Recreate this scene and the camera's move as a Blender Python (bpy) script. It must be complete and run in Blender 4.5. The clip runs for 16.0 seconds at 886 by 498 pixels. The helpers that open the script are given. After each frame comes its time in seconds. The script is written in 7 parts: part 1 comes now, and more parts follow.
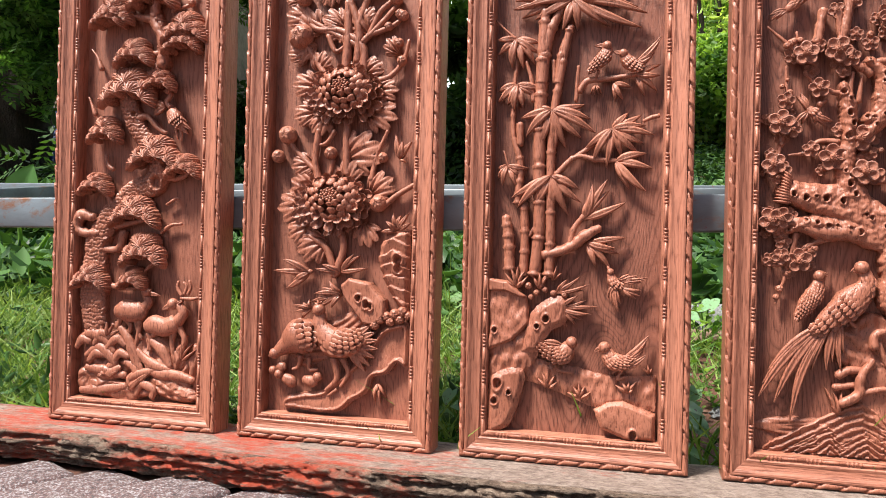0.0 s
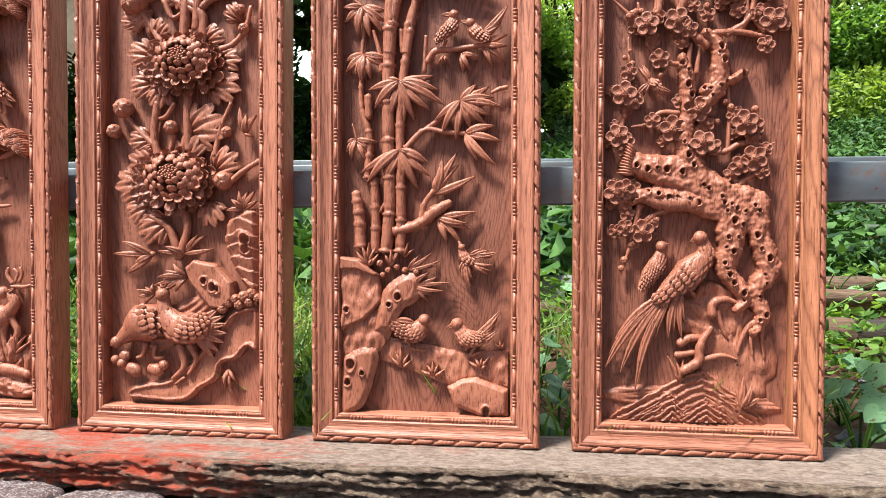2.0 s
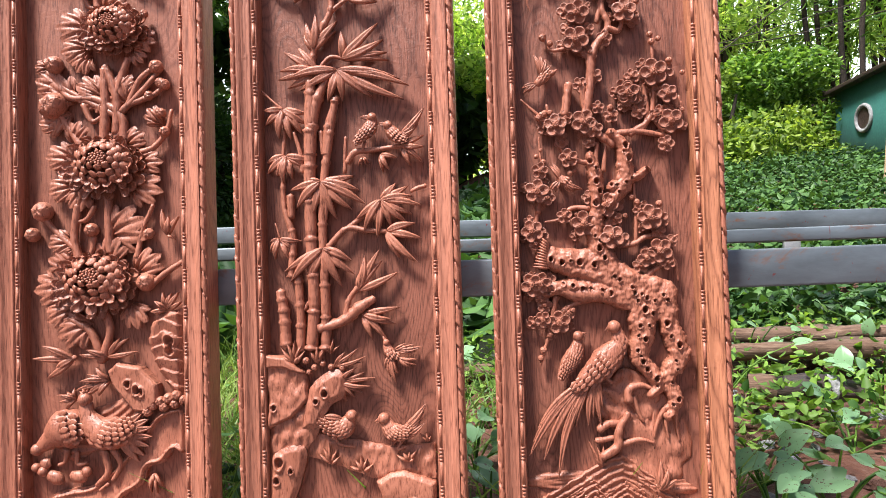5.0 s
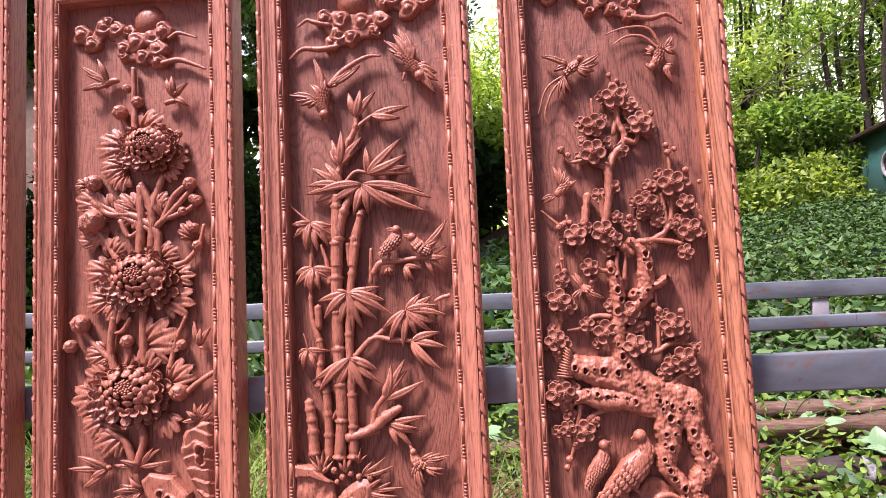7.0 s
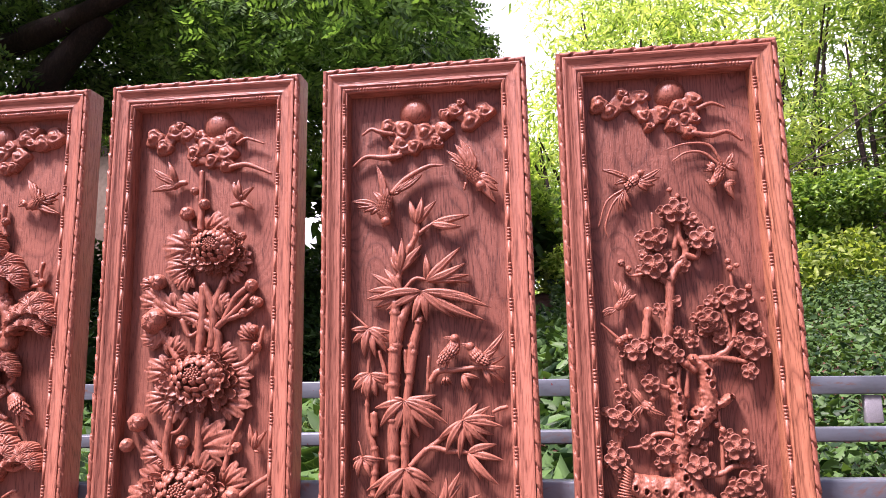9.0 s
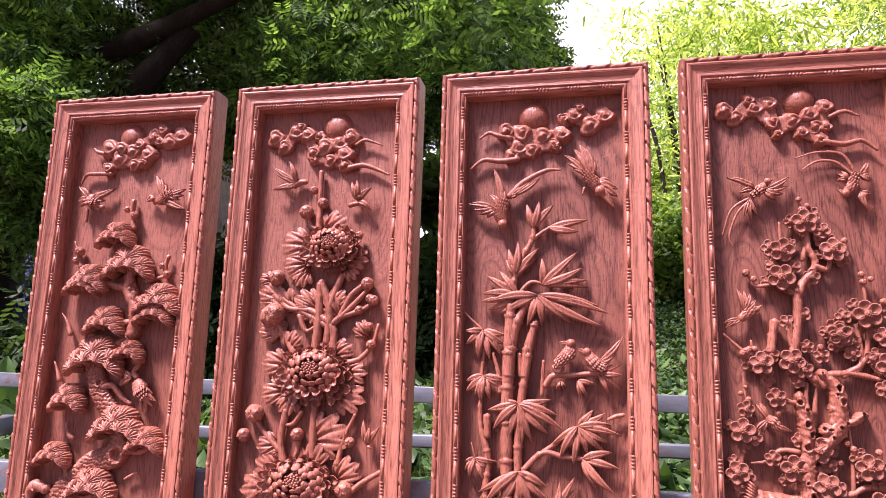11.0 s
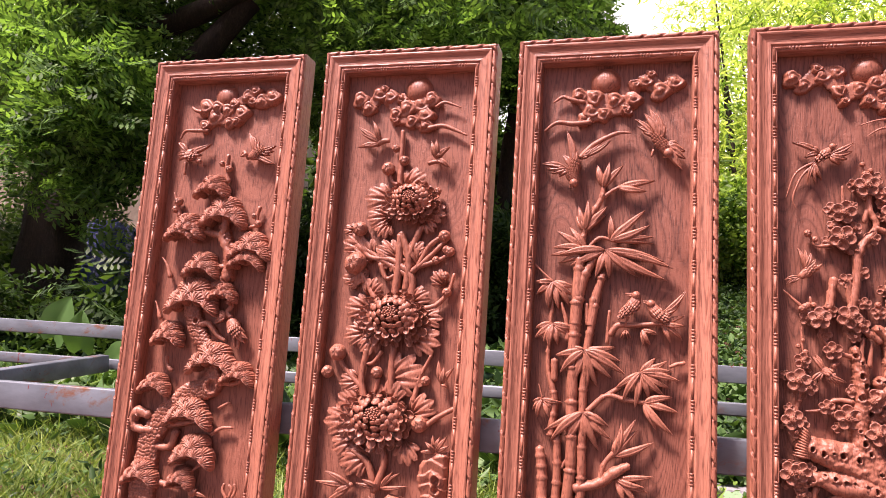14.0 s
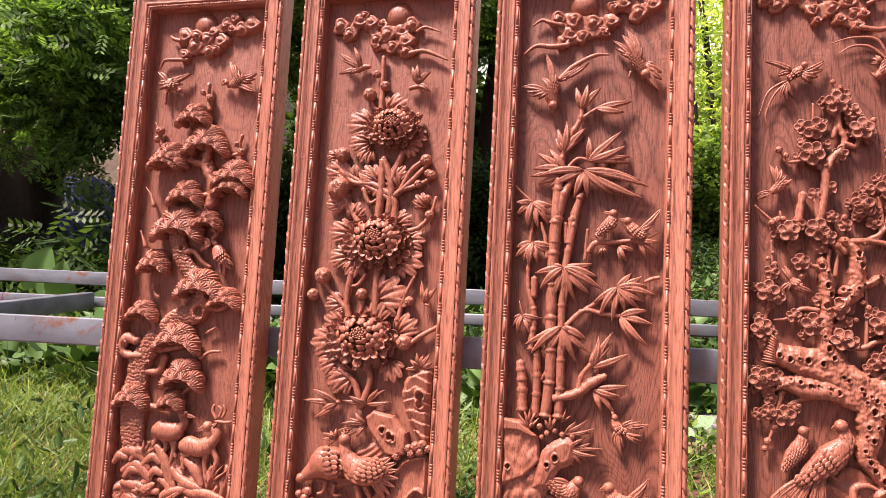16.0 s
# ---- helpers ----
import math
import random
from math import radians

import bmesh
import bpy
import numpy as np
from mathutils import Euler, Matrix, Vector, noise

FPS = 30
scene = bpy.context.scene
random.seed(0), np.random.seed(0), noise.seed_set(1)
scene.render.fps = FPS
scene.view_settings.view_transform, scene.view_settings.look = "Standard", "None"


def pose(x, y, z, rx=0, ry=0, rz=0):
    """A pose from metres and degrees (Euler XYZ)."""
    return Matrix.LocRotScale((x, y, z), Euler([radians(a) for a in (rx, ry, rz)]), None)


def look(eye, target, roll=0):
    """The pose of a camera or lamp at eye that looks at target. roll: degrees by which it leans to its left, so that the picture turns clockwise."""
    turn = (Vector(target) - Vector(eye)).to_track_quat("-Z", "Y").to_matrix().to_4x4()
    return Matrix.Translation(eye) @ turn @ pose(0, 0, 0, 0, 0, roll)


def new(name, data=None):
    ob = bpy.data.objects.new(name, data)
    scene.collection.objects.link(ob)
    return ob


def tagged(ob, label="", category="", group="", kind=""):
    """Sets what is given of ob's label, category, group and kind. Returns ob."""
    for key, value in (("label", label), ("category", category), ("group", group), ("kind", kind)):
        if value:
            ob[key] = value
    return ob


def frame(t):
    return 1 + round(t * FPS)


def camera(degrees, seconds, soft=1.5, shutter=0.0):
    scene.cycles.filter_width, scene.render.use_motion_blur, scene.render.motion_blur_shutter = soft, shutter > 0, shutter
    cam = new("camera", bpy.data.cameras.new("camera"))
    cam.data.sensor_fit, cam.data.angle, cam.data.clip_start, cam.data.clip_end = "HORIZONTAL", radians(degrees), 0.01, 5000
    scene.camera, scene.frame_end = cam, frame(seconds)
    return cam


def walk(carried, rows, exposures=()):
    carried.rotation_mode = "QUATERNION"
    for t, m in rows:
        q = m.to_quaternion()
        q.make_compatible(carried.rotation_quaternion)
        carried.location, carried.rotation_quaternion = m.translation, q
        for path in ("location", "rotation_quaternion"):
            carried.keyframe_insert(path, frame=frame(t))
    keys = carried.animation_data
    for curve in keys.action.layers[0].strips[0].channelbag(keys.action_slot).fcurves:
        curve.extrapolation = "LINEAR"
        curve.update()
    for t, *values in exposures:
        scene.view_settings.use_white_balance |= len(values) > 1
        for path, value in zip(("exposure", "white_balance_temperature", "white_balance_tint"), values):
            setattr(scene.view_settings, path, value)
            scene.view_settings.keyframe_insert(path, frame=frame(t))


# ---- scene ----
import collections

cam = camera(62.7, 16.0, 0.6)
PATH = [
    (0, (-0.037, 0.082, 0.518), (-0.536, 2.019, 0.532), 1.2),
    (0.5, (-0.017, 0.104, 0.518), (-0.464, 2.053, 0.528), 0.7),
    (1, (0.013, 0.122, 0.523), (-0.365, 2.086, 0.522), 0.3),
    (1.5, (0.044, 0.132, 0.524), (-0.289, 2.104, 0.499), 0.2),
    (2, (0.073, 0.145, 0.521), (-0.205, 2.125, 0.471), -0.0),
    (2.5, (0.1, 0.159, 0.528), (-0.127, 2.145, 0.462), -0.3),
    (3, (0.119, 0.163, 0.536), (-0.055, 2.154, 0.48), -0.1),
    (3.5, (0.127, 0.153, 0.561), (-0.02, 2.147, 0.553), -0.3),
    (4, (0.126, 0.14, 0.599), (0.0, 2.136, 0.642), -1.7),
    (6.3, (0.118, 0.103, 0.662), (-0.044, 2.095, 0.71), -1.5),
    (6.5, (0.121, 0.101, 0.683), (-0.057, 2.091, 0.766), -1.6),
    (7, (0.131, 0.088, 0.738), (-0.067, 2.07, 0.91), -2.7),
    (7.5, (0.124, 0.069, 0.784), (-0.071, 2.042, 1.04), -2.4),
    (8, (0.111, 0.071, 0.813), (-0.094, 2.037, 1.112), -1.6),
    (8.5, (0.102, 0.069, 0.829), (-0.121, 2.03, 1.154), -1.2),
    (9, (0.077, 0.065, 0.826), (-0.186, 2.018, 1.167), -1.1),
    (9.5, (0.046, 0.053, 0.825), (-0.288, 1.994, 1.175), -0.4),
    (9.7, (0.031, 0.05, 0.817), (-0.324, 1.984, 1.18), 0.1),
    (12, (-0.056, 0.036, 0.803), (-0.528, 1.943, 1.176), 2.2),
    (12.5, (-0.071, 0.009, 0.795), (-0.583, 1.906, 1.169), 3.0),
    (13, (-0.069, -0.011, 0.778), (-0.614, 1.877, 1.155), 3.7),
    (13.5, (-0.074, -0.035, 0.753), (-0.605, 1.859, 1.116), 4.3),
    (14, (-0.064, -0.059, 0.738), (-0.605, 1.842, 1.048), 3.7),
    (14.5, (-0.072, -0.083, 0.714), (-0.637, 1.815, 0.996), 4.7),
    (15, (-0.067, -0.099, 0.693), (-0.623, 1.804, 0.964), 4.7),
    (15.5, (-0.06, -0.09, 0.672), (-0.572, 1.829, 0.91), 3.4),
    (16, (-0.056, -0.078, 0.66), (-0.545, 1.851, 0.859), 2.9),
]
EXPOSURES = [(0, 1.15, 6250, 8), (2, 1.22, 6100, 4), (4, 1.26, 6000, 3), (6.5, 1.26, 6150, 34), (9.7, 1.30, 6150, 46), (12.5, 1.36, 6250, 52), (13.5, 1.34, 6600, 44), (16, 1.30, 6950, 36)]
walk(cam, [(t, look(eye, target, roll)) for t, eye, target, roll in PATH], EXPOSURES)

# ---- world, sun ----
SUN_ELEV, SUN_AZ = 60.0, 222.0   # degrees; azimuth clockwise from +y, the light's side
world = bpy.data.worlds.new("world")
scene.world = world
world.use_nodes = True
wn = world.node_tree.nodes
sky = wn.new("ShaderNodeTexSky")
sky.sky_type = "NISHITA"
sky.sun_disc = False
sky.sun_elevation = radians(SUN_ELEV)
sky.sun_rotation = radians(SUN_AZ)
sky.dust_density = 4.0
sky.ozone_density = 0.6
wn["Background"].inputs[1].default_value = 0.052
world.node_tree.links.new(sky.outputs[0], wn["Background"].inputs[0])
sun = new("sun", bpy.data.lights.new("sun", "SUN"))
sun.data.energy = 5.0
sun.data.angle = radians(12)
sun.data.color = (1.0, 0.93, 0.84)
sun_from = Vector((math.sin(radians(SUN_AZ)) * math.cos(radians(SUN_ELEV)), math.cos(radians(SUN_AZ)) * math.cos(radians(SUN_ELEV)), math.sin(radians(SUN_ELEV))))
sun.matrix_world = look(sun_from * 20, (0, 0, 0))


# ---- materials ----
def nodes_of(name):
    m = bpy.data.materials.new(name)
    m.use_nodes = True
    nt = m.node_tree
    return m, nt, nt.nodes["Principled BSDF"]


def nd(nt, kind, **values):
    n = nt.nodes.new(kind)
    for key, value in values.items():
        n.inputs[key].default_value = value
    return n


def ramp(nt, fac, stops):
    r = nt.nodes.new("ShaderNodeValToRGB")
    els = r.color_ramp.elements
    while len(els) < len(stops):
        els.new(0.5)
    for e, (p, c) in zip(els, stops):
        e.position, e.color = p, (*c, 1)
    nt.links.new(fac, r.inputs[0])
    return r.outputs[0]


def mixed(nt, kind, fac, a, b):
    m = nt.nodes.new("ShaderNodeMix")
    m.data_type, m.blend_type = "RGBA", kind
    for sock, v in ((m.inputs[0], fac), (m.inputs[6], a), (m.inputs[7], b)):
        if isinstance(v, bpy.types.NodeSocket):
            nt.links.new(v, sock)
        else:
            sock.default_value = v if isinstance(v, float) else (*v, 1)
    return m.outputs[2]


def bumped(nt, bsdf, height, strength, distance):
    b = nd(nt, "ShaderNodeBump", Strength=strength, Distance=distance)
    nt.links.new(height, b.inputs["Height"])
    nt.links.new(b.outputs[0], bsdf.inputs["Normal"])


def coords(nt, scale, rot=(0, 0, 0), seed=0.0):
    tc = nt.nodes.new("ShaderNodeTexCoord")
    mp = nt.nodes.new("ShaderNodeMapping")
    mp.inputs["Scale"].default_value = scale
    mp.inputs["Rotation"].default_value = rot
    mp.inputs["Location"].default_value = (seed, seed * 0.7, seed * 1.3)
    nt.links.new(tc.outputs["Object"], mp.inputs[0])
    return mp.outputs[0]


def tex_noise(nt, vec, scale, detail=4.0, rough=0.55, distort=0.0):
    n = nd(nt, "ShaderNodeTexNoise", Scale=scale, Detail=detail, Roughness=rough, Distortion=distort)
    nt.links.new(vec, n.inputs["Vector"])
    return n.outputs[0]


def wood(name, dark, light, axis="z", figure=0.35, rough=0.5, streak=(0.10, 0.035, 0.02), seed=0.0):
    """Oiled red hardwood: growth rings that wander along one axis, slow change of tone, short fine pores."""
    m, nt, b = nodes_of(name)
    sc = {"z": (1, 1, 0.12), "x": (0.12, 1, 1), "n": (1, 1, 0.35), "w": (1, 1, 0.17)}[axis]
    v = coords(nt, sc, (0, 0.03, 0), seed)
    broad = tex_noise(nt, v, 9.0, 3.0, 0.5, 0.4)
    mid = tuple(0.42 * p + 0.58 * q for p, q in zip(dark, light))
    col = ramp(nt, broad, [(0.30, mid), (0.68, light)])
    rings = nt.nodes.new("ShaderNodeMath")
    rings.operation = "MULTIPLY"
    nt.links.new(tex_noise(nt, v, 5.0 if axis == "w" else 7.0, 2.0, 0.45, 0.5), rings.inputs[0])
    rings.inputs[1].default_value = 76.0 if axis == "w" else 44.0
    saw = nt.nodes.new("ShaderNodeMath")
    saw.operation = "FRACT"
    nt.links.new(rings.outputs[0], saw.inputs[0])
    veins = ramp(nt, saw.outputs[0], [(0.0, (0.55, 0.47, 0.44)), (0.22, (0.97, 0.96, 0.95)), (0.7, (1.05, 1.05, 1.05)), (1.0, (0.72, 0.67, 0.64))])
    col = mixed(nt, "MULTIPLY", figure, col, veins)
    fine = tex_noise(nt, coords(nt, tuple(q if q == 1 else q * 0.5 for q in sc), (0, 0.03, 0), seed), 420.0, 2.0, 0.6, 0.2)
    pores = ramp(nt, fine, [(0.34, (0.45, 0.36, 0.32)), (0.47, (1, 1, 1))])
    col = mixed(nt, "MULTIPLY", 0.9, col, pores)
    blot = ramp(nt, tex_noise(nt, coords(nt, (1, 1, 0.45), seed=seed + 3), 4.0, 3.0), [(0.35, (0.86, 0.82, 0.80)), (0.7, (1.05, 1.05, 1.05))])
    col = mixed(nt, "MULTIPLY", 0.8, col, blot)
    st = ramp(nt, tex_noise(nt, coords(nt, tuple(0.5 * q for q in sc), seed=seed + 9), 24.0, 2.0, 0.5, 0.8), [(0.68, (0, 0, 0)), (0.8, (1, 1, 1))])
    col = mixed(nt, "MIX", mixed(nt, "MULTIPLY", 1.0, st, (0.35, 0.35, 0.35)), col, streak)
    nt.links.new(col, b.inputs["Base Color"])
    rr = nt.nodes.new("ShaderNodeMapRange")
    rr.inputs[3].default_value, rr.inputs[4].default_value = rough - 0.12, rough + 0.10
    nt.links.new(broad, rr.inputs[0])
    nt.links.new(rr.outputs[0], b.inputs["Roughness"])
    b.inputs["Specular IOR Level"].default_value = 0.5
    cut = nt.nodes.new("ShaderNodeMath")
    cut.operation = "ADD"
    nt.links.new(fine, cut.inputs[0])
    nt.links.new(tex_noise(nt, coords(nt, (1, 1, 1), seed=seed + 5), 120.0, 4.0, 0.6, 0.3), cut.inputs[1])
    bumped(nt, b, cut.outputs[0], 0.45, 0.0022)
    return m


def speckled(name, stops, scale, rough=0.9, bump=0.4, dist=0.01, squash=(1, 1, 1), fine=8.0):
    """A rough natural surface: two scales of noise through one colour ramp."""
    m, nt, b = nodes_of(name)
    v = coords(nt, squash)
    big = tex_noise(nt, v, scale, 6.0, 0.65, 0.4)
    small = tex_noise(nt, v, scale * fine, 5.0, 0.7)
    f = nt.nodes.new("ShaderNodeMath")
    f.operation = "MULTIPLY_ADD"
    nt.links.new(small, f.inputs[0])
    f.inputs[1].default_value = 0.6
    half = nt.nodes.new("ShaderNodeMath")
    half.operation = "MULTIPLY"
    nt.links.new(big, half.inputs[0])
    half.inputs[1].default_value = 0.4
    nt.links.new(half.outputs[0], f.inputs[2])
    nt.links.new(ramp(nt, f.outputs[0], stops), b.inputs["Base Color"])
    b.inputs["Roughness"].default_value = rough
    bumped(nt, b, f.outputs[0], bump, dist)
    return m


def leafy(name, dark, light, translucent=0.35, rough=0.5, spots=False):
    """Leaves: each island of the mesh has its own tone; some light passes through."""
    m, nt, b = nodes_of(name)
    geo = nt.nodes.new("ShaderNodeNewGeometry")
    col = ramp(nt, geo.outputs["Random Per Island"], [(0.0, dark), (1.0, light)])
    col = mixed(nt, "MULTIPLY", 0.5, col, ramp(nt, tex_noise(nt, coords(nt, (1, 1, 1)), 1.1, 2.0), [(0.3, (0.55, 0.6, 0.6)), (0.7, (1.15, 1.1, 1.0))]))
    if spots:
        sp = ramp(nt, tex_noise(nt, coords(nt, (1, 1, 1), seed=3), 95.0, 3.0, 0.7), [(0.60, (0, 0, 0)), (0.66, (1, 1, 1))])
        col = mixed(nt, "MIX", sp, col, (0.10, 0.06, 0.035))
    nt.links.new(col, b.inputs["Base Color"])
    b.inputs["Roughness"].default_value = rough
    b.inputs["Specular IOR Level"].default_value = 0.28
    tr = nt.nodes.new("ShaderNodeBsdfTranslucent")
    nt.links.new(mixed(nt, "MULTIPLY", 1.0, col, (1.5, 1.5, 0.6)), tr.inputs[0])
    mx = nt.nodes.new("ShaderNodeMixShader")
    mx.inputs[0].default_value = translucent
    nt.links.new(b.outputs[0], mx.inputs[1])
    nt.links.new(tr.outputs[0], mx.inputs[2])
    nt.links.new(mx.outputs[0], nt.nodes["Material Output"].inputs[0])
    return m


def steel(name):
    """Galvanised box section, dull, with rust and old red paint."""
    m, nt, b = nodes_of(name)
    v = coords(nt, (0.35, 1, 1))
    col = ramp(nt, tex_noise(nt, v, 14.0, 5.0, 0.6), [(0.3, (0.085, 0.10, 0.115)), (0.7, (0.175, 0.21, 0.24))])
    rust = ramp(nt, tex_noise(nt, coords(nt, (0.6, 1, 1.2), seed=4), 9.0, 6.0, 0.72, 0.6), [(0.56, (0, 0, 0)), (0.66, (1, 1, 1))])
    col = mixed(nt, "MIX", rust, col, (0.17, 0.075, 0.04))
    red = ramp(nt, tex_noise(nt, coords(nt, (1.4, 1, 0.7), seed=11), 30.0, 4.0, 0.7, 1.0), [(0.66, (0, 0, 0)), (0.69, (1, 1, 1))])
    col = mixed(nt, "MIX", red, col, (0.16, 0.025, 0.025))
    nt.links.new(col, b.inputs["Base Color"])
    b.inputs["Metallic"].default_value = 0.35
    b.inputs["Roughness"].default_value = 0.5
    bumped(nt, b, tex_noise(nt, v, 80.0), 0.12, 0.004)
    return m


RED_D, RED_L = (0.18, 0.058, 0.034), (0.41, 0.165, 0.104)
wood_stile = wood("oiled_red_wood_upright", RED_D, RED_L, "z", 0.7, 0.47)
wood_rail = wood("oiled_red_wood_cross", RED_D, RED_L, "x", 0.7, 0.47, seed=5.0)
wood_board = wood("oiled_red_wood_board", (0.135, 0.043, 0.026), (0.30, 0.113, 0.070), "w", 0.65, 0.54, seed=8.0)
wood_board_wavy = wood("figured_red_wood_board", (0.11, 0.036, 0.022), (0.265, 0.098, 0.061), "w", 1.0, 0.54, (0.06, 0.02, 0.013), seed=21.0)
wood_carved = wood("oiled_red_wood_carved", (0.175, 0.054, 0.031), (0.375, 0.143, 0.087), "n", 0.30, 0.46, seed=2.0)
wood_brown = wood("oiled_brown_wood_upright", (0.15, 0.050, 0.024), (0.43, 0.175, 0.092), "z", 1.0, 0.48, (0.06, 0.024, 0.014), seed=14.0)
grey_steel = steel("dull_galvanised_steel")
soil = speckled("red_brown_soil", [(0.3, (0.035, 0.014, 0.009)), (0.5, (0.10, 0.037, 0.022)), (0.7, (0.17, 0.11, 0.085))], 3.0, 0.95, 0.8, 0.03)


def painted_timber(name, stretch, stops, cracking, paint_at):
    """Grey split timber, barky at its edge, with worn orange-red paint at one end."""
    m, nt, b = nodes_of(name)
    v = coords(nt, (stretch, 1, 1))
    n1 = tex_noise(nt, v, 85.0, 10.0, 0.75, 0.5)
    n2 = tex_noise(nt, coords(nt, (0.3, 1, 1), seed=3), 110.0, 5.0, 0.7)
    col = ramp(nt, n1, stops)
    crack = ramp(nt, tex_noise(nt, coords(nt, (0.22, 1, 1.8), seed=6), 60.0, 8.0, 0.75, 1.2), [(cracking - 0.05, (0.09, 0.07, 0.06)), (cracking, (1, 1, 1))])
    col = mixed(nt, "MULTIPLY", 0.9, col, crack)
    sep = nt.nodes.new("ShaderNodeSeparateXYZ")
    tc = nt.nodes.new("ShaderNodeTexCoord")
    nt.links.new(tc.outputs["Object"], sep.inputs[0])
    mr = nd(nt, "ShaderNodeMapRange")
    mr.inputs[1].default_value, mr.inputs[2].default_value, mr.inputs[3].default_value, mr.inputs[4].default_value = -0.7, 0.25, paint_at, paint_at - 0.30
    nt.links.new(sep.outputs[0], mr.inputs[0])
    add = nt.nodes.new("ShaderNodeMath")
    add.operation = "ADD"
    nt.links.new(tex_noise(nt, coords(nt, (0.35, 1, 1), seed=1), 9.0, 6.0, 0.72, 0.3), add.inputs[0])
    nt.links.new(mr.outputs[0], add.inputs[1])
    paint = ramp(nt, add.outputs[0], [(0.55, (0, 0, 0)), (0.66, (1, 1, 1))])
    worn = mixed(nt, "MULTIPLY", 1.0, paint, ramp(nt, n2, [(0.36, (0.15, 0.15, 0.15)), (0.55, (0.9, 0.9, 0.9))]))
    col = mixed(nt, "MIX", worn, col, (0.40, 0.045, 0.014))
    nt.links.new(col, b.inputs["Base Color"])
    b.inputs["Roughness"].default_value = 0.85
    bumped(nt, b, n1, 0.9, 0.012)
    return m


sill_wood = painted_timber("weathered_painted_timber", 0.7, [(0.30, (0.08, 0.052, 0.042)), (0.42, (0.19, 0.135, 0.11)), (0.56, (0.32, 0.245, 0.205)), (0.72, (0.46, 0.38, 0.325))], 0.40, 0.16)
sill_edge = painted_timber("split_bark_edge", 0.75, [(0.30, (0.03, 0.02, 0.014)), (0.44, (0.10, 0.062, 0.042)), (0.56, (0.21, 0.15, 0.11)), (0.74, (0.42, 0.34, 0.26))], 0.44, 0.10)
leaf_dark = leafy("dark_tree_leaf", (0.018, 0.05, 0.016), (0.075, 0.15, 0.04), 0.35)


# ---- mesh building ----
class Shape:
    """Vertices and faces gathered for one mesh."""

    def __init__(self):
        self.v, self.f, self.n = [], [], 0

    def add(self, verts, faces, m=None):
        verts = np.asarray(verts, float)
        if m is not None:
            a = np.array(m)
            verts = verts @ a[:3, :3].T + a[:3, 3]
        self.v.append(verts)
        self.f.append([tuple(i + self.n for i in f) for f in faces])
        self.n += len(verts)
        return self

    def grid(self, p, close_u=False, close_v=False, m=None):
        """p: array (nu, nv, 3) of a surface."""
        nu, nv = p.shape[:2]
        i = np.arange(nu * nv).reshape(nu, nv)
        if close_u:
            i = np.vstack([i, i[:1]])
        if close_v:
            i = np.hstack([i, i[:, :1]])
        q = np.stack([i[:-1, :-1], i[1:, :-1], i[1:, 1:], i[:-1, 1:]], -1).reshape(-1, 4)
        return self.add(p.reshape(-1, 3), [tuple(r) for r in q.tolist()], m)

    def mesh(self, name, smooth=True):
        me = bpy.data.meshes.new(name)
        if self.n:
            me.from_pydata(np.vstack(self.v).tolist(), [], [f for fs in self.f for f in fs])
            bm = bmesh.new()
            bm.from_mesh(me)
            bmesh.ops.recalc_face_normals(bm, faces=bm.faces)
            bm.to_mesh(me)
            bm.free()
            me.polygons.foreach_set("use_smooth", [smooth] * len(me.polygons))
        return me


def part(name, shape, material, parent, label="", smooth=True):
    """One mesh object under a thing or a part."""
    me = shape if isinstance(shape, bpy.types.Mesh) else shape.mesh(name, smooth)
    if not me.materials:
        me.materials.append(material)
    ob = new(name, me)
    ob.parent = parent
    return tagged(ob, label) if label else ob


def thing(name, at, label, category, group="", kind=""):
    return tagged_at(new(name), at, label, category, group, kind)


def tagged_at(ob, at, label, category, group="", kind=""):
    ob.matrix_world = Matrix.Translation(at) if not isinstance(at, Matrix) else at
    return tagged(ob, label, category, group, kind)


def box(x0, x1, y0, y1, z0, z1, bevel=0.0):
    s = Shape()
    bm = bmesh.new()
    bmesh.ops.create_cube(bm, size=1.0, matrix=Matrix.LocRotScale(((x0 + x1) / 2, (y0 + y1) / 2, (z0 + z1) / 2), None, (x1 - x0, y1 - y0, z1 - z0)))
    if bevel:
        bmesh.ops.bevel(bm, geom=bm.edges[:], offset=bevel, segments=2, affect="EDGES", profile=0.5)
    s.add([v.co[:] for v in bm.verts], [[v.index for v in f.verts] for f in bm.faces])
    bm.free()
    return s


# ---- carved panels: frame ----
W, H, BORDER, GROUND = 0.399, 1.274, 0.050, 0.036
PROFILE = [(0, 0.054), (0, 0.007), (0.0015, 0.0045), (0.0105, 0.0045), (0.0115, 0.0005), (0.014, 0), (0.017, 0.0008), (0.021, 0.0035), (0.026, 0.0055), (0.031, 0.0062),
           (0.036, 0.0055), (0.0375, 0.0068), (0.0385, 0.0085), (0.0475, 0.0085), (0.0490, 0.011), (0.0500, 0.018), (0.0505, GROUND), (0.0505, 0.054)]


def frame_rail(side):
    """One mitred length of the moulding: 0 bottom, 1 right, 2 top, 3 left."""
    long = W if side % 2 == 0 else H
    n = 24
    p = np.zeros((n + 1, len(PROFILE), 3))
    for j, (s, d) in enumerate(PROFILE):
        a = np.linspace(s, long - s, n + 1)
        p[:, j, 0], p[:, j, 1], p[:, j, 2] = a, d, s
    return place_side(Shape().grid(p, close_v=True), side)


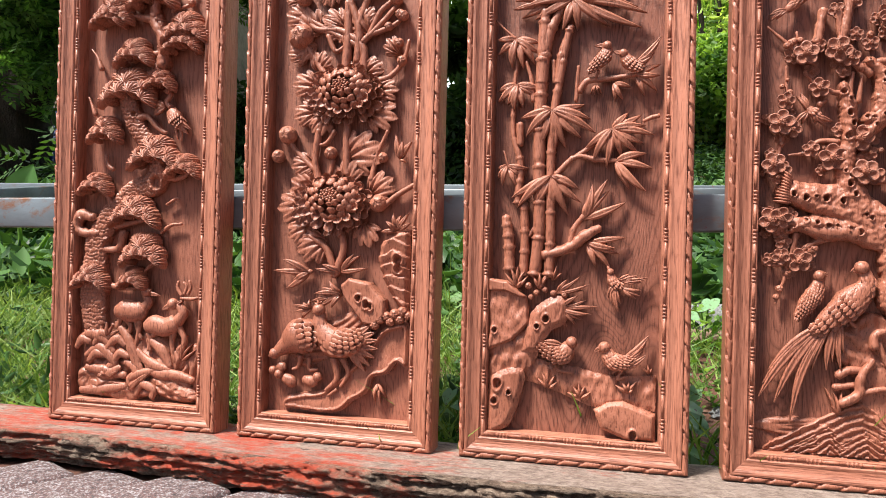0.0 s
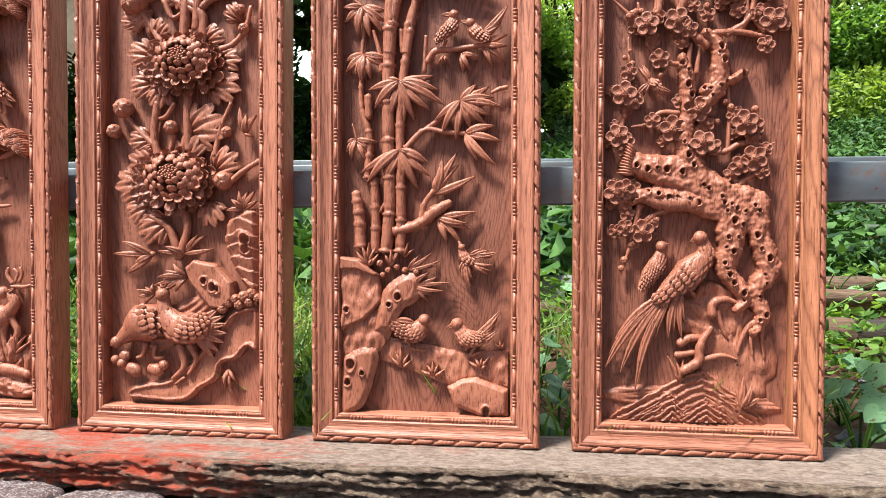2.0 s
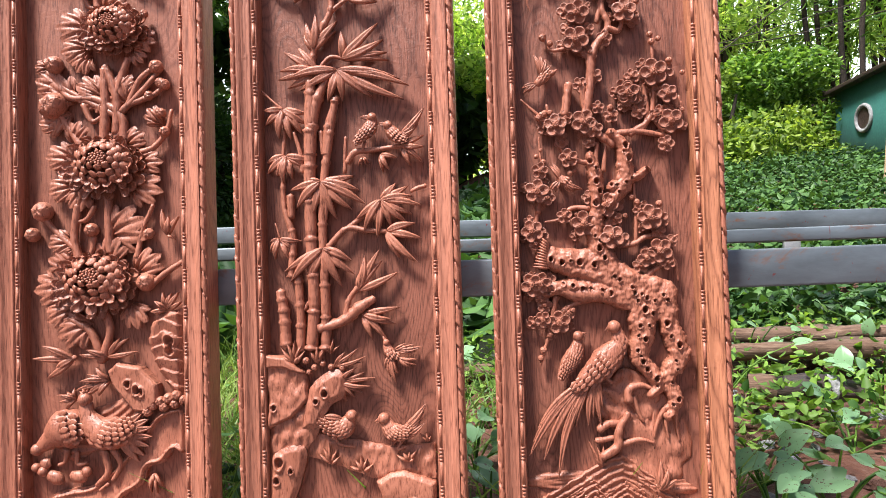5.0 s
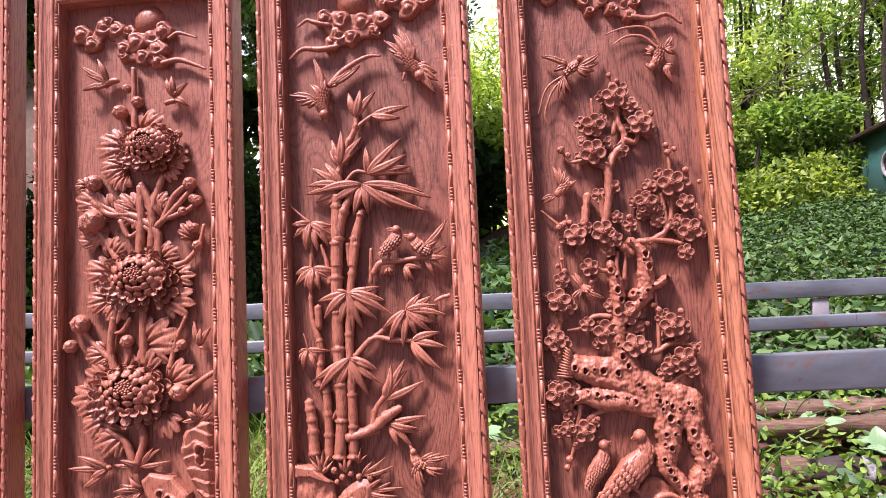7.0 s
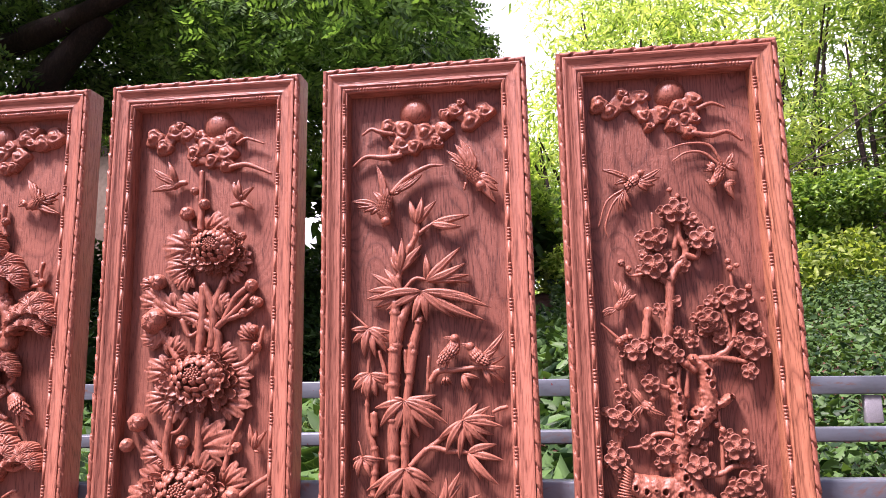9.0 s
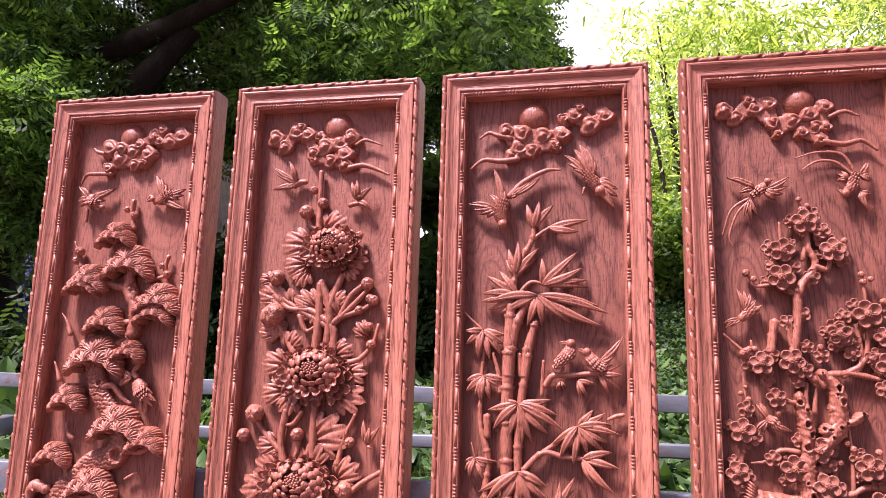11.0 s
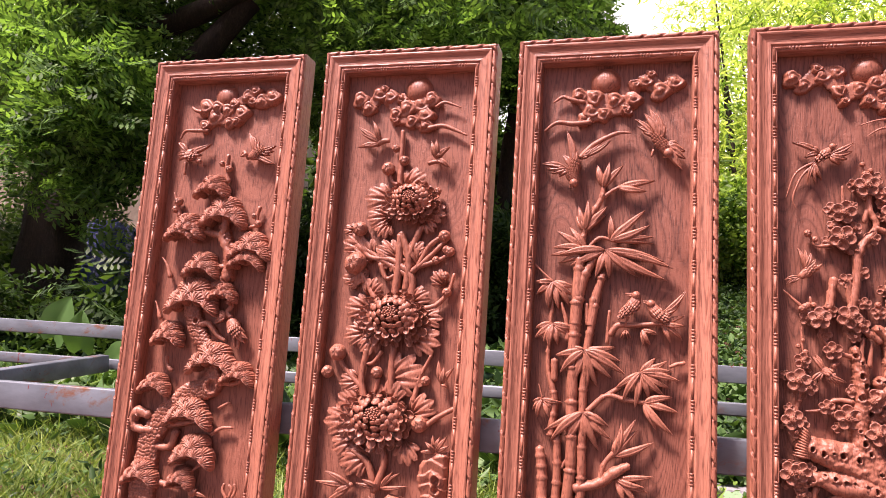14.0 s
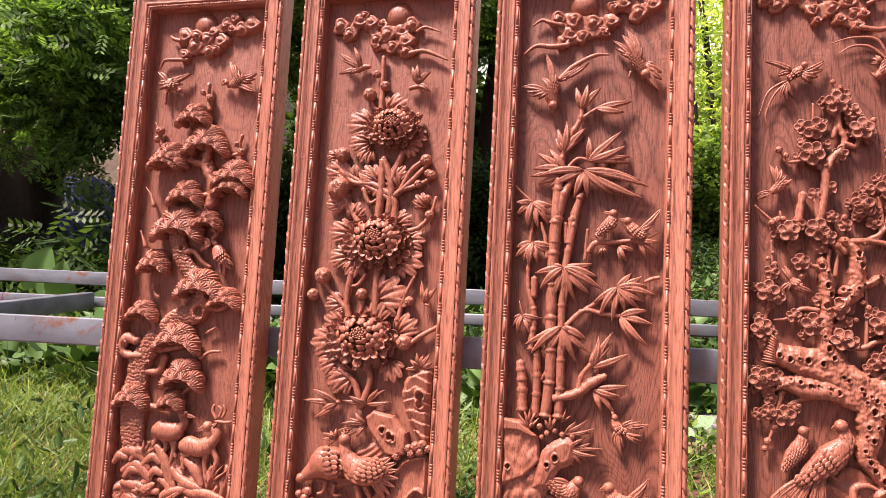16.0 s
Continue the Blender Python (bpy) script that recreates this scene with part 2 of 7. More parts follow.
def place_side(shape, side):
    v = np.vstack(shape.v)
    u, w = v[:, 0].copy(), v[:, 2].copy()
    v[:, 0], v[:, 2] = ((u, w), (W - w, u), (W - u, H - w), (w, H - u))[side]
    shape.v = [v]
    return shape


def rope(side):
    """The twisted cord along the outer edge."""
    long = W if side % 2 == 0 else H
    n = int(long / 0.0022)
    a = np.linspace(0.004, long - 0.004, n)
    th = np.linspace(0, 2 * math.pi, 15)[:-1]
    A, T = np.meshgrid(a, th, indexing="ij")
    saw = (A / 0.037 - T / (2 * math.pi)) % 1.0
    r = 0.0054 * np.where(saw < 0.84, 1.08 - 0.42 * saw, 0.30)
    p = np.stack([A, 0.0048 - r * np.cos(T) * 1.05, 0.0058 + r * np.sin(T) * 1.05], -1)
    return place_side(Shape().grid(p, close_v=True), side)


def bead_strip(side):
    """The reed along the inner edge with its groups of turned beads."""
    long = W if side % 2 == 0 else H
    a, r = [0.041], [0.0029]
    groups = max(2, round((long - 0.1) / 0.066))
    for g in range(groups):
        c = 0.05 + (g + 0.5) * (long - 0.1) / groups
        x0 = c - 0.0125
        a.append(x0)
        r.append(0.0029)
        for k in range(4):
            for q, rr in ((0.05, 0.0010), (0.25, 0.0034), (0.5, 0.0041), (0.75, 0.0034), (0.95, 0.0010)):
                a.append(x0 + (k + q) * 0.00625)
                r.append(rr)
        a.append(x0 + 0.025)
        r.append(0.0029)
    a.append(long - 0.041)
    r.append(0.0029)
    th = np.linspace(0, 2 * math.pi, 11)[:-1]
    A, T = np.meshgrid(np.array(a), th, indexing="ij")
    R = np.array(r)[:, None]
    p = np.stack([A, 0.0092 - R * np.cos(T), 0.0432 + R * np.sin(T)], -1)
    return place_side(Shape().grid(p, close_v=True), side)


def board():
    n, k = 30, 90
    x, z = np.meshgrid(np.linspace(0.045, W - 0.045, n), np.linspace(0.045, H - 0.045, k), indexing="ij")
    y = np.full_like(x, GROUND)
    for i in range(n):
        for j in range(k):
            y[i, j] += 0.0016 * noise.noise((x[i, j] * 14, 0, z[i, j] * 9))
    s = Shape().grid(np.stack([x, y, z], -1))
    b = box(0.046, W - 0.046, GROUND + 0.004, 0.052, 0.046, H - 0.046)
    return s.add(np.vstack(b.v), b.f[0])


FRAME_MESH = [(frame_rail(s).mesh("frame_rail", False), rope(s).mesh("rope_trim"), bead_strip(s).mesh("bead_trim")) for s in range(4)]
BOARD_MESH = board().mesh("back_board")
BOARD_WAVY = BOARD_MESH.copy()
panels = []
for x0, tilt, what in ((-1.2330, 0.12, "pines and deer"), (-0.7855, 0.28, "chrysanthemums and fowl"),
                       (-0.3345, 0.05, "bamboo and small birds"), (0.1190, 0.15, "plum blossom and birds")):
    pn = thing("carved_panel", pose(x0, 1.376, 0.150, 0, tilt, 0), "framed red hardwood panel carved with " + what, "carved panel", "row of carved panels")
    panels.append(pn)
    for s in range(4):
        up = wood_brown if x0 > 0 and s == 1 else wood_stile
        for nm, me, mat in zip(("frame_rail", "rope_trim", "bead_trim"), FRAME_MESH[s], ((wood_rail if s % 2 == 0 else up), wood_carved, wood_carved)):
            mine = me.copy()
            mine.materials.clear()
            mine.materials.append(mat)
            part(nm, mine, mat, pn)
    part("back_board", BOARD_WAVY if x0 > -0.4 else BOARD_MESH, wood_board_wavy if x0 > -0.4 else wood_board, pn)

# ---- sill, beams, ground ----
def sill_slab():
    """Live-edge slab: the front edge wanders and is broken in steps."""
    n, k = 620, 40
    xs = np.linspace(-1.9, 1.25, n)
    p = np.zeros((n, k, 3))
    for i, x in enumerate(xs):
        fr = 1.255 + 0.035 * noise.noise((x * 1.6, 3, 0)) + 0.012 * noise.noise((x * 7, 1, 0)) + (0.03 if x < -0.9 else 0) * min(1, (-0.9 - x) * 4)
        th = 0.062 + 0.012 * noise.noise((x * 2.2, 9, 0))
        ring = []
        for j in range(k):
            q = j / (k - 1)
            if q < 0.35:
                y, z = 1.47 + (fr - 1.47) * q / 0.35, 0.150
            elif q < 0.8:
                g = (q - 0.35) / 0.45
                z = 0.150 - th * g
                y = fr + 0.020 * noise.noise((x * 8, z * 130, 5)) + 0.013 * noise.noise((x * 34, z * 260, 2)) + 0.007 * noise.noise((x * 110, z * 420, 4)) + 0.02 * (g - 0.4) * g
                y -= 0.006
            else:
                y, z = fr + 0.02 + (1.47 - fr - 0.02) * (q - 0.8) / 0.2, 0.150 - th
            if q < 0.3:
                z -= 0.0012 + 0.0012 * noise.noise((x * 25, y * 90, 1))
            ring.append((x, y, z))
        p[i] = ring
    lo, hi = 13, 33
    body = np.concatenate([p[:, :lo + 1], p[:, hi:]], 1)
    return Shape().grid(body, close_v=True), Shape().grid(p[:, lo:hi + 1])


sill = thing("timber_slab", (0, 0, 0), "weathered rough-edged timber slab with faded red paint under the panels", "timber slab")
slab_top, slab_edge = sill_slab()
part("slab", slab_top, sill_wood, sill)
part("bark_edge", slab_edge, sill_edge, sill, "broken dark barky front edge")


def beam(name, x0, x1, y0, y1, z0, z1, label, tilt=0.0):
    b = thing(name, pose((x0 + x1) / 2, y0, z0, 0, tilt, 0), label, "steel beam", "steel frame behind the panels")
    hw, hd = (x1 - x0) / 2, y1 - y0
    part("box_section", box(-hw, hw, 0, hd, 0, z1 - z0, 0.004), grey_steel, b)
    return b


beam("steel_beam", -5.0, 3.4, 1.434, 1.474, 0.562, 0.629, "grey rusty steel box beam behind the carved panels", -0.3)
beam("steel_beam", -5.0, 3.4, 1.900, 1.940, 0.653, 0.686, "thin rusty steel rail of the frame behind the panels", -0.1)
beam("steel_beam", -6.0, 4.2, 3.000, 3.050, 0.741, 0.808, "pale grey steel rail, the far side of the frame", 0.4)
bar = thing("steel_beam", pose(-1.720, 1.478, 0.590, 7.6, 0, -3), "short grey steel cross bar between two rails", "steel beam", "steel frame behind the panels")
part("box_section", box(-0.02, 0.02, 0.0, 0.42, 0, 0.052, 0.003), grey_steel, bar)


def ground_height(x, y):
    side = min(1.0, max(0.0, (x + 2.5) / 2.5))
    rise = (0.05 + 0.165 * side) * min(max(0.0, y - 3.2), 8.5)
    rough = min(1.0, max(0.0, (y - 1.5) * 2))
    return 0.075 + 0.025 * rough + 0.12 * min(max(0.0, y - 1.8), 1.4) + rise + rough * (0.03 * noise.noise((x * 2, y * 2, 0)) + 0.02 * noise.noise((x * 7, y * 7, 3)))


def ground_sheet():
    xs = np.concatenate([np.linspace(-400, -12, 8), np.linspace(-10, 10, 130), np.linspace(12, 400, 8)])
    ys = np.concatenate([np.linspace(-400, -5, 7), np.linspace(-4, 12, 130), np.linspace(14, 40, 10), np.linspace(80, 500, 5)])
    p = np.array([[(x, y, ground_height(x, y)) for y in ys] for x in xs])
    return Shape().grid(p)


gr = tagged(new("ground", ground_sheet().mesh("ground")), "red-brown soil and leaf litter rising into a green bank", "ground", kind="structure")
gr.data.materials.append(soil)

# ---- carved motifs: u to the right, v up, in metres from the panel's lower left corner; lift: height over the board ----
DEEP = 1.18   # how far the carving stands out


def at(u, v, lift):
    return (u, GROUND - (lift * DEEP if lift > 0 else lift), v)


def curve_points(pts, n):
    """A smooth line through the points."""
    p = np.array(pts, float)
    if len(p) == 2:
        return p[0] + (p[1] - p[0]) * np.linspace(0, 1, n)[:, None]
    q = np.vstack([2 * p[0] - p[1], p, 2 * p[-1] - p[-2]])
    out = []
    for t in np.linspace(0, len(p) - 1 - 1e-9, n):
        i = int(t)
        f = t - i
        a, b, c, d = q[i:i + 4]
        out.append(0.5 * (2 * b + (c - a) * f + (2 * a - 5 * b + 4 * c - d) * f * f + (3 * b - a - 3 * c + d) * f ** 3))
    return np.array(out)


def tube(s, pts, radii, lift=0.010, flat=0.9, bark=0.12, rings=0.0, step=0.004, seed=0.0, k=10):
    """A rounded stem in relief; rings: the spacing of bamboo nodes."""
    pts = np.array(pts, float)
    length = np.sum(np.linalg.norm(np.diff(pts, axis=0), axis=1))
    n = int(min(220, max(6, length / step)))
    c = curve_points(pts, n)
    r = np.interp(np.linspace(0, 1, n), np.linspace(0, 1, len(radii)), radii)
    l = np.interp(np.linspace(0, 1, n), np.linspace(0, 1, len(lift)), lift) if isinstance(lift, (list, tuple)) else np.full(n, lift)
    d = np.gradient(c, axis=0)
    d /= np.linalg.norm(d, axis=1)[:, None] + 1e-9
    side = np.stack([d[:, 1], -d[:, 0]], 1)
    th = np.linspace(0, 2 * math.pi, k + 1)[:-1]
    p = np.zeros((n + 2, k, 3))
    run = 0.0
    for i in range(n):
        if i:
            run += np.linalg.norm(c[i] - c[i - 1])
        rr = r[i]
        if rings:
            x = (run % rings) / rings
            rr *= 1.0 + (0.28 if x < 0.07 else (-0.12 if x < 0.15 else 0.0))
        for j, t in enumerate(th):
            q = (c[i][0] + side[i][0] * rr * math.cos(t), c[i][1] + side[i][1] * rr * math.cos(t), rr * math.sin(t))
            w = rr * (1 + bark * noise.noise((q[0] * 120 + seed, q[1] * 120, q[2] * 120)) + 0.55 * bark * noise.noise((q[0] * 330 + seed, q[1] * 330, q[2] * 330)))
            if k > 12:
                w *= 1.0 + 0.055 * noise.cell((run * 165 + 0.5 * int(t * 3.0), t * 3.0, seed))
            o = c[i] + side[i] * w * math.cos(t)
            p[i + 1, j] = at(o[0], o[1], l[i] + w * flat * math.sin(t))
    p[0] = p[1].mean(0) - np.array((d[0][0], 0, d[0][1])) * r[0] * 0.55
    p[-1] = p[-2].mean(0) + np.array((d[-1][0], 0, d[-1][1])) * r[-1] * 0.55
    return s.grid(p, close_v=True)


def blade(s, base, tip, width, lift=(0.010, 0.014), arch=0.004, cup=0.003, sag=0.0, lobes=0.0, belly=0.75, thick=0.0035, veins=0.0, nu=11, nv=7, blunt=False):
    """A leaf, petal or feather from base to tip, with a groove along its middle."""
    base, tip = np.array(base, float), np.array(tip, float)
    d = tip - base
    length = np.linalg.norm(d) + 1e-9
    d /= length
    side = np.array([d[1], -d[0]])
    t = np.linspace(0, 1, nu)
    w = np.sin(math.pi * t ** belly) ** 0.85 * width / 2 + width * 0.03
    if lobes:
        w *= 1 - lobes * (0.5 - 0.5 * np.cos(t * math.pi * 6.2)) * (t > 0.1)
    if blunt:
        w = width / 2 * np.where(t < 0.7, 0.35 + 0.65 * np.sin(t / 0.7 * math.pi / 2), np.sqrt(np.maximum(0.0, 1 - ((t - 0.7) / 0.305) ** 2)))
    w[-1] = width * (0.10 if blunt else 0.015)
    ss = np.linspace(-1, 1, nv)
    p = np.zeros((nu, 2 * nv, 3))
    for i in range(nu):
        mid = base + d * length * t[i] + side * sag * length * math.sin(math.pi * t[i])
        back = d * 0.22 * w[i] * (1 if lobes else 0)
        l = lift[0] + (lift[1] - lift[0]) * t[i] + arch * math.sin(math.pi * t[i])
        for j, q in enumerate(ss):
            o = mid + side * w[i] * q - back * abs(q)
            h = l - cup * q * q - (0.0 if blunt else 0.0024) * math.exp(-(q / 0.15) ** 2) * (width > 0.006)
            if veins:
                h += veins * math.cos(q * 9.4)
            p[i, j] = at(o[0], o[1], h)
            p[i, 2 * nv - 1 - j] = at(o[0], o[1], h - thick)
    return s.grid(p, close_v=True)


def ball(s, u, v, r, lift, flat=0.8, n=12, squash=1.0, turn=0.0, rough=0.0):
    th = np.linspace(0, math.pi, n)
    ph = np.linspace(0, 2 * math.pi, 2 * n + 1)[:-1]
    ca, sa = math.cos(turn), math.sin(turn)
    p = np.zeros((n, 2 * n, 3))
    for i, a in enumerate(th):
        for j, b in enumerate(ph):
            g = r * (1 + (rough * noise.noise((math.sin(a) * math.cos(b) * 2.5 + u * 70, math.sin(a) * math.sin(b) * 2.5 + v * 70, math.cos(a) * 2.5)) if rough else 0))
            x, y = g * math.sin(a) * math.cos(b), g * math.sin(a) * math.sin(b) * squash
            p[i, j] = at(u + x * ca - y * sa, v + x * sa + y * ca, lift + g * flat * math.cos(a))
    return s.grid(p, close_v=True)


def dome(s, u, v, r, height, lift0=0.0, relief=None, squash=1.0, turn=0.0, nr=9, na=36, edge=None, sharp=2.2):
    """A raised boss on the board; relief(q, a) gives extra height, edge(a) the outline."""
    q = np.concatenate([np.linspace(0.02, 1, nr), [1.0]])
    a = np.linspace(0, 2 * math.pi, na + 1)[:-1]
    ca, sa = math.cos(turn), math.sin(turn)
    p = np.zeros((nr + 1, na, 3))
    for i, g in enumerate(q):
        for j, b in enumerate(a):
            e = r * (edge(b) if edge else 1.0)
            x, y = e * g * math.cos(b), e * g * squash * math.sin(b)
            h = lift0 + height * (1 - g ** sharp * 0.75) + (relief(g, b) if relief else 0)
            if i == nr:
                h = max(-0.002, h - 0.012) if lift0 > 0.009 else -0.002
            p[i, j] = at(u + x * ca - y * sa, v + x * sa + y * ca, h)
    return s.grid(p, close_v=True)


def panel_part(pn, name, s, label="", parent=None):
    return part(name, s, wood_carved, parent or pn, label)


def stem(pn, name, pts, radii, lift=0.010, bark=0.12, rings=0.0, flat=0.9):
    fine = 0.0022 if name == "trunk" else 0.004
    return panel_part(pn, name, tube(Shape(), pts, radii, lift, flat, bark, rings, fine, pts[0][0] * 91, 30 if name == "trunk" else 10))


def twigs(pn, r, lines, lift=0.009):
    for a, b, c, d in lines:
        stem(pn, "twig", [(a, b), ((a + c) / 2 + 0.003, (b + d) / 2), (c, d)], [r, r * 0.6], lift)


def rounded(pts, n=90):
    """A smooth closed outline through the corners."""
    return [tuple(p) for p in curve_points(list(pts) + [pts[0]], n)[:-1]]


def inward(U, V, regions):
    """Distance to the outline of a union of outlines and tapering strands, positive inside."""
    best = np.full(U.shape, -1.0)
    for pts, radii in regions:
        if radii is None:
            p = np.array(pts)
            d = np.full(U.shape, 9.0)
            odd = np.zeros(U.shape, bool)
            for (x0, y0), (x1, y1) in zip(p, np.roll(p, -1, 0)):
                t = np.clip(((U - x0) * (x1 - x0) + (V - y0) * (y1 - y0)) / ((x1 - x0) ** 2 + (y1 - y0) ** 2), 0, 1)
                d = np.minimum(d, np.hypot(U - x0 - t * (x1 - x0), V - y0 - t * (y1 - y0)))
                odd ^= ((y0 > V) != (y1 > V)) & (U < x0 + (V - y0) * (x1 - x0) / (y1 - y0 + 1e-12))
            d = np.where(odd, d, -d)
        else:
            c = curve_points(pts, 14 * len(pts))
            r = np.interp(np.linspace(0, 1, len(c)), np.linspace(0, 1, len(radii)), radii)
            d = np.max([q - np.hypot(U - x, V - y) for (x, y), q in zip(c, r)], 0)
        best = np.maximum(best, d)
    return best


wobble = np.vectorize(lambda x, y, z: noise.noise((x, y, z)))


def carving(pn, name, regions, rise, holes=(), ragged=0.0, seed=0.0, step=0.0018, label=""):
    """A mass carved out of the board: a sheet inside the outline with a cut wall round it and bored holes with lips."""
    allp = np.vstack([np.array(q[0]) for q in regions])
    far = max([0.0] + [max(q[1]) for q in regions if q[1] is not None]) + 0.006
    u0, v0 = allp.min(0) - far
    u1, v1 = allp.max(0) + far
    U, V = np.meshgrid(np.arange(max(u0, 0.047), min(u1, W - 0.047), step), np.arange(max(v0, 0.047), v1, step), indexing="ij")
    sd = inward(U, V, regions)
    if ragged:
        sd = sd + ragged * wobble(U * 90 + seed, V * 90, seed) + 0.6 * ragged * wobble(U * 260 + seed, V * 260, seed)
    gu, gv = np.gradient(sd, step)
    g2 = np.maximum(gu * gu + gv * gv, 0.25)
    snap = (sd > -0.75 * step) & (sd < 0.4 * step)
    U2, V2 = np.where(snap, U - sd * gu / g2, U), np.where(snap, V - sd * gv / g2, V)
    h = rise(U2, V2, np.maximum(sd, 0))
    for u, v, r in holes:
        d = np.hypot(U2 - u, (V2 - v) * 0.75) / r * (1 + 0.10 * math.sin(u * 900) * np.sin(3 * np.arctan2(V2 - v, U2 - u) + v * 700))
        h = h + np.where(sd > 0, 0.0032 * np.exp(-((d - 1.25) / 0.32) ** 2), 0) - np.maximum(0, 1 - d ** 4) * (d < 1) * np.maximum(0.0, h - 0.003) * 0.6
    ok = sd > -0.75 * step
    cell = ok[:-1, :-1] & ok[1:, :-1] & ok[1:, 1:] & ok[:-1, 1:]
    idx = np.arange(U.size).reshape(U.shape)
    q = np.stack([idx[:-1, :-1][cell], idx[1:, :-1][cell], idx[1:, 1:][cell], idx[:-1, 1:][cell]], 1)
    count = collections.Counter()
    for f in q.tolist():
        for a, b in zip(f, f[1:] + f[:1]):
            count[(min(a, b), max(a, b))] += 1
    rim = [e for e, n in count.items() if n == 1]
    pos = np.stack([U2.ravel(), GROUND - h.ravel() * DEEP, V2.ravel()], 1)
    used = np.unique(q)
    to = np.full(U.size, -1)
    to[used] = np.arange(len(used))
    s = Shape().add(pos[used], [tuple(f) for f in to[q].tolist()])
    wall = sorted({i for e in rim for i in e})
    at_wall = {i: k for k, i in enumerate(wall)}
    top = pos[wall]
    low = top.copy()
    low[:, 1] = GROUND + 0.002
    n = len(wall)
    s.add(np.vstack([top, low]), [(at_wall[a], at_wall[b], at_wall[b] + n, at_wall[a] + n) for a, b in rim])
    return panel_part(pn, name, s, label)


def swell(height, radius, low=0.4):
    """A rounded back that levels off at the given distance from the outline."""
    return lambda u, v, d: height * (low + (1 - low) * np.sqrt(np.maximum(0.0, 1 - (1 - np.clip(d / radius, 0, 1)) ** 2)))


def hewn(height, bevel, seed, grain=0.0016, lean=(0.0, 0.0)):
    """A rock face with bevelled edges and slanting chisel strokes."""
    def rise(u, v, d):
        h = height * (0.72 + 0.28 * np.clip(d / bevel, 0, 1)) + lean[0] * (u - u.mean()) + lean[1] * (v - v.mean())
        return np.maximum(0.004, h + grain * wobble(u * 38 + v * 46 + seed, v * 20 - u * 90, seed) + 0.0025 * wobble(u * 26, v * 26, seed + 3))
    return rise


def gnarled(height, radius, seed):
    """Old plum wood: a rounded back, pitted and twisted."""
    body = swell(height, radius, 0.45)
    return lambda u, v, d: np.maximum(0.004, body(u, v, d) + 0.0030 * wobble(u * 70 + seed, v * 48, seed) + 0.0016 * wobble(u * 190, v * 150, seed + 2))


def plated(height, radius, seed):
    """Pine bark: rounded, split into small uneven plates."""
    body = swell(height, radius, 0.5)

    def rise(u, v, d):
        uu, vv = u + 0.0050 * wobble(u * 75, v * 75, seed), v + 0.0060 * wobble(u * 75, v * 75, seed + 5)
        row = np.floor(vv / 0.0085)
        fu, fv = (uu / 0.0062 + 0.5 * (row % 2)) % 1.0, (vv / 0.0085) % 1.0
        edge = np.minimum(np.minimum(fu, 1 - fu) * 0.0062, np.minimum(fv, 1 - fv) * 0.0085)
        return body(u, v, d) - 0.0030 * np.exp(-(edge / 0.0010) ** 2) + 0.0014 * wobble(np.floor(uu / 0.0062 + 0.5 * (row % 2)) * 3.3, row * 2.7, seed)
    return rise


def ledges(height, pitch, seed):
    """Rock weathered into level steps."""
    def rise(u, v, d):
        x = (v + 0.35 * np.abs(u - 0.31) + 0.006 * wobble(u * 40, v * 40, seed)) / pitch
        return height * (0.6 + 0.4 * np.clip(d / 0.008, 0, 1)) + 0.0055 * (x % 1.0) - 0.003
    return rise


def lipped(height):
    """A smooth terrace whose lower edge is cut in two parallel lips."""
    return lambda u, v, d: np.where(d < 0.0045, height * 0.5, np.where(d < 0.0095, height * 1.0, height * 0.72 + 0.002 * wobble(u * 30, v * 30, 2) + 0.05 * (0.12 - v)))


def sun_disc(pn, u, v, r):
    panel_part(pn, "sun_disc", dome(Shape(), u, v, r, 0.016, nr=12, na=48, sharp=3.0, relief=lambda q, a: -0.008 * q * q))


def curls(pn, items):
    """Cloud scrolls, each with a spiral groove, over one running bank of cloud."""
    near = [([p[:2], q[:2]], [0.8 * p[2], 0.8 * q[2]]) for i, p in enumerate(items) for q in items[i + 1:] if math.hypot(p[0] - q[0], p[1] - q[1]) < 0.045]
    if near:
        carving(pn, "cloud_bank", near, swell(0.0085, 0.005, 0.6), (), 0.0022, items[0][0] * 50, 0.0018)
    for u, v, r in items:
        way = 1 if noise.noise((u * 200, v * 200, 0)) > 0 else -1
        s0 = 3 * noise.noise((u * 90, v * 90, 4))
        panel_part(pn, "cloud_scroll", dome(Shape(), u, v, r * 1.25, 0.014 + 0.005 * noise.noise((u * 150, v * 150, 2)), nr=11, na=30, sharp=4.0,
                   relief=lambda q, a: 0.0022 * math.cos(way * a + s0 - 8.5 * q) * min(1, q * 2.5) + 0.003 * math.exp(-(q / 0.3) ** 2),
                   edge=lambda a: 1 + 0.13 * math.cos(3 * a + s0) + 0.06 * math.cos(5 * a)))


def ribbon(pn, pts, r):
    stem(pn, "cloud_tail", pts, [r, r * 1.1, r * 0.8, r * 0.45], 0.010, 0.03)


def blossom_meshes():
    pet = dome(Shape(), 0, 0, 1.0, 0.10, nr=6, na=14, sharp=2.0, relief=lambda q, a: 0.24 * q ** 2 - 0.04).mesh("petal")
    core = Shape()
    dome(core, 0, 0, 0.33, 0.55, nr=5, na=16, sharp=2.5)
    for i in range(14):
        a = i * 2.4
        q = 0.26 * math.sqrt((i + 0.5) / 14)
        ball(core, q * math.cos(a), q * math.sin(a), 0.06, 0.53, 0.9, 5)
    return pet, core.mesh("flower_heart")


PETAL, HEART = None, None


